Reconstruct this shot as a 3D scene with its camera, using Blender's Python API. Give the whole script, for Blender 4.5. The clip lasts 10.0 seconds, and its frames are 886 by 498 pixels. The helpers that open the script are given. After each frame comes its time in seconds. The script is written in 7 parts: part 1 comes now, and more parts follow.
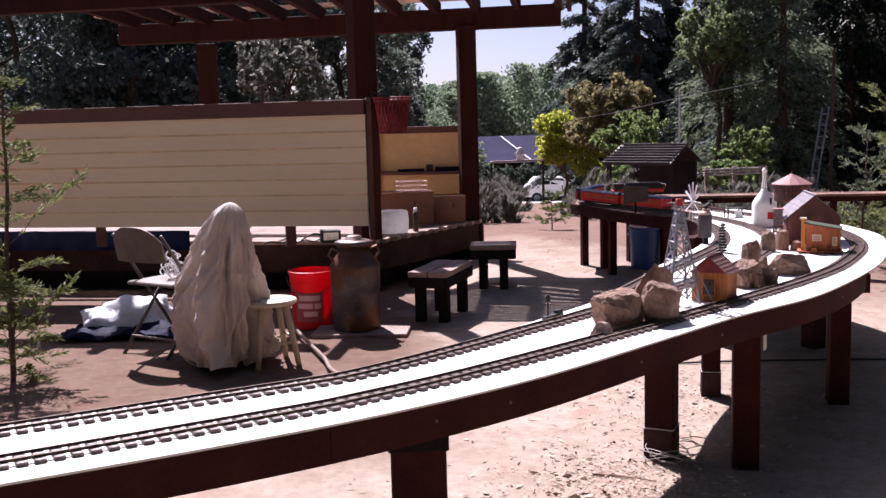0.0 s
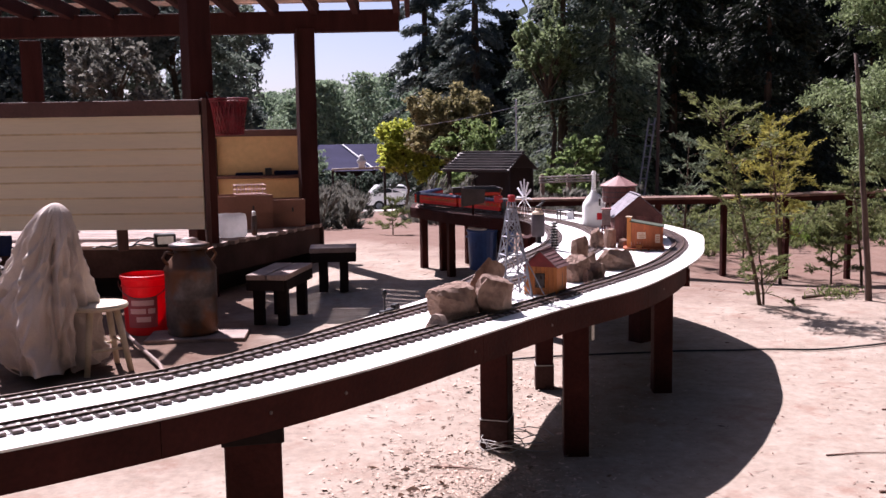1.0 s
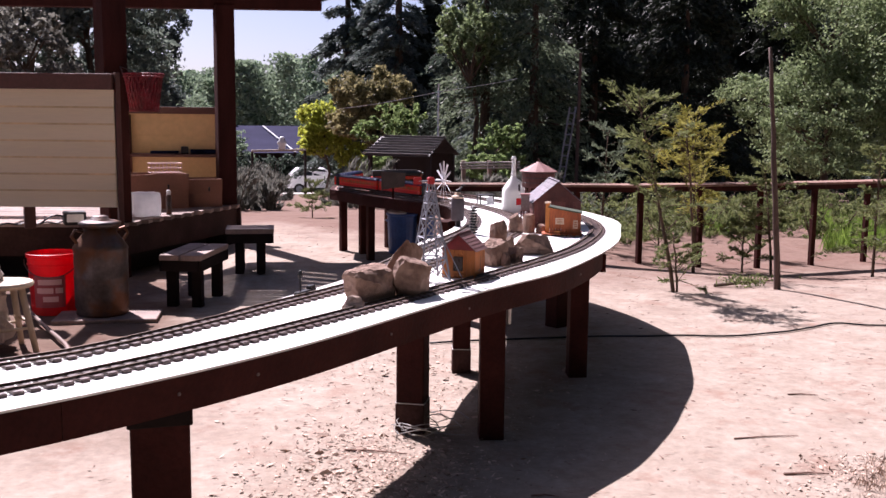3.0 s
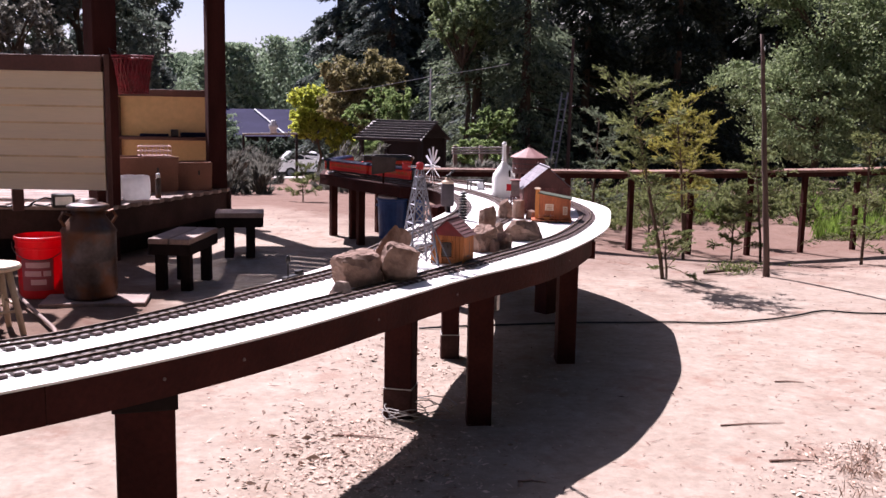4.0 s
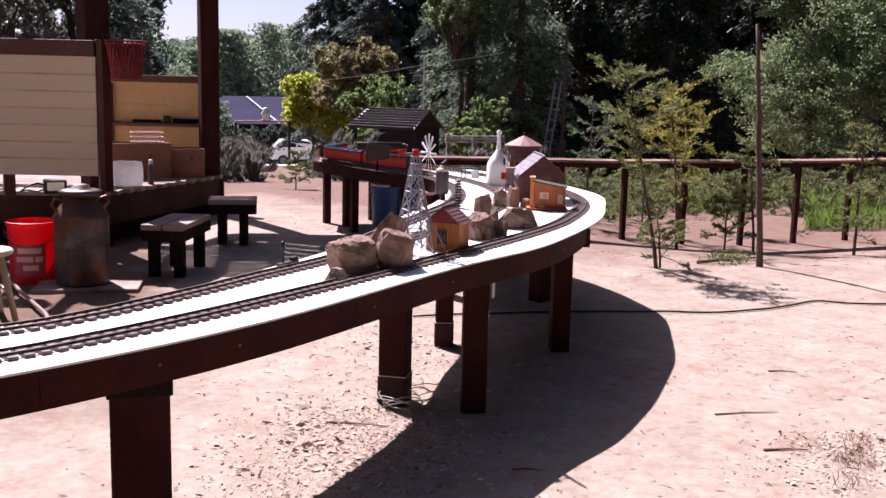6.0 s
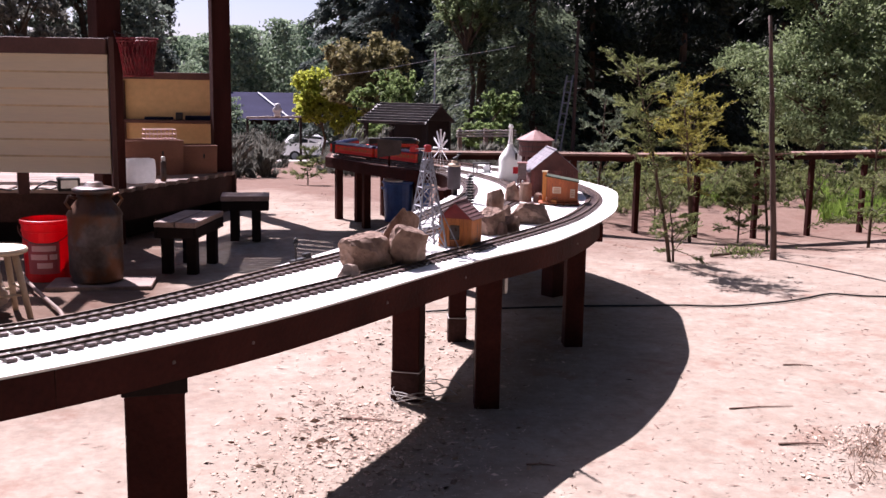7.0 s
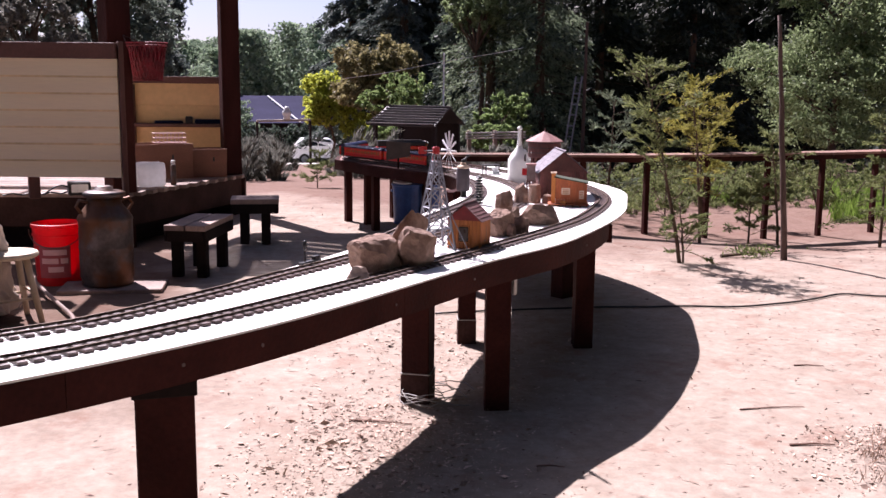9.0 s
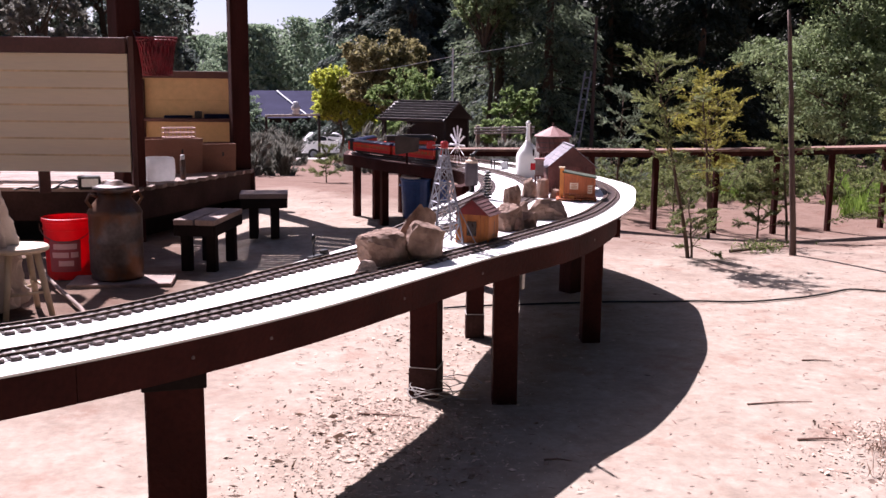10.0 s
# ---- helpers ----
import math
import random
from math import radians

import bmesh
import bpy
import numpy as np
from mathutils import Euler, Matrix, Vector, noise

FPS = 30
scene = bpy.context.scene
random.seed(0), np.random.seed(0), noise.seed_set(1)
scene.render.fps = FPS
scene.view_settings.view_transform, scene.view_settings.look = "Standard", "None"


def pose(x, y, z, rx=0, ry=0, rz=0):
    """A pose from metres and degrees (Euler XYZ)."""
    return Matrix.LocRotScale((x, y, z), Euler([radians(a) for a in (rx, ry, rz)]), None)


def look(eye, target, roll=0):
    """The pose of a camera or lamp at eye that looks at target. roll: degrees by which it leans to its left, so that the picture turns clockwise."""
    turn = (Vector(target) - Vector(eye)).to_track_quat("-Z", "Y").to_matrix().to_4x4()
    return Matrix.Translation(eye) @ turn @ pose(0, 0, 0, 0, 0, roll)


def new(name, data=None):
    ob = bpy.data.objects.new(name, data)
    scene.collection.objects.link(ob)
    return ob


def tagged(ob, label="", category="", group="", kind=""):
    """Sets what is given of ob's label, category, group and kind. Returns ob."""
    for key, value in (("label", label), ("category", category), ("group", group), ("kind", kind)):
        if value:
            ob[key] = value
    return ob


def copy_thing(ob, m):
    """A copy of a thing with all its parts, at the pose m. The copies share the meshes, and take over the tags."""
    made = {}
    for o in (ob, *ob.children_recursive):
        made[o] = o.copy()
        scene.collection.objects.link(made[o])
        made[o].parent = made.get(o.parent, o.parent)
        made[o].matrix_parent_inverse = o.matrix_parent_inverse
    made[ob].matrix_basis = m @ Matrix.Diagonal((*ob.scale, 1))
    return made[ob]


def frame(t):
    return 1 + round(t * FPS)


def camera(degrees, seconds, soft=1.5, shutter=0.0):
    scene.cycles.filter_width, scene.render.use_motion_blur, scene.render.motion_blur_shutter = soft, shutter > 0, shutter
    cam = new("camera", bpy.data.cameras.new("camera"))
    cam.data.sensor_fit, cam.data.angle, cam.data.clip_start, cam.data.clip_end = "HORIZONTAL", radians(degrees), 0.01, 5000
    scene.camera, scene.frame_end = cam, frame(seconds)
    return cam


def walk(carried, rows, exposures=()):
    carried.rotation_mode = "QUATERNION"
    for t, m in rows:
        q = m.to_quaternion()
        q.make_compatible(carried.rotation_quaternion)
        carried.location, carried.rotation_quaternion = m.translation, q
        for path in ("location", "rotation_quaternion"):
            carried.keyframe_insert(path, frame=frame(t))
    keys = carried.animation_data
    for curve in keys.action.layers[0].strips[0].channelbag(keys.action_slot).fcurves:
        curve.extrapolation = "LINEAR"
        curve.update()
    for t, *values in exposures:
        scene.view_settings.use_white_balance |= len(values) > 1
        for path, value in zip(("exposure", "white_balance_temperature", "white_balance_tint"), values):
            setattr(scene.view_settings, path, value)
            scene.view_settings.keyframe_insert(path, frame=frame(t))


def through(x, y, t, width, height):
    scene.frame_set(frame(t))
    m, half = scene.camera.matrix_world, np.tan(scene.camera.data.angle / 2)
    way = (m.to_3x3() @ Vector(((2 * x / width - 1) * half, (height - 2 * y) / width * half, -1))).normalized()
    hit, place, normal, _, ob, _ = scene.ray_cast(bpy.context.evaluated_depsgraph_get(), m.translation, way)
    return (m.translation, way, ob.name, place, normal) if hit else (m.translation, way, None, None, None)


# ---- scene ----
cam = camera(48.0, 10.0)
PATH = [
    (0, look((-0.0313, -0.0025, 1.3287), (0.1200, 4.9562, 0.7051), -1.534)),
    (0.1, look((-0.0274, 0.0165, 1.3353), (0.3552, 4.9731, 0.8010), -0.177)),
    (0.2, look((-0.0442, 0.0232, 1.3278), (0.5310, 4.9731, 0.9181), 0.706)),
    (0.3, look((-0.0386, 0.0046, 1.2904), (0.6765, 4.9363, 0.8819), 0.040)),
    (0.4, look((-0.0377, -0.0411, 1.2835), (0.7375, 4.8795, 0.8521), 0.275)),
    (0.5, look((-0.0308, -0.0728, 1.2853), (0.7946, 4.8339, 0.7923), 0.909)),
    (0.7, look((-0.0207, -0.0218, 1.2738), (0.9693, 4.8449, 0.6945), 0.064)),
    (1, look((-0.0122, -0.0283, 1.2814), (0.9221, 4.8474, 0.6857), -0.890)),
    (1.5, look((-0.0064, -0.0191, 1.2729), (1.0275, 4.8388, 0.6968), -0.558)),
    (2, look((0.0054, -0.0226, 1.2763), (1.1399, 4.8116, 0.6904), 0.067)),
    (2.5, look((-0.0007, -0.0068, 1.2649), (1.2725, 4.7884, 0.6448), 0.126)),
    (4, look((0.0162, 0.0048, 1.2677), (1.3762, 4.7583, 0.5230), 1.059)),
    (4.5, look((0.0150, 0.0084, 1.2638), (1.4174, 4.7504, 0.5250), 1.044)),
    (5, look((0.0191, 0.0024, 1.2633), (1.4402, 4.7352, 0.5013), 1.107)),
    (5.5, look((0.0094, 0.0112, 1.2580), (1.4159, 4.7451, 0.4758), 1.375)),
    (7, look((0.0058, 0.0234, 1.2632), (1.3443, 4.7694, 0.4361), 0.981)),
    (7.5, look((0.0054, 0.0160, 1.2621), (1.2550, 4.7864, 0.4364), 0.804)),
    (8, look((0.0110, 0.0130, 1.2581), (1.3023, 4.7745, 0.4454), 0.707)),
    (8.5, look((0.0108, 0.0137, 1.2603), (1.3104, 4.7709, 0.4359), 0.613)),
    (9, look((0.0096, 0.0206, 1.2620), (1.2997, 4.7817, 0.4449), 0.594)),
    (9.5, look((0.0115, 0.0093, 1.2633), (1.2884, 4.7739, 0.4462), 0.807)),
    (10, look((0.0088, 0.0095, 1.2610), (1.2559, 4.7777, 0.4190), 0.601)),
]
walk(cam, PATH, ((0.0, 1.22, 6080, 31), (10.0, 1.30, 6080, 31)))

# ---- world, sun ----
world = bpy.data.worlds.new("sky")
world.use_nodes = True
scene.world = world
_wn = world.node_tree
_sky = _wn.nodes.new("ShaderNodeTexSky")
_sky.sky_type = "NISHITA"
_sky.sun_disc = False
_sky.sun_elevation = radians(50)
_sky.sun_rotation = radians(-19)
_sky.altitude = 60
_sky.air_density = 0.6
_sky.dust_density = 1.4
_sky.ozone_density = 0.6
_wn.nodes["Background"].inputs["Strength"].default_value = 0.05
_wn.links.new(_sky.outputs[0], _wn.nodes["Background"].inputs["Color"])
_sd = bpy.data.lights.new("sun", "SUN")
_sd.energy = 5.0
_sd.angle = radians(0.5)
_sd.color = (1.0, 0.95, 0.87)
sun = new("sun", _sd)
sun.matrix_world = look((-2.8, 8.0, 10.0), (0, 0, 0))

# ---- materials ----


def mat(name, base, rough=0.75, metal=0.0, var=0.25, scale=6.0, fine=60.0, bump=0.25, tint=None, spec=0.4, rand=0.0, stretch=(1, 1, 1), depth=0.01, stain=None, stain_at=0.62):
    """A surface with variation at two scales; rand varies whole pieces, stain adds worn patches."""
    m = bpy.data.materials.new(name)
    m.use_nodes = True
    nt = m.node_tree
    N, L = nt.nodes.new, nt.links.new
    b = nt.nodes["Principled BSDF"]
    b.inputs["Metallic"].default_value = metal
    b.inputs["Specular IOR Level"].default_value = spec
    tc, mp = N("ShaderNodeTexCoord"), N("ShaderNodeMapping")
    mp.inputs["Scale"].default_value = stretch
    L(tc.outputs["Object"], mp.inputs["Vector"])
    big, small = N("ShaderNodeTexNoise"), N("ShaderNodeTexNoise")
    big.inputs["Scale"].default_value, small.inputs["Scale"].default_value = scale, fine
    big.inputs["Detail"].default_value, small.inputs["Detail"].default_value = 5, 4
    L(mp.outputs[0], big.inputs["Vector"])
    L(mp.outputs[0], small.inputs["Vector"])
    base = tuple(base)
    dark = tuple(c * (1 - var) for c in base)
    light = tuple(min(1, c * (1 + var)) for c in (tint or base))
    r1 = N("ShaderNodeValToRGB")
    r1.color_ramp.elements[0].position, r1.color_ramp.elements[1].position = 0.3, 0.7
    r1.color_ramp.elements[0].color, r1.color_ramp.elements[1].color = (*dark, 1), (*light, 1)
    L(big.outputs["Fac"], r1.inputs["Fac"])
    mx = N("ShaderNodeMix")
    mx.data_type, mx.blend_type = "RGBA", "MULTIPLY"
    mx.inputs["Factor"].default_value = min(1, var * 1.6)
    r2 = N("ShaderNodeValToRGB")
    r2.color_ramp.elements[0].position, r2.color_ramp.elements[1].position = 0.3, 0.65
    r2.color_ramp.elements[0].color, r2.color_ramp.elements[1].color = (0.45, 0.45, 0.45, 1), (1, 1, 1, 1)
    L(small.outputs["Fac"], r2.inputs["Fac"])
    L(r1.outputs[0], mx.inputs["A"])
    L(r2.outputs[0], mx.inputs["B"])
    out = mx.outputs["Result"]
    if stain:
        ns = N("ShaderNodeTexNoise")
        ns.inputs["Scale"].default_value, ns.inputs["Detail"].default_value = scale * 0.7, 8
        L(mp.outputs[0], ns.inputs["Vector"])
        rs = N("ShaderNodeValToRGB")
        rs.color_ramp.elements[0].position, rs.color_ramp.elements[1].position = stain_at - 0.06, stain_at + 0.06
        L(ns.outputs["Fac"], rs.inputs["Fac"])
        ms = N("ShaderNodeMix")
        ms.data_type = "RGBA"
        ms.inputs["B"].default_value = (*stain, 1)
        L(rs.outputs[0], ms.inputs["Factor"])
        L(out, ms.inputs["A"])
        out = ms.outputs["Result"]
    if rand:
        oi, mr = N("ShaderNodeObjectInfo"), N("ShaderNodeMapRange")
        mr.inputs["To Min"].default_value, mr.inputs["To Max"].default_value = 1 - rand, 1 + rand
        L(oi.outputs["Random"], mr.inputs["Value"])
        hs = N("ShaderNodeHueSaturation")
        L(mr.outputs[0], hs.inputs["Value"])
        L(out, hs.inputs["Color"])
        out = hs.outputs[0]
    L(out, b.inputs["Base Color"])
    rr = N("ShaderNodeMapRange")
    rr.inputs["To Min"].default_value, rr.inputs["To Max"].default_value = max(0.03, rough - 0.12), min(1, rough + 0.12)
    L(small.outputs["Fac"], rr.inputs["Value"])
    L(rr.outputs[0], b.inputs["Roughness"])
    if bump:
        bp = N("ShaderNodeBump")
        bp.inputs["Strength"].default_value, bp.inputs["Distance"].default_value = bump, depth
        L(small.outputs["Fac"], bp.inputs["Height"])
        L(bp.outputs[0], b.inputs["Normal"])
    return m


def leaf_mat(name, base, tint, through=0.5, var=0.5):
    """Foliage: every leaf island differs, and light passes through."""
    m = bpy.data.materials.new(name)
    m.use_nodes = True
    nt = m.node_tree
    N, L = nt.nodes.new, nt.links.new
    b = nt.nodes["Principled BSDF"]
    b.inputs["Roughness"].default_value = 0.55
    b.inputs["Specular IOR Level"].default_value = 0.14
    g = N("ShaderNodeNewGeometry")
    tc, nz = N("ShaderNodeTexCoord"), N("ShaderNodeTexNoise")
    nz.inputs["Scale"].default_value = 0.8
    L(tc.outputs["Object"], nz.inputs["Vector"])
    ad = N("ShaderNodeMath")
    ad.operation = "MULTIPLY_ADD"
    ad.inputs[1].default_value, ad.inputs[2].default_value = 0.6, 0.0
    L(g.outputs["Random Per Island"], ad.inputs[0])
    a2 = N("ShaderNodeMath")
    a2.operation = "MULTIPLY_ADD"
    a2.inputs[1].default_value = 0.7
    L(nz.outputs["Fac"], a2.inputs[0])
    L(ad.outputs[0], a2.inputs[2])
    r = N("ShaderNodeValToRGB")
    r.color_ramp.elements[0].position, r.color_ramp.elements[1].position = 0.25, 0.85
    r.color_ramp.elements[0].color = (*[c * (1 - var) for c in base], 1)
    r.color_ramp.elements[1].color = (*tint, 1)
    L(a2.outputs[0], r.inputs["Fac"])
    L(r.outputs[0], b.inputs["Base Color"])
    tr = N("ShaderNodeBsdfTranslucent")
    L(r.outputs[0], tr.inputs["Color"])
    mx = N("ShaderNodeMixShader")
    mx.inputs[0].default_value = through
    L(b.outputs[0], mx.inputs[1])
    L(tr.outputs[0], mx.inputs[2])
    L(mx.outputs[0], nt.nodes["Material Output"].inputs["Surface"])
    return m


DIRT = mat("dirt", (0.335, 0.262, 0.208), 0.95, var=0.11, scale=4.5, fine=19, bump=0.4, tint=(0.39, 0.33, 0.275), depth=0.012, spec=0.1, stain=(0.27, 0.185, 0.145), stain_at=0.6)
WHITE = mat("deck_paint", (0.80, 0.79, 0.76), 0.6, var=0.08, scale=3, fine=45, bump=0.15, stain=(0.6, 0.57, 0.52), stain_at=0.72)
BROWN = mat("brown_stain", (0.047, 0.012, 0.0095), 0.75, spec=0.12, var=0.35, scale=5, fine=70, bump=0.3, stretch=(1, 1, 1))
BROWN2 = mat("brown_boards", (0.25, 0.145, 0.11), 0.7, var=0.35, scale=5, fine=50, bump=0.3, rand=0.15)
REDBROWN = mat("pergola_stain", (0.042, 0.012, 0.011), 0.75, spec=0.12, var=0.3, scale=4, fine=60, bump=0.3, stretch=(4, 4, 0.6))
LATH = mat("lath", (0.60, 0.47, 0.40), 0.7, var=0.3, scale=4, fine=50, bump=0.3, rand=0.2)
CREAM = mat("cream_siding", (0.86, 0.73, 0.52), 0.7, var=0.06, scale=1.5, fine=30, bump=0.12, stretch=(0.3, 1, 4), rand=0.02)
OCHRE = mat("ochre_edge", (0.78, 0.59, 0.34), 0.7, var=0.2, scale=4, fine=40, bump=0.1)
YELLOW = mat("yellow_wall", (0.72, 0.50, 0.25), 0.7, var=0.12, scale=2, fine=30, bump=0.15)
RAIL = mat("rail_brass", (0.115, 0.078, 0.056), 0.55, metal=0.3, var=0.3, scale=8, fine=80, bump=0.1)
TIE = mat("tie_plastic", (0.062, 0.036, 0.032), 0.42, var=0.3, scale=20, fine=120, bump=0.3, tint=(0.10, 0.062, 0.056), spec=0.5, rand=0.25)

STEEL0 = mat("dull_zinc", (0.42, 0.40, 0.38), 0.5, metal=0.5, var=0.2, scale=20, fine=90, bump=0.05)
BOLT = mat("dull_bolt", (0.16, 0.12, 0.11), 0.6, metal=0.3, var=0.2, scale=20, fine=90, bump=0.05)
FOOTW = mat("foot_timber", (0.060, 0.030, 0.026), 0.85, var=0.35, scale=8, fine=70, bump=0.3, spec=0.1)
# black timber; its colour also stands for shade under deck and benches
BLACKW = mat("black_wood_and_shade", (0.018, 0.012, 0.011), 0.85, var=0.3, scale=5, fine=60, bump=0.2, spec=0.1)



def see_through(m, k):
    """Thin stuff: part of the sunlight comes through."""
    nt = m.node_tree
    b = nt.nodes["Principled BSDF"]
    t, x = nt.nodes.new("ShaderNodeBsdfTranslucent"), nt.nodes.new("ShaderNodeMixShader")
    x.inputs[0].default_value = k
    nt.links.new(b.inputs["Base Color"].links[0].from_socket, t.inputs["Color"])
    nt.links.new(b.outputs[0], x.inputs[1])
    nt.links.new(t.outputs[0], x.inputs[2])
    nt.links.new(x.outputs[0], nt.nodes["Material Output"].inputs["Surface"])


# solid laths let light through so their undersides look sunlit
see_through(LATH, 0.4)

# ---- mesh helpers ----


def bm_box(bm, c, s, rz=0.0, bev=0.0, m=None):
    """A box with centre c and size s, turned by rz degrees; bev rounds its edges."""
    r = bmesh.ops.create_cube(bm, size=1.0)
    vs = r["verts"]
    if bev:
        bmesh.ops.scale(bm, vec=s, verts=vs)
        es = list({e for v in vs for e in v.link_edges})
        q = bmesh.ops.bevel(bm, geom=es, offset=bev, segments=1, affect="EDGES", profile=0.5)
        vs = list({v for f in q["faces"] for v in f.verts} | {v for v in vs if v.is_valid})
        vs = list({w for v in vs for f in v.link_faces for w in f.verts})
    else:
        bmesh.ops.scale(bm, vec=s, verts=vs)
    bmesh.ops.transform(bm, matrix=Matrix.Translation(c) @ Matrix.Rotation(radians(rz), 4, "Z") @ (m or Matrix()), verts=vs)
    return vs


def bm_tube(bm, p0, p1, r0, r1=None, n=8, caps=True):
    """A round bar from p0 to p1."""
    p0, p1 = Vector(p0), Vector(p1)
    r1 = r0 if r1 is None else r1
    d = p1 - p0
    r = bmesh.ops.create_cone(bm, cap_ends=caps, segments=n, radius1=r0, radius2=max(r1, 1e-4), depth=d.length)
    bmesh.ops.transform(bm, matrix=Matrix.Translation((p0 + p1) / 2) @ d.to_track_quat("Z", "Y").to_matrix().to_4x4(), verts=r["verts"])
    return r["verts"]


def bm_beam(bm, p0, p1, w, h, bev=0.0):
    """A squared timber from p0 to p1, w wide and h high, its top flat."""
    p0, p1 = Vector(p0), Vector(p1)
    d = p1 - p0
    x = d.normalized()
    up = Vector((0, 0, 1)) if abs(x.z) < 0.95 else Vector((0, 1, 0))
    y = up.cross(x).normalized()
    z = x.cross(y)
    m = Matrix((x, y, z)).transposed().to_4x4()
    m.translation = (p0 + p1) / 2
    r = bmesh.ops.create_cube(bm, size=1.0)
    bmesh.ops.scale(bm, vec=(d.length, w, h), verts=r["verts"])
    if bev:
        es = list({e for v in r["verts"] for e in v.link_edges})
        q = bmesh.ops.bevel(bm, geom=es, offset=bev, segments=1, affect="EDGES", profile=0.5)
        vs = list({w_ for f in q["faces"] for w_ in f.verts})
        vs = list({w_ for v in vs for f in v.link_faces for w_ in f.verts})
    else:
        vs = r["verts"]
    bmesh.ops.transform(bm, matrix=m, verts=vs)
    return vs


def bm_path(bm, pts, radii, n=6):
    """One unbroken round bar through pts, with a radius at each."""
    pts = [Vector(p) for p in pts]
    rings = []
    side = None
    for i, p in enumerate(pts):
        d = (pts[min(i + 1, len(pts) - 1)] - pts[max(i - 1, 0)]).normalized()
        if side is None:
            side = d.orthogonal().normalized()
        side = (side - d * side.dot(d)).normalized()
        up = d.cross(side)
        r = radii[i] if isinstance(radii, (list, tuple)) else radii
        rings.append([bm.verts.new(p + (side * math.cos(2 * math.pi * k / n) + up * math.sin(2 * math.pi * k / n)) * r) for k in range(n)])
    for a, b in zip(rings, rings[1:]):
        for k in range(n):
            bm.faces.new((a[k], a[(k + 1) % n], b[(k + 1) % n], b[k]))
    bm.faces.new(rings[0][::-1])
    bm.faces.new(rings[-1])


def bm_lathe(bm, profile, centre=(0, 0, 0), n=20, sx=1.0, sy=1.0):
    """A turned body from (radius, height) pairs, bottom to top."""
    c = Vector(centre)
    rings = []
    for r, z in profile:
        rings.append([bm.verts.new(c + Vector((r * sx * math.cos(2 * math.pi * i / n), r * sy * math.sin(2 * math.pi * i / n), z))) for i in range(n)])
    for a, b in zip(rings, rings[1:]):
        for i in range(n):
            bm.faces.new((a[i], a[(i + 1) % n], b[(i + 1) % n], b[i]))
    bm.faces.new(rings[0][::-1])
    bm.faces.new(rings[-1])
    return [v for r in rings for v in r]


def bm_prism(bm, pts, z0, z1):
    """A slab over a closed outline."""
    lo = [bm.verts.new((x, y, z0)) for x, y in pts]
    hi = [bm.verts.new((x, y, z1)) for x, y in pts]
    n = len(pts)
    for i in range(n):
        bm.faces.new((lo[i], lo[(i + 1) % n], hi[(i + 1) % n], hi[i]))
    bm.faces.new(hi)
    bm.faces.new(lo[::-1])


def obj(name, bm, material, parent=None, label="", smooth=False):
    bmesh.ops.recalc_face_normals(bm, faces=bm.faces)
    me = bpy.data.meshes.new(name)
    bm.to_mesh(me)
    bm.free()
    if smooth:
        for p in me.polygons:
            p.use_smooth = True
    me.materials.append(material)
    ob = new(name, me)
    if parent:
        ob.parent = parent
    return tagged(ob, label)


def part(name, bm, material, parent, label="", smooth=False):
    return obj(name, bm, material, parent, label, smooth)


def thing(name, at, label, category, group="", rz=0.0, kind=""):
    e = new(name)
    e.matrix_world = pose(*at, 0, 0, rz)
    e.empty_display_size = 0.05
    return tagged(e, label, category, group, kind)


def box_part(name, c, s, material, parent, rz=0.0, bev=0.003, label=""):
    bm = bmesh.new()
    bm_box(bm, c, s, rz, bev)
    return part(name, bm, material, parent, label)


def cloud(name, verts, faces, material, parent=None, smooth=False):
    """A mesh from arrays that the code has worked out."""
    me = bpy.data.meshes.new(name)
    me.from_pydata([tuple(v) for v in verts], [], [tuple(f) for f in faces])
    me.update()
    if smooth:
        for p in me.polygons:
            p.use_smooth = True
    me.materials.append(material)
    ob = new(name, me)
    if parent:
        ob.parent = parent
    return ob


def smooth01(t):
    t = max(0.0, min(1.0, t))
    return t * t * (3 - 2 * t)


def gz(x, y):
    """Height of the ground."""
    z = -0.18 * smooth01((x - 3) / 2.6) * smooth01((y - 6) / 2.5)
    d = y - 13
    z -= 0.071 * (d + math.sqrt(d * d + 16)) / 2 if d > -30 else 0.0
    z += 0.071 * (-13 + math.sqrt(169 + 16)) / 2
    z += 0.10 * smooth01((y - 7.2) / 0.7) * smooth01((2.7 - x) / 1.0) * smooth01((x - 0.2) / 0.5) * smooth01((14 - y) / 4)
    z += 0.012 * noise.noise((x * 0.7, y * 0.7, 3.0)) + 0.006 * noise.noise((x * 2.6, y * 2.6, 7.0))
    return z


def spline(pts, step):
    """Points at even steps along a smooth curve through pts, with the directions there."""
    P = [Vector((p[0], p[1], p[2] if len(p) > 2 else 0)) for p in pts]
    P = [2 * P[0] - P[1], *P, 2 * P[-1] - P[-2]]
    fine = []
    for i in range(1, len(P) - 2):
        a, b, c, d = P[i - 1:i + 3]
        for k in range(24):
            t = k / 24
            fine.append(0.5 * (2 * b + (c - a) * t + (2 * a - 5 * b + 4 * c - d) * t * t + (3 * b - a - 3 * c + d) * t ** 3))
    fine.append(P[-2])
    out, need = [], 0.0
    for a, b in zip(fine, fine[1:]):
        L = (b - a).length
        while need <= L:
            out.append((a.lerp(b, need / L), (b - a).normalized()))
            need += step
        need -= L
    return out


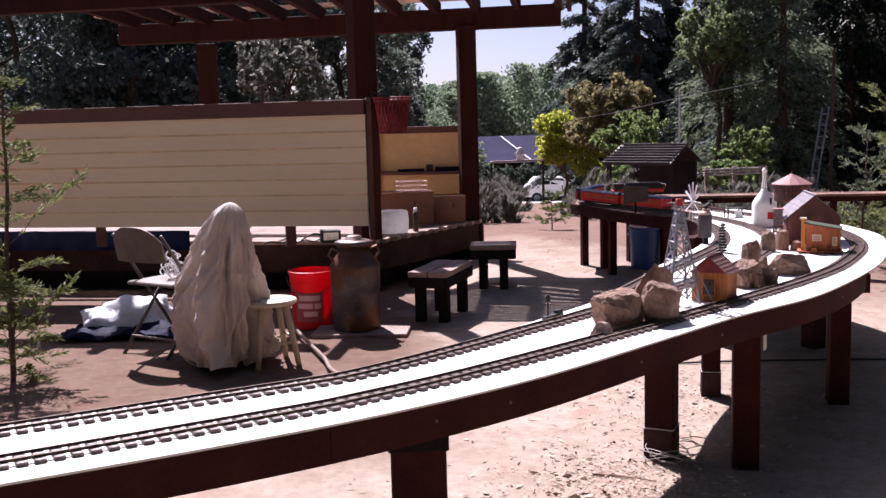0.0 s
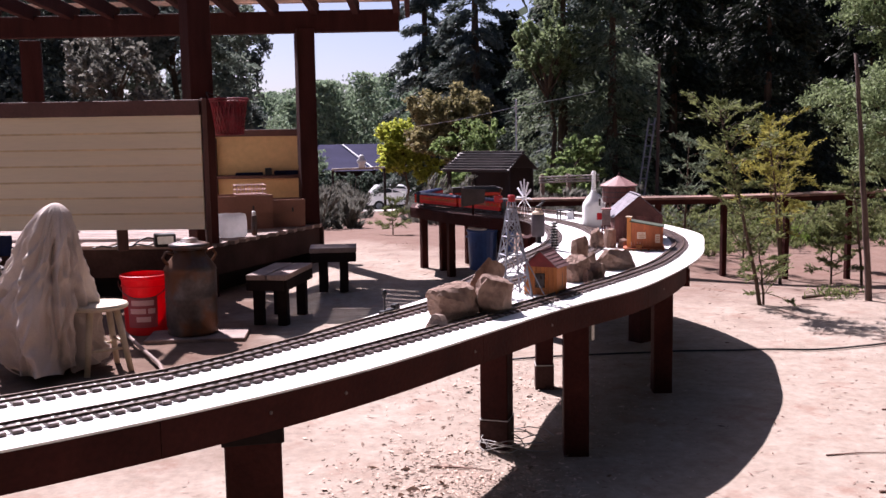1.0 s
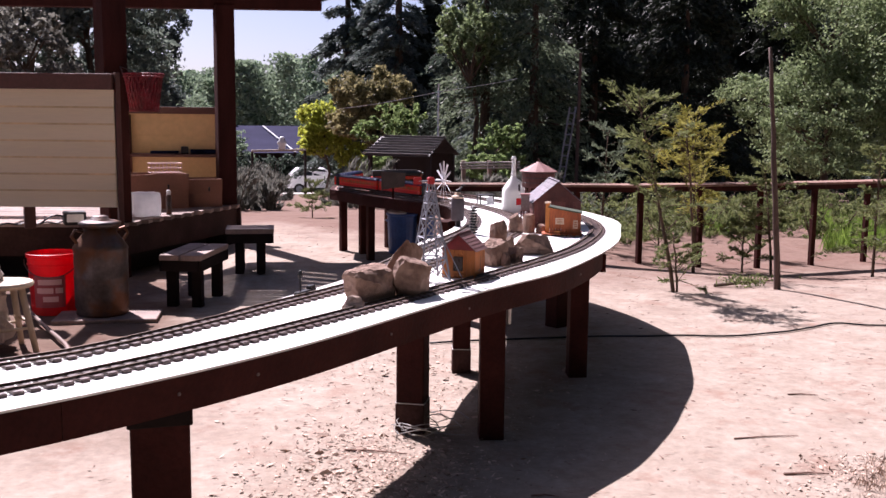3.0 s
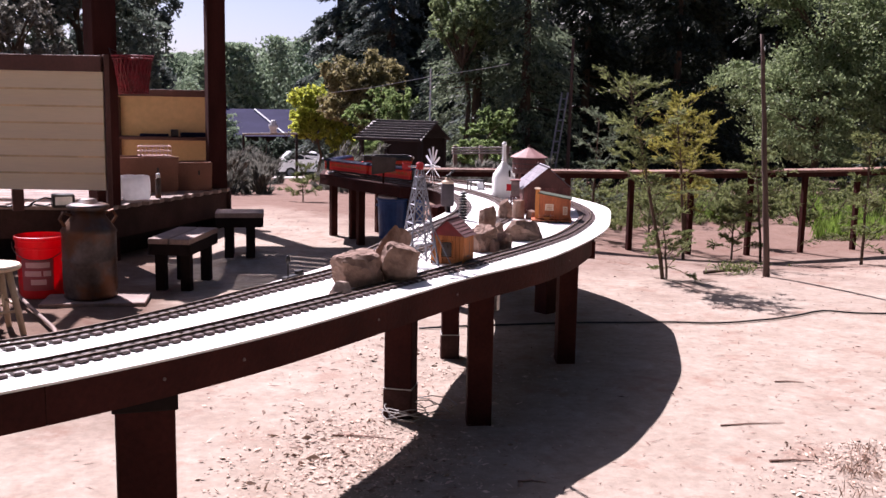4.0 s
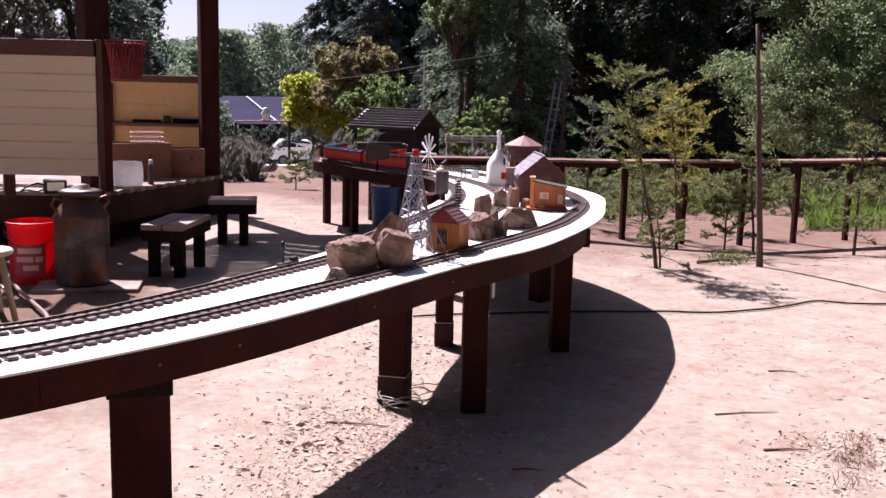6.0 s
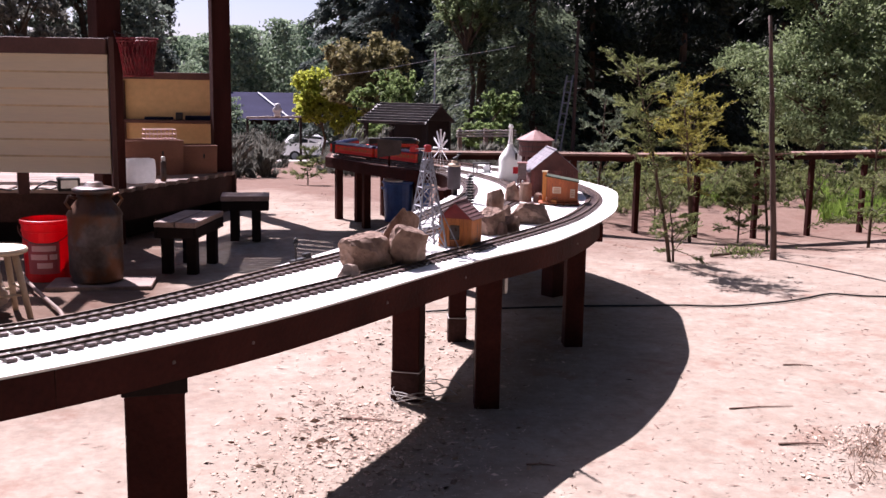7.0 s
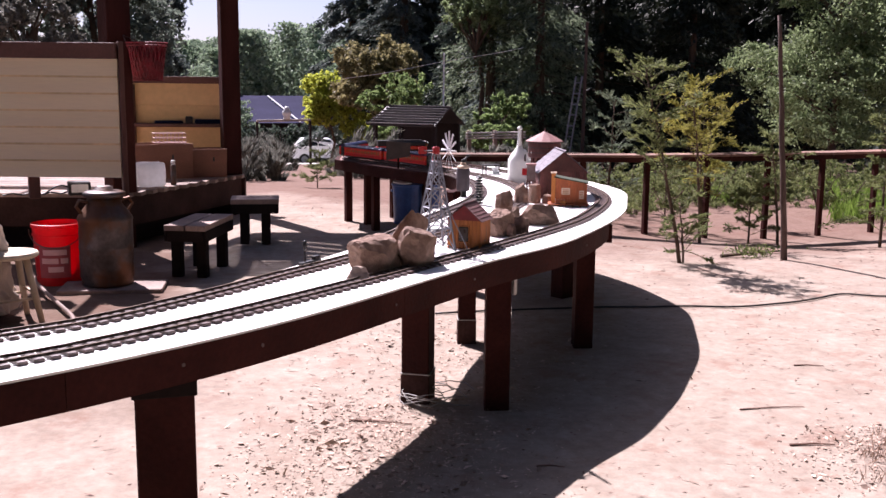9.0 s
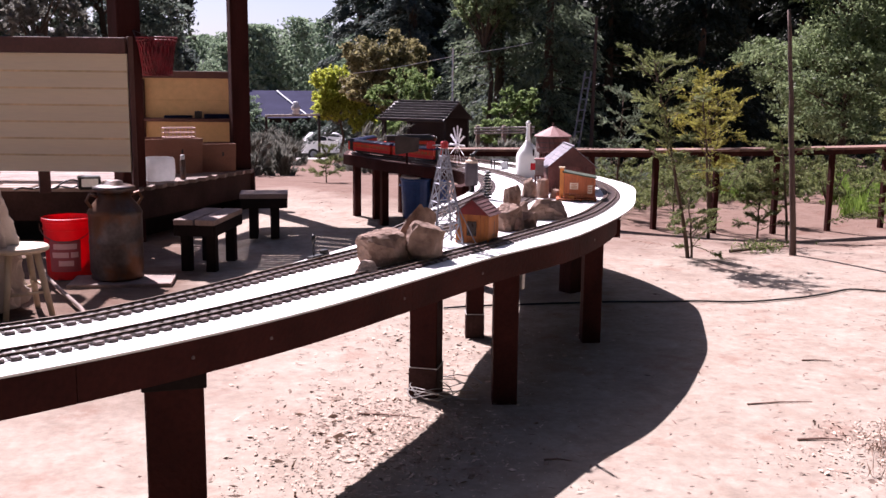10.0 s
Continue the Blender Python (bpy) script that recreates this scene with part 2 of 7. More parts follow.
# ---- ground ----
def rough_grain():
    """Finer, crisper grain for the trodden dirt."""
    for n in DIRT.node_tree.nodes:
        if n.bl_idname == "ShaderNodeTexNoise":
            n.inputs["Detail"].default_value = 12
            n.inputs["Roughness"].default_value = 0.72
        if n.bl_idname == "ShaderNodeMix" and n.blend_type == "MULTIPLY":
            n.inputs["Factor"].default_value = 0.55


rough_grain()


def soil_zones():
    """Pale trodden soil near the railway, redder soil under litter further off."""
    nt = DIRT.node_tree
    N, L = nt.nodes.new, nt.links.new
    b = nt.nodes["Principled BSDF"]
    src = b.inputs["Base Color"].links[0].from_socket
    tc, sp, nz, ad, mr, mx = N("ShaderNodeTexCoord"), N("ShaderNodeSeparateXYZ"), N("ShaderNodeTexNoise"), N("ShaderNodeMath"), N("ShaderNodeMapRange"), N("ShaderNodeMix")
    L(tc.outputs["Object"], sp.inputs[0])
    L(tc.outputs["Object"], nz.inputs["Vector"])
    nz.inputs["Scale"].default_value, nz.inputs["Detail"].default_value = 1.3, 9
    ad.operation = "MULTIPLY_ADD"
    ad.inputs[1].default_value = 5.0
    L(nz.outputs["Fac"], ad.inputs[0])
    L(sp.outputs["Y"], ad.inputs[2])
    mr.inputs["From Min"].default_value, mr.inputs["From Max"].default_value = 8.2, 11.0
    mr.inputs["To Max"].default_value = 0.9
    # the trodden way past the stage stays pale for longer
    px, su = N("ShaderNodeMapRange"), N("ShaderNodeMath")
    px.inputs["From Min"].default_value, px.inputs["From Max"].default_value = 1.2, 3.2
    px.inputs["To Min"].default_value, px.inputs["To Max"].default_value = -3.8, 0.0
    L(sp.outputs["X"], px.inputs["Value"])
    L(ad.outputs[0], su.inputs[0])
    L(px.outputs[0], su.inputs[1])
    L(su.outputs[0], mr.inputs["Value"])
    mx.data_type = "RGBA"
    rd = N("ShaderNodeMix")
    rd.data_type, rd.blend_type = "RGBA", "MULTIPLY"
    rd.inputs["Factor"].default_value = 1.0
    rd.inputs["B"].default_value = (0.50, 0.365, 0.345, 1)
    L(src, rd.inputs["A"])
    L(rd.outputs["Result"], mx.inputs["B"])
    # litter thins out to the other side
    th, mu = N("ShaderNodeMapRange"), N("ShaderNodeMath")
    th.inputs["From Min"].default_value, th.inputs["From Max"].default_value = 1.2, 3.2
    th.inputs["To Min"].default_value, th.inputs["To Max"].default_value = 1.0, 0.95
    mu.operation = "MULTIPLY"
    L(sp.outputs["X"], th.inputs["Value"])
    L(mr.outputs[0], mu.inputs[0])
    L(th.outputs[0], mu.inputs[1])
    L(mu.outputs[0], mx.inputs["Factor"])
    L(src, mx.inputs["A"])
    # darker, redder soil round the stage
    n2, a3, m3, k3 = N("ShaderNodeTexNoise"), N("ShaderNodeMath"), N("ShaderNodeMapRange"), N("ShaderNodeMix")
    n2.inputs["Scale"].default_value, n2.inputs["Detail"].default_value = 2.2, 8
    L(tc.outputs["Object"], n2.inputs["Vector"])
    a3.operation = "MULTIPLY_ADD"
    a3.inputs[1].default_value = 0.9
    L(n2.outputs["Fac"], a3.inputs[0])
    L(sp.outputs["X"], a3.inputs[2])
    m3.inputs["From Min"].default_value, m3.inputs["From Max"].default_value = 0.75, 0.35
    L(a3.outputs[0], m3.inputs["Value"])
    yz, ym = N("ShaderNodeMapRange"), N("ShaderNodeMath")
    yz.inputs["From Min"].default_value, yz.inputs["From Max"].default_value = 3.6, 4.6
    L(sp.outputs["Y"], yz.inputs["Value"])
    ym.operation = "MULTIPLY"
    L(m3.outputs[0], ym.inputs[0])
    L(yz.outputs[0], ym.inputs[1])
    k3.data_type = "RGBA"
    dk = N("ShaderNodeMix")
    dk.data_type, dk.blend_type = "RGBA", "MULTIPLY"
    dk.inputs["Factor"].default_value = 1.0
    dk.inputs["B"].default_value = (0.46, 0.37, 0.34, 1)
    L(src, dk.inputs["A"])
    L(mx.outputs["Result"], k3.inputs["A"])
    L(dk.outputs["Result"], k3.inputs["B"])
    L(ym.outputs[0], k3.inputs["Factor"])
    L(k3.outputs["Result"], b.inputs["Base Color"])


soil_zones()


def build_ground():
    xs = sorted({*np.round(np.linspace(-6, 9, 151), 3), *np.round(np.linspace(-40, -6, 18), 2), *np.round(np.linspace(9, 60, 26), 2), -900, -300, -120, 120, 300, 900})
    ys = sorted({*np.round(np.linspace(-2, 12, 141), 3), *np.round(np.linspace(12, 80, 46), 2), *np.round(np.linspace(-30, -2, 10), 2), -900, -200, 130, 250, 500, 1500})
    verts = [(x, y, gz(x, min(y, 90))) for y in ys for x in xs]
    w = len(xs)
    faces = [(j * w + i, j * w + i + 1, (j + 1) * w + i + 1, (j + 1) * w + i) for j in range(len(ys) - 1) for i in range(w - 1)]
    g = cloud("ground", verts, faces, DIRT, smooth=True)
    return tagged(g, "dry pinkish-tan bare dirt yard with litter", "ground", kind="structure")


build_ground()

# ---- raised railway deck ----
ZD = 0.63
OUTER = [(-2.4, 1.25), (-1.4, 1.72), (-0.38, 2.21), (0.12, 2.52), (0.42, 2.76), (0.87, 3.19), (1.17, 3.47), (1.48, 3.70), (1.79, 4.05), (2.06, 4.40), (2.255, 4.70), (2.445, 5.09), (2.65, 5.55), (2.69, 6.0), (2.66, 6.6), (2.50, 7.2), (2.42, 7.5)]
INNER = [(-2.65, 1.70), (-1.6, 2.12), (-0.5, 2.66), (-0.23, 2.80), (0.04, 3.03), (0.32, 3.35), (0.51, 3.59), (0.66, 3.76), (0.87, 4.12), (1.15, 4.69), (1.57, 5.42), (1.80, 6.1), (1.88, 6.8), (1.86, 7.3)]
# under the bend the edge boards stand back from the plywood
RIM = OUTER[:9] + [(2.03, 4.40), (2.17, 4.68), (2.30, 5.05), (2.52, 5.6), (2.55, 6.1), (2.50, 6.7), (2.36, 7.3)]


def eased(line):
    """The smooth curve along a line of corners, as sawn plywood has it."""
    pts = [p.xy for p, _ in spline(line, 0.05)]
    out = []
    for i in range(len(pts)):
        k = min(4, i, len(pts) - 1 - i)
        run = pts[i - k:i + k + 1]
        out.append(tuple(sum(run, Vector((0, 0))) / len(run)))
    return out


OUTER_C, INNER_C, RIM_C = eased(OUTER), eased(INNER), eased(RIM)


def build_deck():
    deck = thing("railway_deck", (0, 0, 0), "white-painted curved plywood railway deck with brown edge boards on posts", "railway deck", kind="structure")
    bm = bmesh.new()
    bm_prism(bm, OUTER_C + INNER_C[::-1], ZD - 0.006, ZD)
    part("deck_top", bm, WHITE, deck, "white-painted plywood")
    # added near-black sheet that deepens the shade below, set back behind the edge boards
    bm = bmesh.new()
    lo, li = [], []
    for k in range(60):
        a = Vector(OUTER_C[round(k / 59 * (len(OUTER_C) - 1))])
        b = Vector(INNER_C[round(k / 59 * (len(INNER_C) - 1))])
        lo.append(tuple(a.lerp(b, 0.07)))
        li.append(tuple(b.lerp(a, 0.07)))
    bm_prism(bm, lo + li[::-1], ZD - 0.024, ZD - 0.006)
    part("deck_underlay", bm, BLACKW, deck, "added dark sheet that deepens the shade below")
    # bent boards hang flush below the painted edge, butted end to end
    for line, out in ((RIM_C, 1), (INNER_C, -1)):
        for k in range(0, len(line) - 1, 24):
            run = [Vector(p) for p in line[k:k + 25]]
            if len(run) < 2:
                continue
            run[-1] = run[-1].lerp(run[-2], 0.04)
            face, back = [], []
            for i, p in enumerate(run):
                d = (run[min(i + 1, len(run) - 1)] - run[max(i - 1, 0)]).normalized()
                n = Vector((d.y, -d.x)) * out
                face.append(tuple(p - n * 0.0015))
                back.append(tuple(p - n * 0.0295))
            bm = bmesh.new()
            bm_prism(bm, face + back[::-1], ZD - 0.0975, ZD - 0.0065)
            part("edge_board", bm, BROWN, deck)
    # a cross beam shows its end below the bend
    bm = bmesh.new()
    bm_beam(bm, (1.45, 4.62, 0.555), (2.05, 4.42, 0.555), 0.04, 0.085)
    part("cross_beam", bm, BROWN, deck)
    posts = [(-0.035, 2.565, 2, 0.145), (0.938, 3.815, -27, 0.112), (1.215, 3.64, -14, 0.098), (1.395, 4.67, -13, 0.086), (1.92, 4.44, -12, 0.09), (2.28, 5.6, 25, 0.1), (2.2, 6.9, 10, 0.1), (1.7, 6.0, 0, 0.1), (-1.2, 2.05, 20, 0.14)]
    for i, (x, y, r, w) in enumerate(posts):
        bm = bmesh.new()
        z0 = gz(x, y) - 0.1
        top = ZD - 0.024
        bm_box(bm, (x, y, (top + z0) / 2), (w, w, top - z0), r, 0.004)
        p = part("post", bm, BROWN, deck)
        if i in (0, 8):
            box_part("post_cap", (x, y, 0.515), (w + 0.014, w + 0.014, 0.055), BLACKW, p, r, 0.003)
        if i in (1, 3):
            zb = gz(x, y)
            box_part("foot_block", (x, y, zb + 0.055), (w + 0.006, w + 0.006, 0.13), FOOTW, p, r, 0.004, "greyer timber foot block")
            box_part("band", (x, y, zb + 0.123), (w + 0.009, w + 0.009, 0.004), STEEL0, p, r, 0.0005, "thin pale metal band")
    for (x, y, r, w), l in zip(posts[:8], (0.5, 0.6, 0.75, 0.8, 1.0, 0.8, 0.7, 0.5)):
        bm = bmesh.new()
        c = Vector((x, y, ZD - 0.047))
        d = Matrix.Rotation(radians(r + 60), 3, "Z") @ Vector((1, 0, 0))
        bm_beam(bm, c - d * l * 0.22, c + d * l * 0.22, 0.04, 0.044)
        part("joist", bm, BROWN, deck)


build_deck()


def deck_fittings():
    for at in ((0.21, 2.59), (0.67, 3.0), (1.02, 3.33), (0.02, 2.45), (1.71, 3.98)):
        k = min(range(1, len(RIM_C) - 1), key=lambda i: math.dist(RIM_C[i], at))
        p, q = Vector((*RIM_C[k - 1], 0)), Vector((*RIM_C[k + 1], 0))
        d = (q - p).normalized()
        n = Vector((d.y, -d.x, 0))
        c = Vector((*RIM_C[k], ZD - 0.05)) + n * -0.0015
        bm = bmesh.new()
        bm_tube(bm, c - n * 0.002, c + n * 0.003, 0.0055, 0.004, n=10)
        tagged(obj("bolt", bm, BOLT), "small bright bolt head in a brown edge board", "bolt", "bolts in the edge boards")
    bm = bmesh.new()
    bm_box(bm, (1.275, 3.625, 0.49), (0.022, 0.018, 0.075), 40, 0.003)
    tagged(obj("junction_box", bm, STEEL0), "small grey metal box fixed under the deck edge", "electrical box")
    for k in range(5):
        bm = bmesh.new()
        r = 0.08 + 0.02 * k
        pts = [(0.955 + r * math.cos(t * 0.5) + 0.01 * k, 3.74 + r * 0.8 * math.sin(t * 0.5), gz(0.91, 3.7) + 0.012 + 0.05 * abs(math.sin(t * 0.5 + k))) for t in range(0, 12)]
        bm_path(bm, pts, 0.0022, 5)
        tagged(obj("wire_loop", bm, STEEL0), "loose pale wire coiled at the foot of a post", "wire", "wires at the post")


deck_fittings()

# ---- tracks ----
TRACK_OUT = [(-2.4, 1.38), (-1.4, 1.85), (-0.4, 2.36), (-0.17, 2.50), (0.11, 2.71), (0.46, 3.01), (0.94, 3.44), (1.26, 3.74), (1.66, 4.14), (1.94, 4.48), (2.26, 5.0), (2.43, 5.45), (2.50, 5.85), (2.48, 6.3), (2.36, 6.9), (2.18, 7.5), (1.98, 8.1), (1.80, 8.7)]
TRACK_IN = [(-2.55, 1.66), (-1.5, 2.10), (-0.44, 2.61), (-0.19, 2.755), (0.12, 3.04), (0.31, 3.24), (0.54, 3.47), (0.75, 3.70), (1.05, 4.03), (1.38, 4.42), (1.72, 4.92), (1.96, 5.42), (2.08, 5.92), (2.10, 6.4), (2.02, 6.95), (1.86, 7.5), (1.68, 8.1), (1.55, 8.5)]
TRACK_SIDE = [(0.80, 3.92), (1.08, 4.4), (1.36, 4.85), (1.62, 5.3), (1.80, 5.8), (1.88, 6.3), (1.88, 6.8), (1.74, 7.4)]


def tie_mesh():
    bm = bmesh.new()
    bm_box(bm, (0, 0, 0.0045), (0.0245, 0.090, 0.009), 0, 0.0012)
    for s in (-1, 1):
        bm_box(bm, (0, s * 0.0225, 0.0098), (0.013, 0.012, 0.0022))
    me = bpy.data.meshes.new("tie")
    bm.to_mesh(me)
    bm.free()
    me.materials.append(TIE)
    return me


TIE_MESH = tie_mesh()


def build_track(pts, label, zt):
    tr = thing("model_track", (*pts[0], zt), label, "model track", "tracks on the deck")
    inv = tr.matrix_world.inverted()
    n = 0
    for p, d in spline(pts, 0.038):
        if n >= 300:
            continue
        n += 1
        t = new("tie", TIE_MESH)
        t.parent = tr
        t.matrix_parent_inverse = inv
        t.matrix_basis = pose(p.x, p.y, zt, 0, 0, math.degrees(math.atan2(d.y, d.x)) + random.uniform(-1, 1))
    for s in (-1, 1):
        vs, fs = [], []
        for p, d in spline(pts, 0.06):
            nrm = Vector((-d.y, d.x, 0))
            c = p + nrm * s * 0.0225
            for a, h in ((-0.003, 0.0085), (0.003, 0.0085), (0.0009, 0.0110), (0.0021, 0.0155), (-0.0021, 0.0155), (-0.0009, 0.0110)):
                vs.append(c + nrm * a + Vector((0, 0, zt + h)))
            k = len(vs) - 6
            if k:
                fs += [(k - 6 + i, k - 6 + (i + 1) % 6, k + (i + 1) % 6, k + i) for i in range(6)]
        r = cloud("rail", vs, fs, RAIL, tr)
        r.matrix_parent_inverse = inv


# ---- rear table and trestle ----
ZT = 0.62


def build_trestle():
    tb = thing("railway_table", (0, 0, 0), "weathered brown timber railway table on square posts", "railway table", kind="structure")
    near = [(1.84, 6.98), (1.724, 7.15), (1.632, 7.41), (1.489, 7.8), (1.325, 8.43), (1.42, 8.85)]
    far = [(2.42, 7.5), (2.22, 8.2), (2.0, 8.98)]
    bm = bmesh.new()
    bm_prism(bm, near + far[::-1], ZT - 0.03, ZT - 0.014)
    part("table_top", bm, BROWN, tb)
    # planks along the table, with open joints
    def along(line, f):
        ln = [math.dist(a, b) for a, b in zip(line, line[1:])]
        s = f * sum(ln)
        for (a, b), l in zip(zip(line, line[1:]), ln):
            if s <= l + 1e-6:
                return Vector(a).lerp(Vector(b), s / l)
            s -= l
        return Vector(line[-1])
    for i in range(7):
        lo = [along(near, k / 6).lerp(along(far, k / 6), (i + 0.06) / 7) for k in range(7)]
        hi = [along(near, k / 6).lerp(along(far, k / 6), (i + 0.94) / 7) for k in range(7)]
        bm = bmesh.new()
        bm_prism(bm, [tuple(p) for p in lo + hi[::-1]], ZT - 0.014, ZT - 0.001 + 0.0015 * (i % 2))
        part("plank", bm, BROWN2, tb)
    for line, s in ((near, 1), (far, -1)):
        for a, b in zip(line, line[1:]):
            a, b = Vector((*a, 0)), Vector((*b, 0))
            d = (b - a).normalized()
            n = Vector((d.y, -d.x, 0)) * s
            bm = bmesh.new()
            bm_beam(bm, a + n * 0.019 + Vector((0, 0, ZT - 0.040)), b + n * 0.019 + Vector((0, 0, ZT - 0.040)), 0.036, 0.084)
            part("edge_board", bm, BROWN, tb)
    for x, y in ((1.475, 8.62), (1.60, 8.36), (1.595, 8.0), (1.92, 8.8), (2.1, 8.3)):
        z0 = gz(x, y) - 0.1
        box_part("post", (x, y, (ZT - 0.06 + z0) / 2), (0.058, 0.058, ZT - 0.06 - z0), BROWN, tb, 12)
    fr = thing("railway_trestle", (0, 0, 0), "long brown timber railway trestle on square posts", "trestle", kind="structure")
    pts = [(1.72, 8.98), (3.0, 8.78), (4.2, 8.52), (5.1, 8.55), (6.3, 8.66), (7.0, 8.78), (9.0, 9.2), (12.0, 10.2)]
    for a, b in zip(pts, pts[1:]):
        bm = bmesh.new()
        bm_beam(bm, (*a, ZT + 0.004), (*b, ZT + 0.004), 0.24, 0.022, 0.003)
        part("top_board", bm, BROWN2, fr, "weathered grey-brown plank")
        a, b = Vector((*a, ZT - 0.030)), Vector((*b, ZT - 0.030))
        n = (b - a).normalized()
        n = Vector((n.y, -n.x, 0))
        for s in (0.1, -0.1):
            bm = bmesh.new()
            bm_beam(bm, a + n * s, b + n * s, 0.036, 0.044)
            part("side_board", bm, BROWN, fr)
    for x, y in ((2.5, 8.88), (3.1, 8.74), (3.68, 8.62), (4.29, 8.53), (4.93, 8.54), (5.62, 8.6), (6.28, 8.66), (7.0, 8.78), (7.7, 8.93), (8.4, 9.08)):
        z0 = gz(x, y) - 0.1
        box_part("post", (x, y, (ZT - 0.02 + z0) / 2), (0.048, 0.048, ZT - 0.02 - z0), BROWN, fr, 4)


build_trestle()

# ---- more materials ----
RED = mat("red_plastic", (0.70, 0.02, 0.025), 0.4, var=0.1, scale=6, fine=40, bump=0.05)
see_through(RED, 0.45)
REDPOT = mat("red_mesh", (0.21, 0.010, 0.020), 0.5, var=0.4, scale=18, fine=60, bump=0.3)
STEEL = mat("old_steel", (0.115, 0.098, 0.098), 0.5, metal=0.7, var=0.4, scale=7, fine=50, bump=0.2, stain=(0.12, 0.055, 0.03), stain_at=0.5)
CARD = mat("cardboard", (0.21, 0.10, 0.07), 0.85, var=0.15, scale=5, fine=80, bump=0.15)
CANVAS = mat("drop_cloth", (0.62, 0.53, 0.475), 0.9, var=0.15, scale=5, fine=180, bump=0.3, stain=(0.40, 0.34, 0.31), stain_at=0.66)
STOOLW = mat("pale_wood", (0.60, 0.50, 0.37), 0.5, var=0.15, scale=5, fine=60, bump=0.15, stretch=(1, 1, 0.4))
GREYM = mat("chair_metal", (0.12, 0.10, 0.09), 0.5, metal=0.3, var=0.25, scale=8, fine=60, bump=0.1)
BLACK = mat("black_plastic", (0.02, 0.02, 0.022), 0.45, var=0.2, scale=8, fine=60, bump=0.1)
BAGW = mat("white_plastic", (0.78, 0.78, 0.80), 0.45, var=0.1, scale=9, fine=40, bump=0.3)
BAGF = mat("bag_film", (0.85, 0.85, 0.86), 0.4, var=0.08, scale=9, fine=40, bump=0.3)
see_through(BAGF, 0.7)
BLUE = mat("blue_plastic", (0.03, 0.095, 0.34), 0.45, var=0.2, scale=5, fine=40, bump=0.08)
TARP = mat("blue_tarp", (0.005, 0.009, 0.034), 0.75, spec=0.1, var=0.4, scale=5, fine=30, bump=0.4)
GREYW = mat("bench_wood", (0.28, 0.20, 0.17), 0.75, var=0.3, scale=5, fine=60, bump=0.3, rand=0.15)
RIMW = mat("rim_timber", (0.042, 0.020, 0.017), 0.8, var=0.35, scale=5, fine=50, bump=0.3, spec=0.15)
TRIM = mat("brown_trim", (0.12, 0.05, 0.04), 0.6, var=0.25, scale=4, fine=60, bump=0.2)

# ---- stage with sign and pergola ----
U = Vector((-0.972, 0.235, 0))
ZP = 0.62
A0, A1 = Vector((-0.28, 6.02, 0)), Vector((0.50, 7.22, 0))


def build_stage():
    st = thing("stage", (0, 0, 0), "dark brown timber stage with slatted floor and open skirting", "stage", kind="structure")
    V = (A1 - A0).normalized()
    quad = [A0, A1, A1 + U * 4.2, A0 + U * 4.2]
    for a, b, n in ((A0, A1, 1), (A0, A0 + U * 4.2, 1), (A1, A1 + U * 4.2, 1)):
        c = (quad[0] + quad[1] + quad[2] + quad[3]) / 4
        d = (b - a).normalized()
        inn = Vector((-d.y, d.x, 0))
        if inn.dot(c - a) < 0:
            inn = -inn
        bm = bmesh.new()
        bm_beam(bm, a + inn * 0.03 + Vector((0, 0, ZP - 0.11)), b + inn * 0.03 + Vector((0, 0, ZP - 0.11)), 0.05, 0.17)
        part("rim_joist", bm, RIMW, st)
        bm = bmesh.new()
        bm_beam(bm, a + inn * 0.16 + Vector((0, 0, 0.20)), b + inn * 0.16 + Vector((0, 0, 0.20)), 0.02, 0.46)
        part("skirt_board", bm, BLACKW, st)
    # floor boards run along U
    n = 12
    for i in range(n):
        p = A0.lerp(A1, (i + 0.5) / n)
        bm = bmesh.new()
        bm_beam(bm, p + Vector((0, 0, ZP - 0.014)) - U * 0.01, p + U * 4.2 + Vector((0, 0, ZP - 0.014)), 0.098, 0.024, 0.002)
        part("floor_board", bm, GREYW, st)
    for p in (A0 + U * 0.06 + V * 0.1, A1 + U * 0.06 - V * 0.1, A0 + U * 1.4 + V * 0.1, A0 + U * 2.8 + V * 0.1):
        bm = bmesh.new()
        bm_box(bm, (p.x, p.y, (ZP - 0.2 - 0.1) / 2), (0.09, 0.09, ZP - 0.1), 30)
        part("footing", bm, REDBROWN, st)


build_stage()


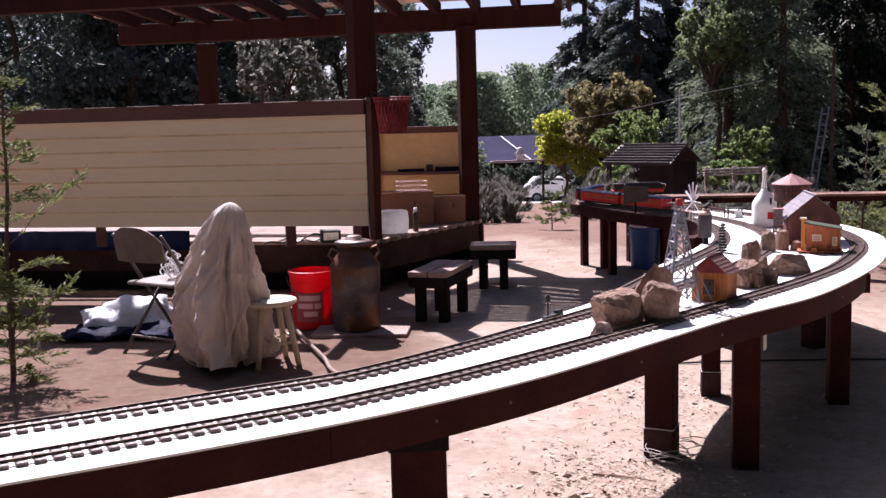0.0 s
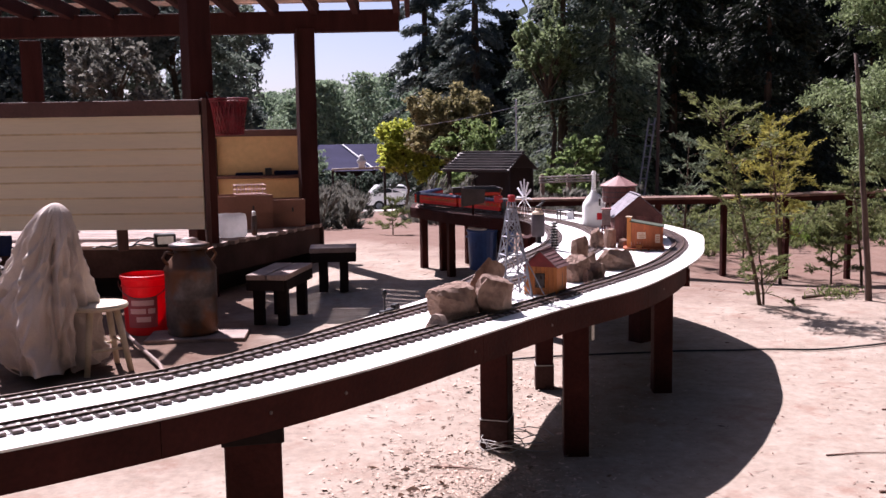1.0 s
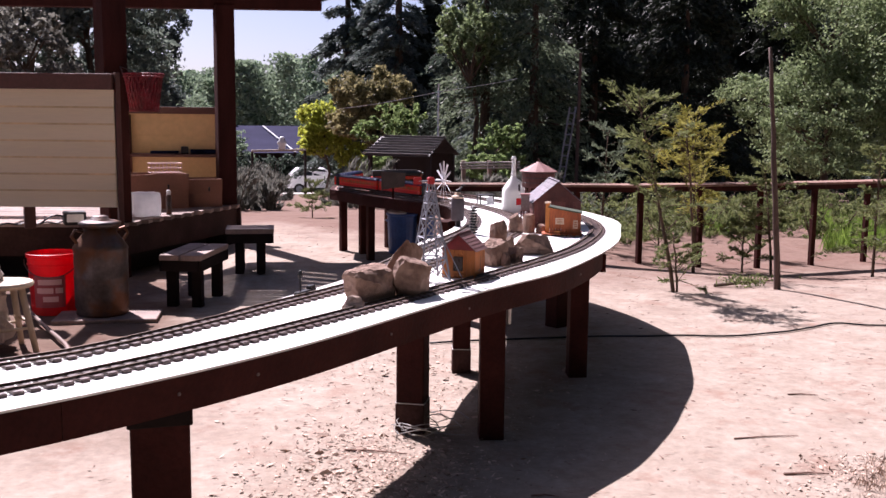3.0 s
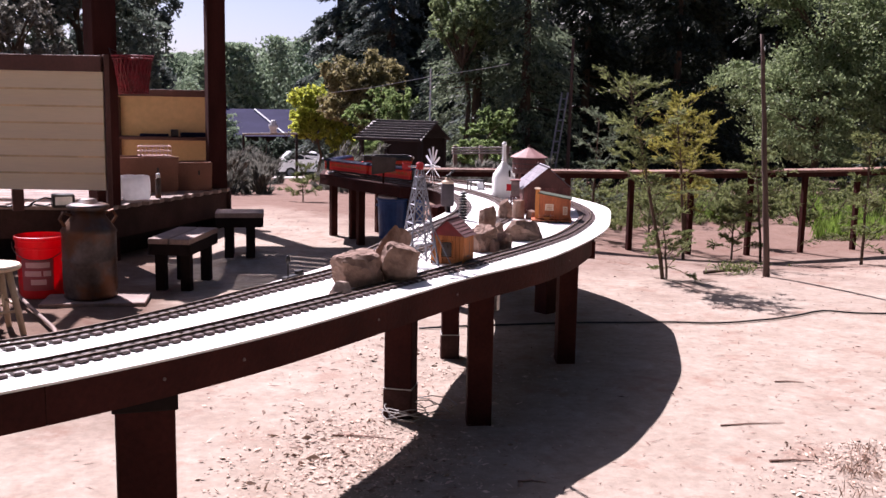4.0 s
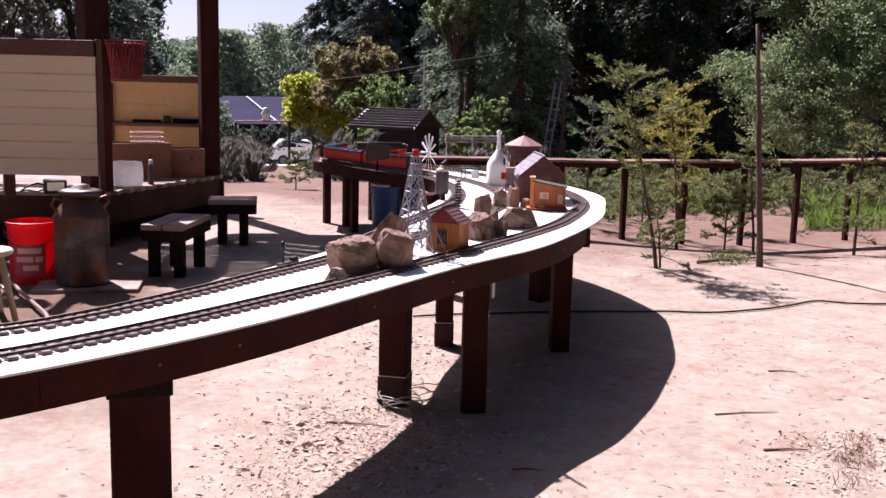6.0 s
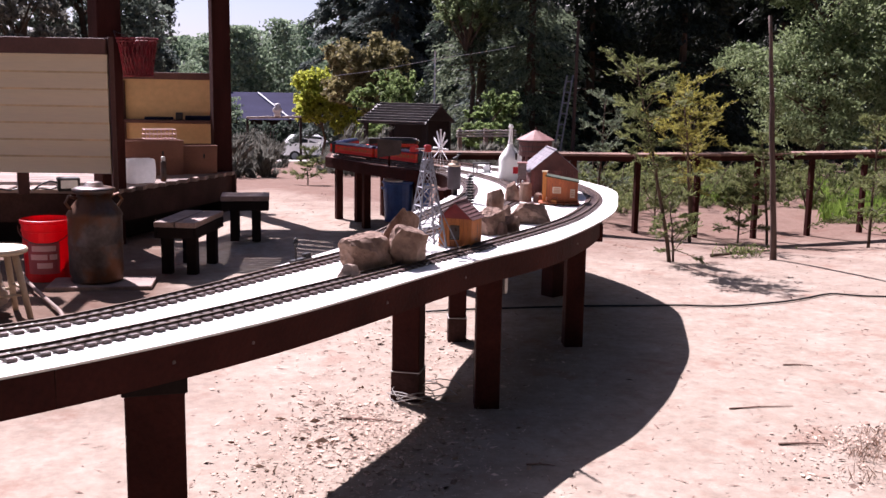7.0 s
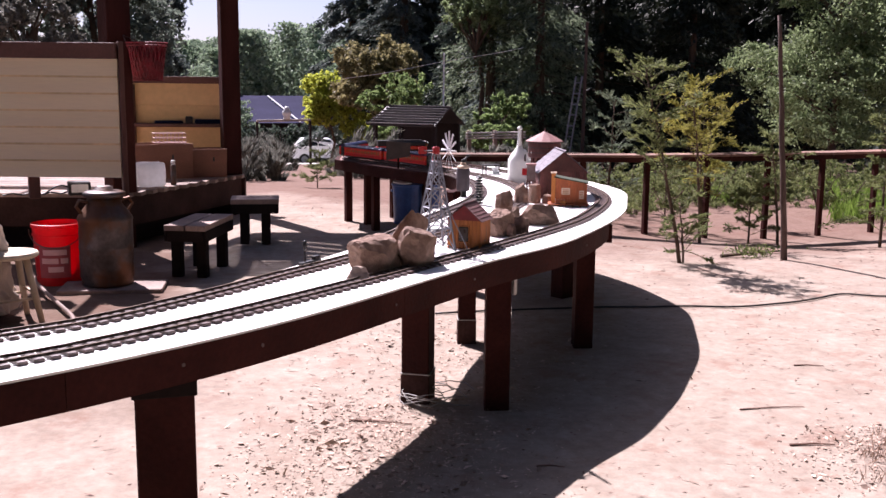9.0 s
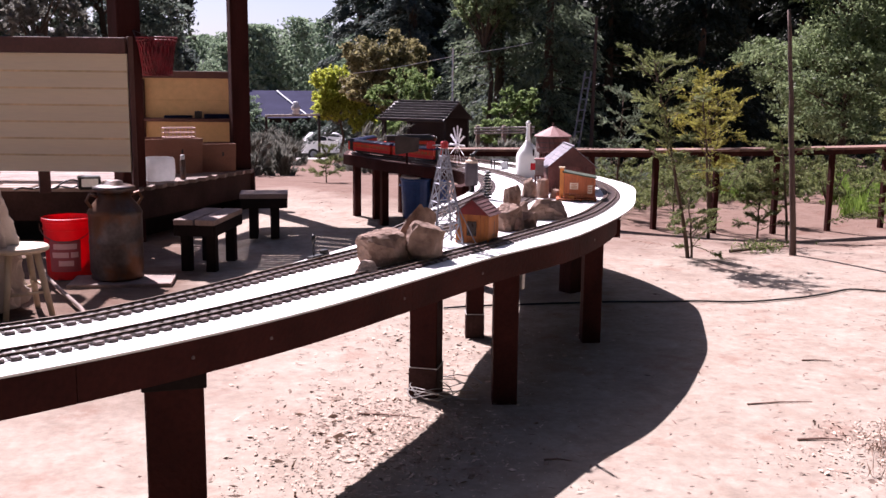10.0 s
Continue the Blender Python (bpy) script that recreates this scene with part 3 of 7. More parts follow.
def build_pergola():
    pg = thing("pergola", (0, 0, 0), "dark red-brown timber pergola with open lath roof over the stage", "pergola", kind="structure")
    p1, p2 = Vector((0.398, 7.2, 0)), Vector((-0.30, 6.12, 0))
    p3 = Vector((-1.63, 8.2, 0))
    for p, w, r in ((p1, 0.125, 8), (p2, 0.14, 25), (p3, 0.15, 8), (p2 + U * 3.2, 0.14, 8)):
        bm = bmesh.new()
        z1 = 2.0 if p is not p2 else 2.3
        bm_box(bm, (p.x, p.y, (ZP + z1) / 2), (w, w, z1 - ZP), r, 0.005)
        part("post", bm, REDBROWN, pg)
    # back beam over p3 and p1, front beam over p2
    bu = Vector((-0.974, 0.228, 0))
    b0 = Vector((1.06, 7.08, 2.05))
    bm = bmesh.new()
    bm_beam(bm, b0, b0 + bu * 3.35, 0.09, 0.15, 0.004)
    part("beam", bm, REDBROWN, pg)
    f0 = Vector((0.80, 5.55, 2.12))
    bm = bmesh.new()
    bm_beam(bm, f0 + bu * 1.8, f0 + bu * 4.2, 0.09, 0.15, 0.004)
    part("beam", bm, REDBROWN, pg)
    # rafters from the front beam over the back beam
    for i in range(12):
        s = 0.02 + i * 0.29
        a = b0 + bu * s + Vector((0.02, 0.09, 0.085))
        b = f0 + bu * (s * 1.0) + Vector((-0.02, -0.12, 0.105))
        if s < 1.7:
            b = a.lerp(b, 0.5)
        bm = bmesh.new()
        bm_beam(bm, a, b, 0.045, 0.10, 0.003)
        part("rafter", bm, REDBROWN, pg)
    # laths across the rafters
    for k in range(15):
        f = k / 30 + 0.037
        a = (b0 + Vector((0.04, 0.18, 0.155))).lerp(f0 + Vector((-0.01, -0.1, 0.175)), f)
        bm = bmesh.new()
        bm_beam(bm, a - bu * (0.05 + 0.03 * (k * 7 % 3)), a + bu * (3.6 if k < 2 else 1.6), 0.042, 0.02)
        part("lath", bm, LATH, pg)
    # end board
    bm = bmesh.new()
    bm_beam(bm, b0 - bu * 0.06 + Vector((0.02, 0.11, 0.10)), (f0 - bu * 0.06 + Vector((-0.02, -0.12, 0.12))).lerp(b0 - bu * 0.06 + Vector((0.02, 0.11, 0.10)), 0.5), 0.03, 0.14)
    part("end_board", bm, REDBROWN, pg)


build_pergola()


def build_sign():
    sg = thing("siding_panel", (-0.27, 5.83, 0.73), "cream lap-siding panel with brown cap board on the stage", "panel", kind="structure")
    inv = sg.matrix_world.inverted()
    a = Vector((-0.275, 5.80, 0))
    su = Vector((-0.972, 0.235, 0)).normalized()
    L = 2.62
    n = 7
    h = 0.64 / n
    back = Vector((0, 1, 0))
    nrm = Vector((-su.y, su.x, 0))
    if nrm.y > 0:
        nrm = -nrm
    for i in range(n):
        z0 = 0.735 + i * h
        bm = bmesh.new()
        vs = []
        for s in (0, L):
            for off, z in ((0.012, z0), (0.003, z0 + h + 0.006), (-0.014, z0 + h + 0.006), (-0.014, z0)):
                vs.append(bm.verts.new(a + su * s + nrm * off + Vector((0, 0, z))))
        for k in range(4):
            bm.faces.new((vs[k], vs[(k + 1) % 4], vs[4 + (k + 1) % 4], vs[4 + k]))
        bm.faces.new(vs[:4])
        bm.faces.new(vs[4:][::-1])
        p = part("siding_board", bm, CREAM, sg)
        p.matrix_parent_inverse = inv
        if i:
            # ochre strip puts the warm bounce light under each lap into colour
            bm = bmesh.new()
            bm_beam(bm, a + nrm * 0.010 + Vector((0, 0, z0 + 0.001)), a + nrm * 0.010 + su * L + Vector((0, 0, z0 + 0.001)), 0.012, 0.011)
            part("lap_edge", bm, OCHRE, p, "ochre strip for the bounce-lit lap edge")
    bm = bmesh.new()
    bm_beam(bm, a + nrm * 0.008 + Vector((0, 0, 1.425)) - su * 0.0, a + nrm * 0.008 + su * L + Vector((0, 0, 1.425)), 0.05, 0.085, 0.003)
    part("cap_board", bm, TRIM, sg, "brown cap board").matrix_parent_inverse = inv
    bm = bmesh.new()
    bm_box(bm, (a.x + 0.016, a.y + 0.01, 1.045), (0.028, 0.05, 0.86), 14, 0.003)
    part("end_post", bm, TRIM, sg, "brown end post").matrix_parent_inverse = inv
    for s in (0.5, 1.75):
        p = a + su * s - nrm * 0.04
        bm = bmesh.new()
        bm_box(bm, (p.x, p.y, 1.02), (0.06, 0.045, 0.82), 14, 0.003)
        part("support_post", bm, TRIM, sg).matrix_parent_inverse = inv


build_sign()


def build_back_wall():
    bw = thing("shelf_wall", (0.05, 7.5, ZP), "yellow board wall with a brown shelf and frame at the back of the stage", "wall", kind="structure")
    inv = bw.matrix_world.inverted()
    def add(name, c, s, m, label=""):
        o = box_part(name, c, s, m, bw, -13.5, 0.002, label)
        o.matrix_parent_inverse = inv
    y = lambda x: 7.46 + (0.42 - x) * 0.24
    for i in range(4):
        add("wall_board", (0.06, y(0.06), ZP + 0.08 + 0.158 * i), (0.74, 0.022, 0.158), YELLOW)
    add("frame_post", (-0.29, y(-0.29) - 0.03, 0.93), (0.075, 0.06, 0.62), TRIM)
    add("shelf", (0.05, y(0.05) - 0.09, 0.955), (0.70, 0.16, 0.022), TRIM, "brown shelf board")
    add("cap_board", (0.06, y(0.06) - 0.02, 1.275), (0.82, 0.07, 0.05), TRIM)
    for x, w, h, m in ((-0.02, 0.2, 0.018, TARP), (0.12, 0.05, 0.05, BLACK), (0.26, 0.2, 0.03, TARP)):
        t = tagged(obj("tool_roll", None or _boxbm((x, y(x) - 0.09, 0.967 + h / 2), (w, 0.07, h)), m), "dark cloth bundle lying on the shelf", "bundle", "clutter on the shelf")


def _boxbm(c, s, rz=0, bev=0.004):
    bm = bmesh.new()
    bm_box(bm, c, s, rz, bev)
    return bm


build_back_wall()


# ---- clutter on and before the stage ----
def carton(at, s, rz):
    e = thing("cardboard_box", at, "brown cardboard box with folded flaps on the stage", "box", "boxes on the stage", rz)
    w, d, h = s
    for nm, c, q in (("side", (0, -d / 2, h / 2), (w, 0.006, h)), ("side", (0, d / 2, h / 2), (w, 0.006, h)), ("side", (-w / 2, 0, h / 2), (0.006, d - 0.012, h)), ("side", (w / 2, 0, h / 2), (0.006, d - 0.012, h)), ("bottom", (0, 0, 0.004), (w - 0.014, d - 0.014, 0.006))):
        box_part(nm, c, q, CARD, e, 0, 0.001)
    bm = bmesh.new()
    bm_box(bm, (0, 0, 0), (w, 0.005, d * 0.45), 0, 0, Matrix.Translation((0, -d / 2 - 0.02, h - d * 0.21)) @ Matrix.Rotation(radians(8), 4, "X"))
    part("flap", bm, CARD, e)
    box_part("hand_hole", (w * 0.15, -d / 2 - 0.035, h * 0.65), (0.012, 0.004, 0.03), BLACK, e)


carton((-0.10, 7.02, ZP), (0.40, 0.28, 0.23), 14)
carton((0.21, 7.1, ZP), (0.26, 0.22, 0.19), 8)


def wire_tray():
    e = thing("wire_tray", (-0.02, 6.98, ZP + 0.235), "small pinkish wire tray on top of a cardboard box", "tray", rz=10)
    pink = mat("pink_wire", (0.55, 0.36, 0.33), 0.5, var=0.2, bump=0.05)
    for z in (0.004, 0.035, 0.066):
        bm = bmesh.new()
        for a, b in (((-0.1, -0.06), (0.1, -0.06)), ((0.1, -0.06), (0.1, 0.06)), ((0.1, 0.06), (-0.1, 0.06)), ((-0.1, 0.06), (-0.1, -0.06))):
            bm_tube(bm, (*a, z), (*b, z), 0.003, n=6)
        part("hoop", bm, pink, e)
    for i in range(9):
        x = -0.1 + i * 0.025
        bm = bmesh.new()
        bm_tube(bm, (x, -0.06, 0.004), (x, -0.06, 0.066), 0.0022, n=5)
        bm_tube(bm, (x, -0.06, 0.004), (x, 0.06, 0.004), 0.0022, n=5)
        bm_tube(bm, (x, 0.06, 0.004), (x, 0.06, 0.066), 0.0022, n=5)
        part("wire", bm, pink, e)


wire_tray()


def white_bag():
    bm = bmesh.new()
    bm_box(bm, (0, 0, 0.075), (0.17, 0.10, 0.15), 0, 0.012)
    bmesh.ops.subdivide_edges(bm, edges=bm.edges[:], cuts=2, use_grid_fill=True)
    for v in bm.verts:
        n = noise.noise_vector(v.co * 14)
        v.co += Vector(n) * 0.012 * (0.3 + v.co.z * 5)
    b = obj("plastic_bag", bm, BAGF, smooth=True)
    b.matrix_world = pose(-0.14, 6.42, ZP, 0, 0, 20)
    tagged(b, "crumpled white plastic bag standing on the stage", "bag")
    e = thing("thermos", (0.0, 6.52, ZP), "slim grey metal flask with a cap beside a white bag", "flask")
    bm = bmesh.new()
    bm_lathe(bm, [(0.016, 0), (0.018, 0.006), (0.018, 0.115), (0.014, 0.125)], n=14)
    part("body", bm, STEEL, e, smooth=True)
    bm = bmesh.new()
    bm_lathe(bm, [(0.013, 0.125), (0.013, 0.15), (0.010, 0.154)], n=14)
    part("cap", bm, BAGW, e, smooth=True)


white_bag()


def radio_box():
    e = thing("control_box", (-0.52, 6.0, ZP), "small black and white power box with cables on the stage", "control box", rz=10)
    box_part("case", (0, 0, 0.04), (0.12, 0.09, 0.075), BLACK, e, 0, 0.006)
    box_part("panel", (0, -0.047, 0.042), (0.09, 0.003, 0.045), BAGW, e)
    for dx, l in ((-0.3, 0.02), (-0.14, -0.02)):
        bm = bmesh.new()
        last = Vector((dx * 0.2, 0.02, 0.03))
        for k in range(1, 9):
            p = Vector((dx * k / 6, 0.02 + l, 0.008 + 0.05 * math.sin(k * 0.39) if dx > -0.2 else 0.008 + 0.01 * (k % 2)))
            bm_tube(bm, last, p, 0.005, n=6)
            last = p
        part("cable", bm, BLACK, e)


radio_box()


def milk_can():
    e = thing("milk_can", (-0.415, 6.47, gz(-0.415, 6.47) + 0.028), "rusty grey steel milk can with two handles and lid", "milk can", rz=25)
    e.scale = (1.15, 1.15, 1.08)
    bm = bmesh.new()
    bm_lathe(bm, [(0.130, 0), (0.138, 0.01), (0.132, 0.03), (0.141, 0.05), (0.141, 0.21), (0.144, 0.22), (0.141, 0.23), (0.141, 0.37), (0.146, 0.385), (0.132, 0.41), (0.10, 0.455), (0.088, 0.47), (0.088, 0.505)], n=28)
    part("body", bm, STEEL, e, smooth=True)
    bm = bmesh.new()
    bm_lathe(bm, [(0.092, 0.502), (0.110, 0.515), (0.112, 0.532), (0.09, 0.54), (0.05, 0.545), (0.045, 0.565), (0.028, 0.57)], n=24)
    part("lid", bm, STEEL, e, smooth=True)
    for s in (-1, 1):
        bm = bmesh.new()
        pts = [Vector((s * 0.092, 0, 0.48)), Vector((s * 0.135, 0, 0.495)), Vector((s * 0.155, 0, 0.46)), Vector((s * 0.128, 0, 0.42))]
        bm_path(bm, pts, 0.009, 7)
        part("handle", bm, STEEL, e)
    pl = obj("base_plank", _boxbm((-0.38, 6.42, gz(-0.38, 6.42) + 0.012), (0.62, 0.32, 0.028), -6), GREYW)
    tagged(pl, "rough grey plank on the dirt under a milk can", "plank")


milk_can()


def bucket():
    e = thing("bucket", (-0.725, 6.72, gz(-0.725, 6.72)), "bright red plastic pail with printed label and wire handle", "bucket")
    bm = bmesh.new()
    e.scale = (1.03, 1.03, 1.08)
    bm_lathe(bm, [(0.128, 0), (0.131, 0.006), (0.143, 0.29), (0.150, 0.292), (0.150, 0.30), (0.145, 0.302), (0.147, 0.335), (0.155, 0.34), (0.155, 0.36), (0.148, 0.362), (0.14, 0.30), (0.125, 0.02)], n=28)
    part("shell", bm, RED, e, smooth=False)
    # label: a pale badge with lettering-like bars
    lab = mat("label_print", (0.72, 0.42, 0.42), 0.5, var=0.1, bump=0)
    def patch(name, a0, a1, z0, z1, m, r):
        bm = bmesh.new()
        n = 8
        lo = [bm.verts.new(((r + 0.041 * z0) * math.sin(a0 + (a1 - a0) * i / n), -(r + 0.041 * z0) * math.cos(a0 + (a1 - a0) * i / n), z0)) for i in range(n + 1)]
        hi = [bm.verts.new(((r + 0.041 * z1) * math.sin(a0 + (a1 - a0) * i / n), -(r + 0.041 * z1) * math.cos(a0 + (a1 - a0) * i / n), z1)) for i in range(n + 1)]
        for i in range(n):
            bm.faces.new((lo[i], lo[i + 1], hi[i + 1], hi[i]))
        part(name, bm, m, e)
    dull = mat("label_ground", (0.36, 0.07, 0.08), 0.5, var=0.1, bump=0)
    patch("label", -0.78, 0.62, 0.05, 0.235, dull, 0.1335)
    for z, a, b in ((0.185, -0.55, 0.45), (0.135, -0.62, 0.1), (0.135, 0.18, 0.5), (0.085, -0.35, 0.3)):
        patch("label_bar", a, b, z, z + 0.032, lab, 0.136)
    bm = bmesh.new()
    last = None
    for k in range(13):
        a = math.pi * k / 12
        p = Vector((0.157 * math.cos(a), -0.05 - 0.12 * math.sin(a), 0.33 - 0.10 * math.sin(a)))
        if last:
            bm_tube(bm, last, p, 0.003, n=6)
        last = p
    part("handle", bm, STEEL, e)


bucket()


def hanging_pot():
    e = thing("hanging_basket", (-0.12, 5.97, 1.27), "dark red mesh hanging basket on a hook at the post", "basket")
    bm = bmesh.new()
    prof = [(0.078, 0), (0.108, 0.205)]
    n = 26
    for i in range(n):
        a = 2 * math.pi * i / n
        for da in (0.5, -0.5):
            b = a + da
            bm_tube(bm, (0.078 * math.cos(a), 0.078 * math.sin(a), 0), (0.108 * math.cos(b), 0.108 * math.sin(b), 0.205), 0.0045, n=4)
    part("mesh", bm, REDPOT, e)
    bm = bmesh.new()
    bm_lathe(bm, [(0.072, 0.0), (0.076, 0.004), (0.10, 0.19), (0.096, 0.19), (0.07, 0.01)], n=24)
    part("liner", bm, REDPOT, e, smooth=True)
    for z, r in ((0.0, 0.08), (0.205, 0.112), (0.19, 0.108)):
        bm = bmesh.new()
        for k in range(24):
            a, b = 2 * math.pi * k / 24, 2 * math.pi * (k + 1) / 24
            bm_tube(bm, (r * math.cos(a), r * math.sin(a), z), (r * math.cos(b), r * math.sin(b), z), 0.006, n=5)
        part("rim", bm, REDPOT, e)
    bm = bmesh.new()
    bm_tube(bm, (-0.112, 0.02, 0.205), (-0.13, 0.10, 0.25), 0.004, n=6)
    bm_tube(bm, (-0.13, 0.10, 0.25), (-0.05, 0.0, 0.215), 0.003, n=6)
    part("hook", bm, STEEL, e)


hanging_pot()

# the stage and all that stands on it, set out at full size
STAGE_SET = pose(0, 0, -0.419) @ Matrix.Scale(1.33, 4)
for ob in list(scene.objects):
    if not ob.parent and ob.name.split(".")[0] in ("stage", "pergola", "siding_panel", "shelf_wall", "tool_roll", "cardboard_box", "wire_tray", "plastic_bag", "thermos", "control_box", "hanging_basket"):
        ob.matrix_world = STAGE_SET @ ob.matrix_world


def bench(at, l, w, h, rz, boards, label):
    e = thing("bench", (at[0], at[1], gz(at[0], at[1])), label, "bench", "benches by the stage", rz)
    for i in range(boards):
        y = -w / 2 + (i + 0.5) * w / boards
        box_part("board", (0, y, h - 0.018), (l, w / boards - 0.012, 0.036), GREYW, e)
    # legs and aprons near black, the deep shade under the seat in their colour
    for s in (-1, 1):
        for q in (-1, 1):
            box_part("leg", (s * (l / 2 - 0.1), q * (w / 2 - 0.06), (h - 0.036) / 2), (0.066, 0.066, h - 0.036), BLACKW, e)
        box_part("crossbar", (s * (l / 2 - 0.1), 0, h - 0.075), (0.04, w - 0.21, 0.07), BLACKW, e)
        box_part("apron", (0, s * (w / 2 - 0.012), h - 0.073), (l - 0.02, 0.018, 0.072), BLACKW, e)
        box_part("end_apron", (s * (l / 2 - 0.012), 0, h - 0.073), (0.018, w - 0.05, 0.072), BLACKW, e)


bench((0.165, 6.93), 0.62, 0.29, 0.36, 70, 2, "low weathered two-board bench along the stage edge")
bench((0.60, 7.73), 0.36, 0.30, 0.345, -6, 2, "short weathered timber bench beside the stage corner")


def stool():
    x, y = -0.86, 5.64
    e = thing("stool", (x, y, gz(x, y)), "round pale wooden stool with splayed legs on the dirt", "stool", rz=25)
    bm = bmesh.new()
    bm_lathe(bm, [(0.145, 0.348), (0.155, 0.354), (0.157, 0.366), (0.150, 0.376), (0.02, 0.379)], n=28)
    part("seat", bm, STOOLW, e, smooth=False)
    for k in range(4):
        a = math.pi / 4 + k * math.pi / 2
        bm = bmesh.new()
        bm_tube(bm, (0.17 * math.cos(a), 0.17 * math.sin(a), 0), (0.10 * math.cos(a), 0.10 * math.sin(a), 0.35), 0.016, 0.019, n=10)
        part("leg", bm, STOOLW, e, smooth=True)
        b = a + math.pi / 2
        bm = bmesh.new()
        r = 0.143
        bm_tube(bm, (r * math.cos(a), r * math.sin(a), 0.13 + 0.03 * (k % 2)), (r * math.cos(b), r * math.sin(b), 0.13 + 0.03 * (k % 2)), 0.008, n=7)
        part("rung", bm, STOOLW, e, smooth=True)


stool()


def folding_chair(at, rz):
    e = thing("folding_chair", (*at, gz(*at)), "brown metal folding chair standing open on the dirt", "chair", rz=rz)
    # seat
    bm = bmesh.new()
    bm_box(bm, (0, 0, 0.43), (0.40, 0.38, 0.022), 0, 0.008)
    part("seat", bm, GREYM, e)
    # back: curved panel with rounded top
    bm = bmesh.new()
    n = 10
    cols = []
    for i in range(n + 1):
        u = -1 + 2 * i / n
        top = 0.79 - 0.09 * abs(u) ** 3
        x = 0.205 * u
        yb = 0.22 + 0.03 * (1 - u * u)
        cols.append([bm.verts.new((x, yb + dy + (z - 0.57) * 0.22, z)) for dy in (0, 0.014) for z in (0.575, top)])
    for a, b in zip(cols, cols[1:]):
        bm.faces.new((a[0], b[0], b[1], a[1]))
        bm.faces.new((a[2], a[3], b[3], b[2]))
        bm.faces.new((a[1], b[1], b[3], a[3]))
        bm.faces.new((a[0], a[2], b[2], b[0]))
    bm.faces.new((cols[0][0], cols[0][1], cols[0][3], cols[0][2]))
    bm.faces.new((cols[-1][0], cols[-1][2], cols[-1][3], cols[-1][1]))
    part("backrest", bm, GREYM, e, smooth=False)
    for s in (-1, 1):
        bm = bmesh.new()
        bm_tube(bm, (s * 0.215, -0.24, 0), (s * 0.205, 0.26, 0.74), 0.011, n=8)
        part("front_leg", bm, GREYM, e, smooth=True)
        bm = bmesh.new()
        bm_tube(bm, (s * 0.19, 0.25, 0), (s * 0.19, -0.13, 0.44), 0.011, n=8)
        part("rear_leg", bm, GREYM, e, smooth=True)
    for y, z in ((-0.17, 0.11), (0.17, 0.1)):
        bm = bmesh.new()
        bm_tube(bm, (-0.2, y, z), (0.2, y, z), 0.008, n=7)
        part("crossbar", bm, GREYM, e)
    return e


folding_chair((-1.52, 6.13), 146)


def gloves():
    e = thing("cord_tangle", (-1.50, 6.15, gz(-1.52, 6.13) + 0.445), "tangle of white cord lying on a folding chair", "cord")
    rnd = random.Random(8)
    for i in range(9):
        bm = bmesh.new()
        c = Vector((rnd.uniform(-0.07, 0.07), rnd.uniform(-0.05, 0.05), 0.012))
        r, h, a0 = rnd.uniform(0.03, 0.07), rnd.uniform(0.03, 0.16), rnd.uniform(0, 6.28)
        pts = [c + Vector((r * math.cos(a0 + t * 0.45), 0.7 * r * math.sin(a0 + t * 0.45), h * abs(math.sin(t * 0.25 + i)))) for t in range(14)]
        bm_path(bm, pts, 0.0042, 6)
        part("cord", bm, BAGW, e, smooth=True)


gloves()


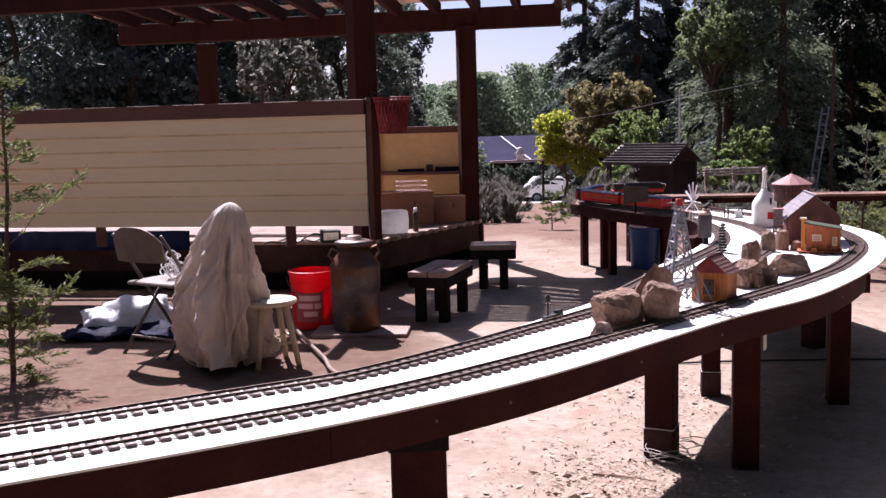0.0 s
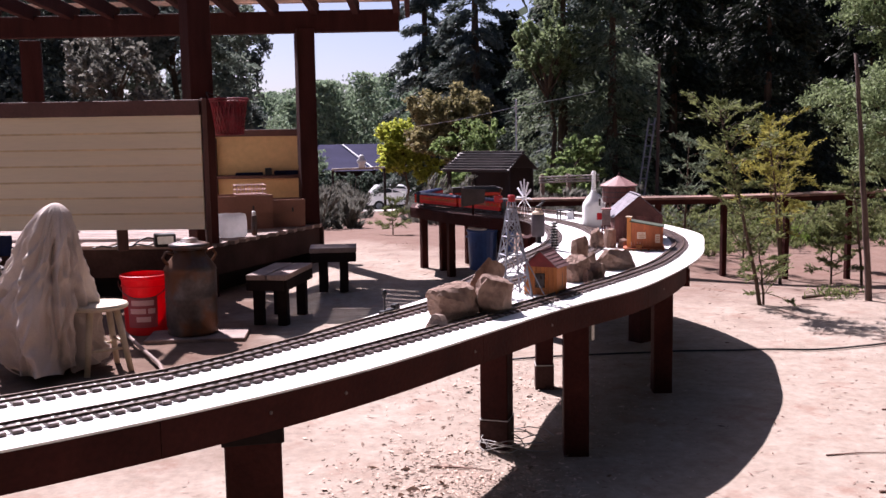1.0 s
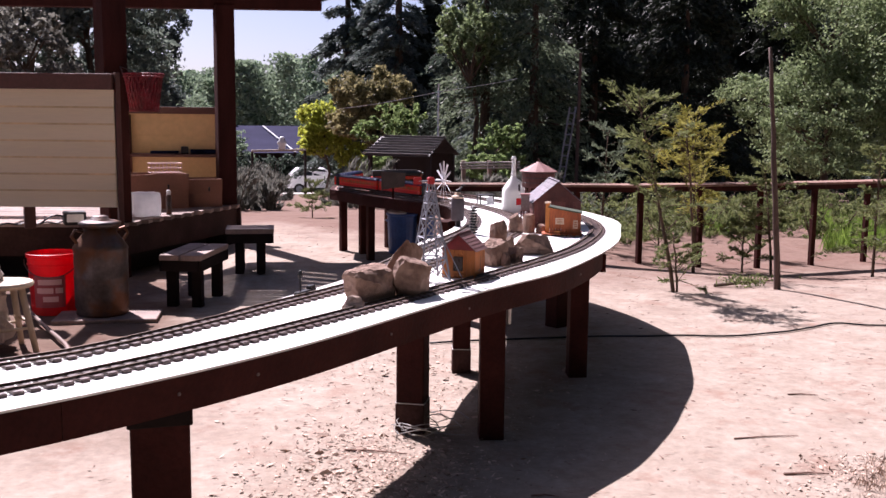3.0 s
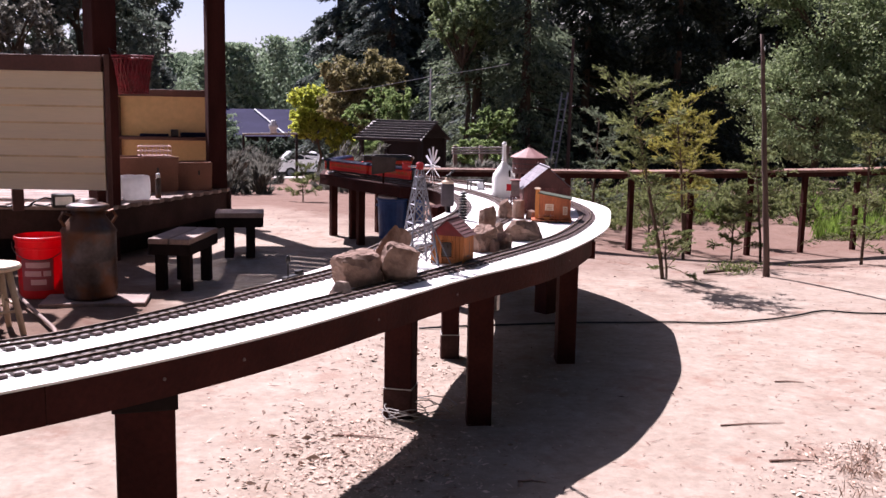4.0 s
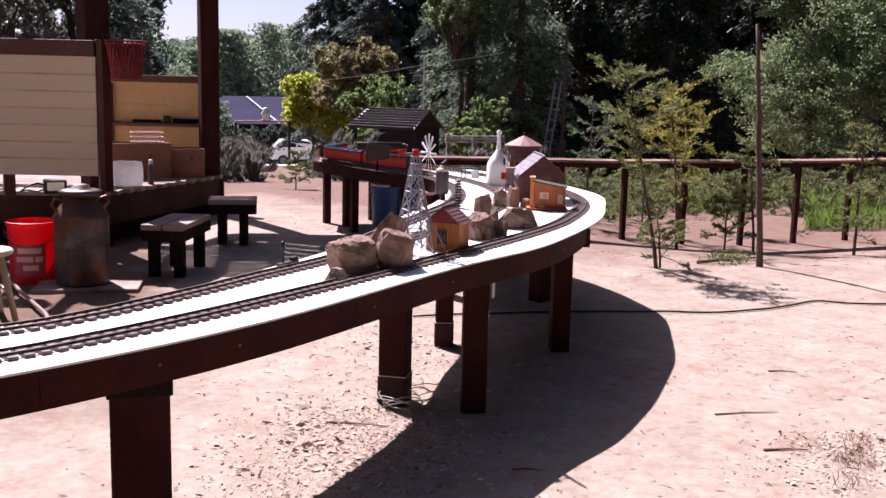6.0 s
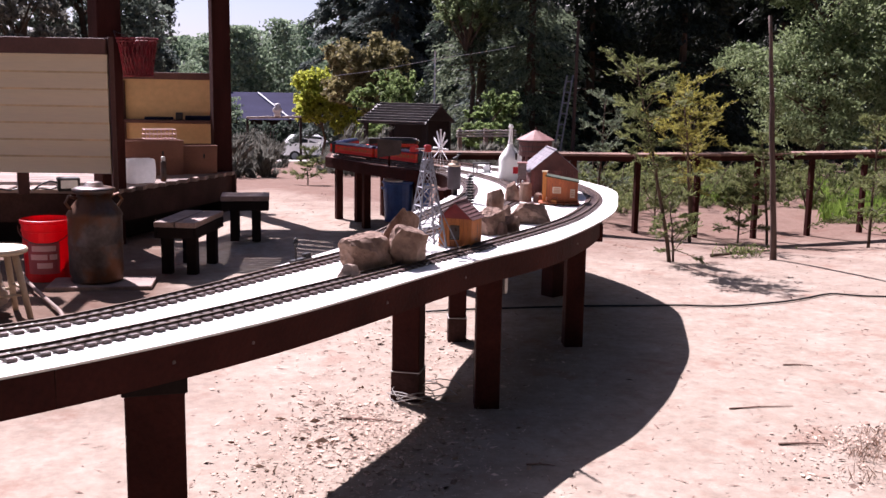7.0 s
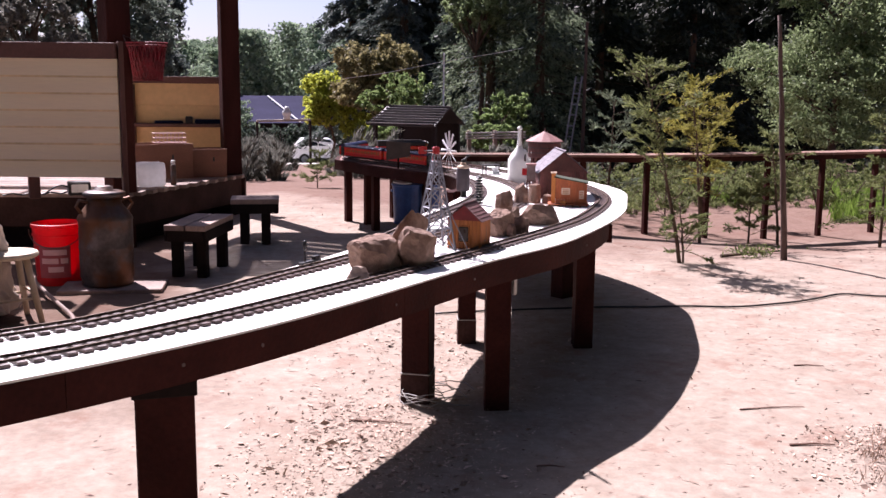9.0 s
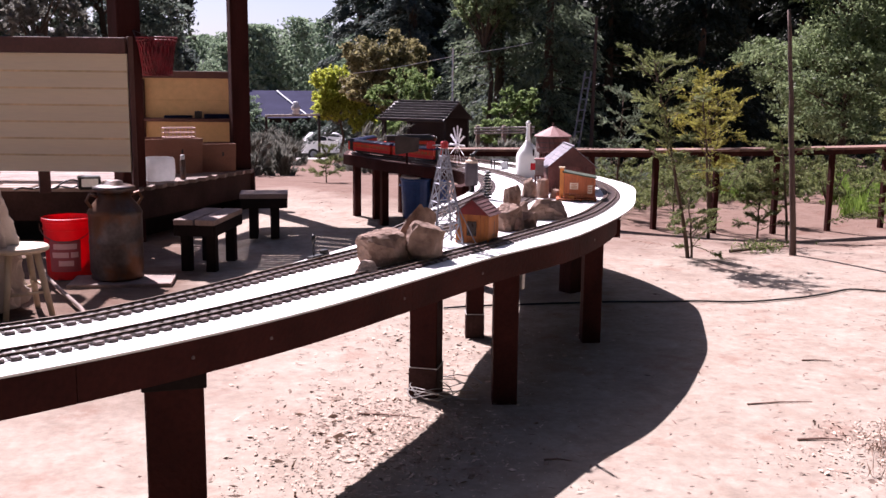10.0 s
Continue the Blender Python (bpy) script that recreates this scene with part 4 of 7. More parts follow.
def draped_cloth():
    """A cloth thrown over a chair back: a blunt peak, one long ridge down the front, hollows beside it."""
    x, y = -1.11, 5.66
    bm = bmesh.new()
    n, rows = 260, 100
    rings = []
    for j in range(rows):
        t = j / (rows - 1)
        z = 0.925 * (1 - t ** 1.12) + 0.010
        ring = []
        for i in range(n):
            a = 2 * math.pi * i / n
            ca, sa = math.cos(a), math.sin(a)
            left = max(0.0, -ca)
            grow = (min(1.0, t / 0.62) ** 0.72) * (1 - left) + left * min(1.0, t / 0.5) ** 0.8
            wx = 0.055 * min(1, t * 12) ** 0.5 + grow * (0.120 + 0.045 * left - 0.05 * left * max(0, t - 0.7) / 0.3)
            wy = 0.045 * min(1, t * 12) ** 0.5 + grow * 0.14
            da = (a + 2.05 - 0.5 * (t - 0.3) + math.pi) % (2 * math.pi) - math.pi
            ridge = 0.50 * math.exp(-(da / 0.17) ** 2) - 0.16 * math.exp(-((da - 0.5) / 0.25) ** 2) - 0.14 * math.exp(-((da + 0.5) / 0.25) ** 2)
            db = (a + 1.05 + 0.3 * t + math.pi) % (2 * math.pi) - math.pi
            ridge += 0.20 * math.exp(-(db / 0.16) ** 2)
            f1 = noise.noise((ca * 1.7 + 0.5 * t, sa * 1.7, t * 1.6 + 4.0))
            f2 = 1 - 2 * abs(noise.noise((ca * 4.0 + t * 0.9, sa * 4.0, t * 1.5)))
            f3 = 1 - 2 * abs(noise.noise((ca * 6.0 + t * 4.5, sa * 6.0, t * 8.0 + 2.0)))
            k = 0.92 + min(1, t * 3.0) * (ridge + 0.34 * f1 + 0.36 * (0.5 + t) * f2) + 0.20 * f3 * min(1, t * 4)
            ring.append(bm.verts.new((wx * k * ca + 0.05 * (1 - t) ** 1.5 - 0.02 * math.sin(t * 3.1), wy * k * sa, z + 0.05 * f1 * (1 - t) * t * 2 + 0.06 * max(0, f2) * t ** 8)))
        rings.append(ring)
    for a, b in zip(rings, rings[1:]):
        for i in range(n):
            bm.faces.new((a[i], a[(i + 1) % n], b[(i + 1) % n], b[i]))
    o = obj("drop_cloth", bm, CANVAS, smooth=True)
    o.matrix_world = pose(x, y, gz(x, y), 0, 0, 6)
    tagged(o, "beige canvas drop cloth draped in folds over a chair", "cloth")


draped_cloth()


def ground_sack():
    bm = bmesh.new()
    bmesh.ops.create_icosphere(bm, subdivisions=4, radius=1)
    for v in bm.verts:
        k = noise.noise(v.co * 1.9) + 0.45 * noise.noise(v.co * 5.0)
        v.co = Vector((v.co.x * 0.33, v.co.y * 0.2, max(-0.2, v.co.z) * 0.19 + 0.03)) * (1 + 0.3 * k)
        v.co.z = max(v.co.z, 0.0)
    o = obj("plastic_sack", bm, BAGW, smooth=True)
    o.matrix_world = pose(-1.98, 6.86, gz(-1.98, 6.86), 0, 0, 5)
    tagged(o, "slumped white plastic sack on the dirt", "sack")
    bm = bmesh.new()
    bmesh.ops.create_grid(bm, x_segments=40, y_segments=14, size=0.5)
    for v in bm.verts:
        e = 1 - (2 * v.co.x) ** 4
        v.co = Vector((v.co.x * 1.15, v.co.y * 0.42 + 0.03 * noise.noise((v.co.x * 9, 1, 2)), max(0.004, 0.035 + 0.075 * e * noise.noise(v.co * 6) + 0.02 * noise.noise(v.co * 17))))
    bmesh.ops.solidify(bm, geom=bm.faces[:], thickness=0.003)
    o = obj("tarpaulin", bm, TARP, smooth=True)
    o.matrix_world = pose(-1.80, 6.58, gz(-1.80, 6.58), 0, 0, -4)
    tagged(o, "crumpled dark blue tarpaulin on the dirt before a sack", "tarpaulin")
    # the same blue sheeting hung along the edge of the stage
    bm = bmesh.new()
    bmesh.ops.create_grid(bm, x_segments=70, y_segments=10, size=0.5)
    for v in bm.verts:
        v.co = Vector((v.co.x * 2.1, 0.022 * noise.noise((v.co.x * 16, v.co.y * 1.5, 5)) - 0.012 * (0.5 - v.co.y), v.co.y * 0.16))
    bmesh.ops.solidify(bm, geom=bm.faces[:], thickness=0.003)
    o = obj("hanging_sheet", bm, TARP, smooth=True)
    o.matrix_world = pose(-2.90, 8.53, 0.425, 0, 0, -13.6)
    tagged(o, "dark blue plastic sheet hung along the stage edge", "sheet")


ground_sack()


def hose():
    bm = bmesh.new()
    pts = [p for p, d in spline([(-0.90, 6.85, 0.02), (-0.84, 6.5, 0.03), (-0.70, 6.05, 0.02), (-0.56, 5.6, 0.02), (-0.45, 5.2, 0.02), (-0.1, 4.75, 0.02)], 0.05)]
    bm_path(bm, pts, 0.012, 7)
    o = obj("hose", bm, GREYW, smooth=True)
    tagged(o, "grey garden hose lying on the dirt", "hose")
    bm = bmesh.new()
    pts = [Vector((p.x, p.y, gz(p.x, p.y) + 0.009)) for p, d in spline([(1.4, 5.3), (2.0, 5.28), (2.37, 5.25), (2.79, 5.17), (3.1, 5.08), (3.48, 5.09), (3.75, 5.16), (4.01, 5.24), (4.19, 5.16), (4.6, 5.1), (5.4, 5.3), (6.5, 5.2)], 0.05)]
    bm_path(bm, pts, 0.0062, 6)
    o = obj("cable", bm, BLACK, smooth=True)
    tagged(o, "black cable snaking over the dry dirt", "cable")


hose()

# ---- scenery on the deck ----
ROCKP = mat("pale_sandstone", (0.46, 0.33, 0.27), 0.9, var=0.3, scale=9, fine=55, bump=0.7, tint=(0.56, 0.43, 0.36), depth=0.012)
ROCK = mat("sandstone", (0.24, 0.14, 0.10), 0.9, var=0.35, scale=9, fine=55, bump=0.7, tint=(0.30, 0.20, 0.155), depth=0.012, stain=(0.2, 0.14, 0.11), stain_at=0.6)
GALV = mat("galvanised", (0.24, 0.25, 0.29), 0.55, metal=0.35, var=0.2, scale=12, fine=80, bump=0.05)
ORANGE = mat("orange_boards", (0.50, 0.17, 0.035), 0.7, var=0.25, scale=14, fine=90, bump=0.3, stretch=(3, 3, 0.6), rand=0.08)
ORANGE3 = mat("amber_boards", (0.40, 0.13, 0.03), 0.7, var=0.25, scale=14, fine=90, bump=0.3, stretch=(3, 3, 0.6), rand=0.08)
ORANGE2 = mat("rust_boards", (0.40, 0.105, 0.035), 0.7, var=0.3, scale=14, fine=90, bump=0.3, stretch=(3, 3, 0.6), rand=0.08)
REDROOF = mat("red_gable", (0.20, 0.02, 0.02), 0.6, var=0.25, scale=16, fine=80, bump=0.2)
ROOFG = mat("grey_shingle", (0.165, 0.145, 0.175), 0.65, var=0.3, scale=20, fine=120, bump=0.4, rand=0.15)
ROOFH = mat("dark_mauve_roof", (0.15, 0.07, 0.07), 0.7, var=0.25, scale=18, fine=100, bump=0.3, rand=0.08)
ROOFR = mat("mauve_roof", (0.30, 0.155, 0.145), 0.65, var=0.2, scale=18, fine=100, bump=0.3, rand=0.03)
GABLED = mat("dark_gable", (0.10, 0.04, 0.035), 0.75, var=0.25, scale=14, fine=80, bump=0.2)
ROOFGR = mat("green_roof", (0.045, 0.06, 0.035), 0.8, var=0.3, scale=18, fine=100, bump=0.3)
TANKW = mat("tank_staves", (0.13, 0.05, 0.045), 0.75, var=0.3, scale=12, fine=80, bump=0.3, rand=0.15)
MILKY = mat("milky_plastic", (0.80, 0.80, 0.78), 0.35, var=0.05, scale=6, fine=40, bump=0.05)
DARKW = mat("dark_window", (0.03, 0.015, 0.01), 0.3, var=0.2, bump=0)
PALEW = mat("pale_sign", (0.62, 0.48, 0.36), 0.7, var=0.2, scale=20, fine=90, bump=0.05)
INSUL = mat("grey_cylinder", (0.10, 0.085, 0.10), 0.55, var=0.25, scale=9, fine=60, bump=0.1)


def boulder(at, s, seed, rz=0, lean=0.0, z=None, worn=0.0, stone=None):
    """A broken stone: flat fractured faces, rough edges, a level foot."""
    bm = bmesh.new()
    bmesh.ops.create_icosphere(bm, subdivisions=4, radius=1.25)
    rnd = random.Random(seed)
    cuts = []
    for k in range(11):
        a = k * 2.4 + rnd.uniform(-0.4, 0.4)
        v = Vector((math.cos(a), math.sin(a), rnd.uniform(-0.35, 0.9))).normalized()
        cuts.append((v, rnd.uniform(0.66 + worn, 0.95 + worn * 0.3)))
    cuts.append((Vector((rnd.uniform(-0.3, 0.3), rnd.uniform(-0.3, 0.3), 1)).normalized(), rnd.uniform(0.7, 0.85)))
    o = Vector((seed * 3.1, seed * 1.7, 0))
    for v in bm.verts:
        v.co *= 1 + 0.10 * noise.noise(v.co * 1.6 + o)
        for n, d in cuts:
            k = v.co.dot(n) - d
            if k > 0:
                v.co -= n * k
        v.co *= 1 + 0.075 * noise.noise(v.co * 4.3 + o) + 0.045 * noise.noise(v.co * 10 + o)
        v.co.z = max(v.co.z, -0.55)
        v.co.x += lean * (v.co.z + 0.55)
    lo = [min(v.co[k] for v in bm.verts) for k in range(3)]
    hi = [max(v.co[k] for v in bm.verts) for k in range(3)]
    for v in bm.verts:
        v.co = Vector([(v.co[k] - (lo[k] + hi[k]) / 2) / (hi[k] - lo[k]) * s[k] if k < 2 else (v.co[k] - lo[k]) / (hi[k] - lo[k]) * s[k] for k in range(3)])
    ob = obj("rock", bm, stone or ROCK)
    ob.matrix_world = pose(at[0], at[1], ZD if z is None else z, 0, 0, rz)
    return tagged(ob, "rough tan sandstone rock standing on the white deck", "rock", "rocks on the deck")


boulder((0.66, 3.33), (0.235, 0.14, 0.118), 21, 25)
boulder((0.815, 3.375), (0.175, 0.13, 0.145), 32, 30)
boulder((0.80, 3.50), (0.25, 0.09, 0.185), 14, 30, 0.75)
boulder((0.575, 3.165), (0.085, 0.055, 0.046), 3, 10, stone=ROCKP)
boulder((1.335, 4.00), (0.130, 0.11, 0.115), 52, 10, worn=0.25)
boulder((1.385, 4.10), (0.100, 0.10, 0.105), 52, 40, worn=0.3)
boulder((1.387, 4.10), (0.085, 0.08, 0.088), 45, 75, z=ZD + 0.096, worn=0.45)
boulder((1.440, 4.035), (0.085, 0.08, 0.075), 42, 70, worn=0.2)
boulder((1.375, 3.965), (0.05, 0.05, 0.06), 43, 30, worn=0.2)
boulder((1.49, 4.28), (0.062, 0.07, 0.085), 44, 70, worn=0.2)
boulder((1.625, 4.30), (0.20, 0.125, 0.096), 45, -12, worn=0.2)
boulder((1.805, 5.06), (0.075, 0.08, 0.115), 46, 15, worn=0.2)
boulder((1.893, 5.09), (0.065, 0.07, 0.105), 47, 55, worn=0.2)
boulder((1.955, 5.06), (0.055, 0.05, 0.05), 48, 0, worn=0.2)


def windmill():
    cx, cy = 0.975, 3.70
    e = thing("model_windmill", (cx, cy, ZD), "grey metal lattice model windmill with white fan and red head", "windmill", rz=8)
    b, t, H = 0.060, 0.010, 0.37
    for sx in (-1, 1):
        for sy in (-1, 1):
            bm = bmesh.new()
            bm_tube(bm, (sx * b, sy * b, 0), (sx * t, sy * t, H), 0.0042, 0.003, n=6)
            part("leg", bm, GALV, e)
    lv = [0.0, 0.085, 0.165, 0.235, 0.295, 0.34]
    half = lambda z: b + (t - b) * z / H
    for k, z in enumerate(lv):
        h = half(z)
        c = [(-h, -h), (h, -h), (h, h), (-h, h)]
        for i in range(4):
            seg = []
            if k:
                seg.append(((*c[i], z), (*c[(i + 1) % 4], z), 0.0028))
            if k + 1 < len(lv):
                h2 = half(lv[k + 1])
                c2 = [(-h2, -h2), (h2, -h2), (h2, h2), (-h2, h2)]
                seg.append(((*c[i], z), (*c2[(i + 1) % 4], lv[k + 1]), 0.0024))
                seg.append(((*c[(i + 1) % 4], z), (*c2[i], lv[k + 1]), 0.0024))
            for p, q, r in seg:
                bm = bmesh.new()
                bm_tube(bm, p, q, r, n=5)
                part("brace", bm, GALV, e)
    redh = mat("red_head", (0.30, 0.012, 0.014), 0.4, var=0.1, bump=0)
    box_part("head", (0, 0, H + 0.013), (0.026, 0.026, 0.028), redh, e, 0, 0.005, "red gear head")
    bm = bmesh.new()
    bm_tube(bm, (-0.05, 0, H + 0.012), (0.065, 0, H + 0.012), 0.0025, n=6)
    part("shaft", bm, GALV, e)
    bm = bmesh.new()
    whitef = mat("white_blades", (0.70, 0.70, 0.74), 0.4, var=0.1, bump=0)
    bm_tube(bm, (0.046, 0, H + 0.012), (0.060, 0, H + 0.012), 0.008, n=10)
    hub = part("fan", bm, whitef, e, "white bladed fan")
    for k in range(12):
        a = 2 * math.pi * k / 12
        bm = bmesh.new()
        r = Matrix.Translation((0.054, 0, H + 0.012)) @ Matrix.Rotation(a, 4, "X")
        vs = bm_box(bm, (0, 0, 0), (0.0014, 0.0072, 0.060), 0, 0, r @ Matrix.Translation((0, 0, 0.044)) @ Matrix.Rotation(radians(28), 4, "Z"))
        part("blade", bm, whitef, hub)
    box_part("tail", (-0.055, 0, H + 0.012), (0.035, 0.002, 0.028), redh, e)
    # long guy poles that lean on the legs
    bm = bmesh.new()
    bm_tube(bm, (0.105, -0.085, 0), (0.03, 0.0, 0.2), 0.0022, n=5)
    part("stay", bm, GALV, e)


windmill()


def gable_house(name, at, rz, w, d, wall, rise, walls, gable, roof, label, window=True, over=0.014, boards=10, side=None):
    e = thing(name, (*at, ZD), label, "model house", "model houses on the deck", rz)
    for sy in (-1, 1):
        for i in range(boards):
            x = -w / 2 + (i + 0.5) * w / boards
            box_part("wall_board", (x, sy * d / 2, wall / 2), (w / boards - 0.0012, 0.006, wall), walls, e, 0, 0.0006)
    for sx in (-1, 1):
        nb = max(3, int(boards * d / w))
        for i in range(nb):
            y = -d / 2 + 0.004 + (i + 0.5) * (d - 0.008) / nb
            box_part("wall_board", (sx * (w / 2 - 0.004), y, wall / 2), (0.006, (d - 0.008) / nb - 0.0012, wall), side or walls, e, 0, 0.0006)
    for sy in (-1, 1):
        bm = bmesh.new()
        y0, y1 = sy * d / 2 - 0.003, sy * d / 2 + 0.003
        a = [bm.verts.new((x, y0, z)) for x, z in ((-w / 2, wall), (w / 2, wall), (0, wall + rise))]
        b = [bm.verts.new((x, y1, z)) for x, z in ((-w / 2, wall), (w / 2, wall), (0, wall + rise))]
        bm.faces.new(a)
        bm.faces.new(b[::-1])
        for i in range(3):
            bm.faces.new((a[i], a[(i + 1) % 3], b[(i + 1) % 3], b[i]))
        part("gable", bm, gable, e)
    L = math.hypot(w / 2, rise)
    ang = math.atan2(rise, w / 2)
    for s in (-1, 1):
        rows = 6
        for k in range(rows):
            f0 = -0.12 + 1.14 * k / rows
            f1 = -0.12 + 1.14 * (k + 1) / rows + 0.04
            bm = bmesh.new()
            lo = Vector((s * w / 2 * (1 - f0), 0, wall + rise * f0 + 0.0045))
            hi = Vector((s * w / 2 * (1 - f1), 0, wall + rise * f1 + 0.002))
            mid = (lo + hi) / 2
            bm_box(bm, (0, 0, 0), ((hi - lo).length, d + 2 * over, 0.002), 0, 0, Matrix.Translation(mid) @ Matrix.Rotation(math.atan2(hi.z - lo.z, hi.x - lo.x) * -1, 4, "Y"))
            part("roof_strip", bm, roof, e)
    if window:
        wd = box_part("window", (0.0, -d / 2 - 0.004, wall * 0.52), (w * 0.3, 0.004, wall * 0.52), DARKW, e)
        for nm, c, s in (("frame", (-w * 0.165, -d / 2 - 0.005, wall * 0.52), (0.004, 0.006, wall * 0.56)), ("frame", (w * 0.165, -d / 2 - 0.005, wall * 0.52), (0.004, 0.006, wall * 0.56)), ("frame", (0, -d / 2 - 0.005, wall * 0.80), (w * 0.36, 0.006, 0.004)), ("sill", (0, -d / 2 - 0.007, wall * 0.24), (w * 0.38, 0.01, 0.005))):
            box_part(nm, c, s, walls, wd, 0, 0.0005)
    return e


h1 = gable_house("model_house", (1.122, 3.737), -37, 0.138, 0.11, 0.112, 0.060, ORANGE3, REDROOF, ROOFH, "small orange board model house with a red gable", boards=8)
bm = bmesh.new()
bm_tube(bm, (0.066, 0.01, 0.03), (0.066, 0.01, 0.085), 0.003, n=6)
bm_tube(bm, (0.066, 0.01, 0.03), (0.066, -0.02, 0.03), 0.003, n=6)
part("drain_pipe", bm, BLACK, h1)

# barn with grey roof and the shed before it
gable_house("model_barn", (2.165, 5.417), -12, 0.27, 0.30, 0.150, 0.112, TANKW, GABLED, ROOFG, "dark red-brown board model barn with grey shingle roof", window=False, over=0.02, boards=12, side=TANKW)


def shed():
    e = thing("model_shed", (2.045, 4.965, ZD), "orange board model shed with sloping green roof on a porch", "model house", "model houses on the deck", -22)
    box_part("porch", (-0.005, -0.01, 0.011), (0.215, 0.16, 0.006), ORANGE2, e, 0, 0.001)
    for x in (-0.10, -0.06, -0.02, 0.02, 0.06, 0.095):
        box_part("porch_post", (x, -0.08, 0.004), (0.008, 0.008, 0.008), ORANGE2, e, 0, 0.001)
    w, d = 0.165, 0.10
    for i in range(11):
        x = -w / 2 + (i + 0.5) * w / 11
        h = 0.135 - 0.028 * (i / 10)
        for y in (-d / 2, d / 2):
            box_part("wall_board", (x + 0.012, y, 0.014 + h / 2), (w / 11 - 0.001, 0.005, h), ORANGE2, e, 0, 0.0005)
    for s, h in ((-1, 0.135), (1, 0.105)):
        box_part("side_wall", (0.012 + s * (w / 2 - 0.004), 0, 0.014 + h / 2), (0.005, d - 0.008, h), ORANGE2, e, 0, 0.0005)
    bm = bmesh.new()
    bm_box(bm, (0, 0, 0), (w + 0.02, d + 0.04, 0.006), 0, 0.001, Matrix.Translation((0.010, 0, 0.139)) @ Matrix.Rotation(radians(9.5), 4, "Y"))
    part("roof", bm, ROOFGR, e, "dark green sloping roof")
    box_part("chimney", (-0.083, -0.045, 0.09), (0.022, 0.022, 0.165), ORANGE, e, 0, 0.001)
    box_part("chimney_cap", (-0.083, -0.045, 0.176), (0.032, 0.032, 0.007), PALEW, e, 0, 0.001)
    for c, s in (((-0.018, -d / 2 - 0.004, 0.078), (0.045, 0.003, 0.034)), ((0.066, -d / 2 - 0.004, 0.062), (0.024, 0.003, 0.045))):
        pn = box_part("sign_panel", c, s, PALEW, e, 0, 0.0005, "pale printed panel")
        for k in range(3):
            box_part("bar", (c[0], c[1] - 0.0025, c[2] + s[2] * (0.25 - 0.25 * k)), (s[0] * 0.7, 0.001, s[2] * 0.1), ORANGE2, pn, 0, 0.0002)
    box_part("crate", (-0.03, -0.07, 0.022), (0.03, 0.018, 0.016), ORANGE, e, 0, 0.001)


shed()


def water_tower():
    e = thing("model_water_tower", (2.232, 5.84, ZD), "model wooden water tower with conical mauve roof on legs", "water tower")
    r = 0.098
    z0, z1 = 0.20, 0.292
    for k in range(28):
        a = 2 * math.pi * k / 28
        bm = bmesh.new()
        bm_box(bm, (r * math.cos(a), r * math.sin(a), (z0 + z1) / 2), (0.007, 2 * math.pi * r / 28 * 0.95, z1 - z0), math.degrees(a), 0.0006)
        part("stave", bm, TANKW, e)
    bm = bmesh.new()
    bm_lathe(bm, [(r - 0.004, z0 + 0.004), (r - 0.004, z1 - 0.004)], n=28)
    part("core", bm, TANKW, e)
    for z in (z0 + 0.02, z0 + 0.05, z0 + 0.08):
        bm = bmesh.new()
        bm_lathe(bm, [(r + 0.004, z), (r + 0.0055, z + 0.001), (r + 0.0055, z + 0.003), (r + 0.004, z + 0.004)], n=28)
        part("hoop", bm, BLACK, e)
    for k in range(12):
        a0, a1 = 2 * math.pi * k / 12, 2 * math.pi * (k + 1) / 12
        bm = bmesh.new()
        R = r + 0.02
        v = [bm.verts.new(p) for p in ((R * math.cos(a0), R * math.sin(a0), z1), (R * math.cos(a1), R * math.sin(a1), z1), (0, 0, z1 + 0.062))]
        w = [bm.verts.new((p.co.x, p.co.y, p.co.z - 0.005)) for p in v]
        bm.faces.new(v)
        bm.faces.new(w[::-1])
        for i in range(3):
            bm.faces.new((v[i], w[i], w[(i + 1) % 3], v[(i + 1) % 3]))
        part("roof_panel", bm, ROOFR, e)
    bm = bmesh.new()
    bm_lathe(bm, [(0.008, z1 + 0.054), (0.006, z1 + 0.07), (0.002, z1 + 0.08)], n=8)
    part("finial", bm, TANKW, e)
    for k in range(8):
        a = 2 * math.pi * (k + 0.5) / 8
        bm = bmesh.new()
        bm_tube(bm, (0.088 * math.cos(a), 0.088 * math.sin(a), 0), (0.075 * math.cos(a), 0.075 * math.sin(a), z0), 0.006, n=6)
        part("leg", bm, TANKW, e)
    for z in (0.07, 0.14):
        bm = bmesh.new()
        for k in range(8):
            a, b = 2 * math.pi * (k + 0.5) / 8, 2 * math.pi * (k + 1.5) / 8
            bm_tube(bm, (0.082 * math.cos(a), 0.082 * math.sin(a), z), (0.082 * math.cos(b), 0.082 * math.sin(b), z), 0.004, n=5)
        part("brace", bm, TANKW, e)
    bm = bmesh.new()
    bm_lathe(bm, [(0.097, z0 - 0.01), (0.10, z0 - 0.008), (0.10, z0), (0.097, z0 + 0.002)], n=28)
    part("floor_ring", bm, TANKW, e)


water_tower()


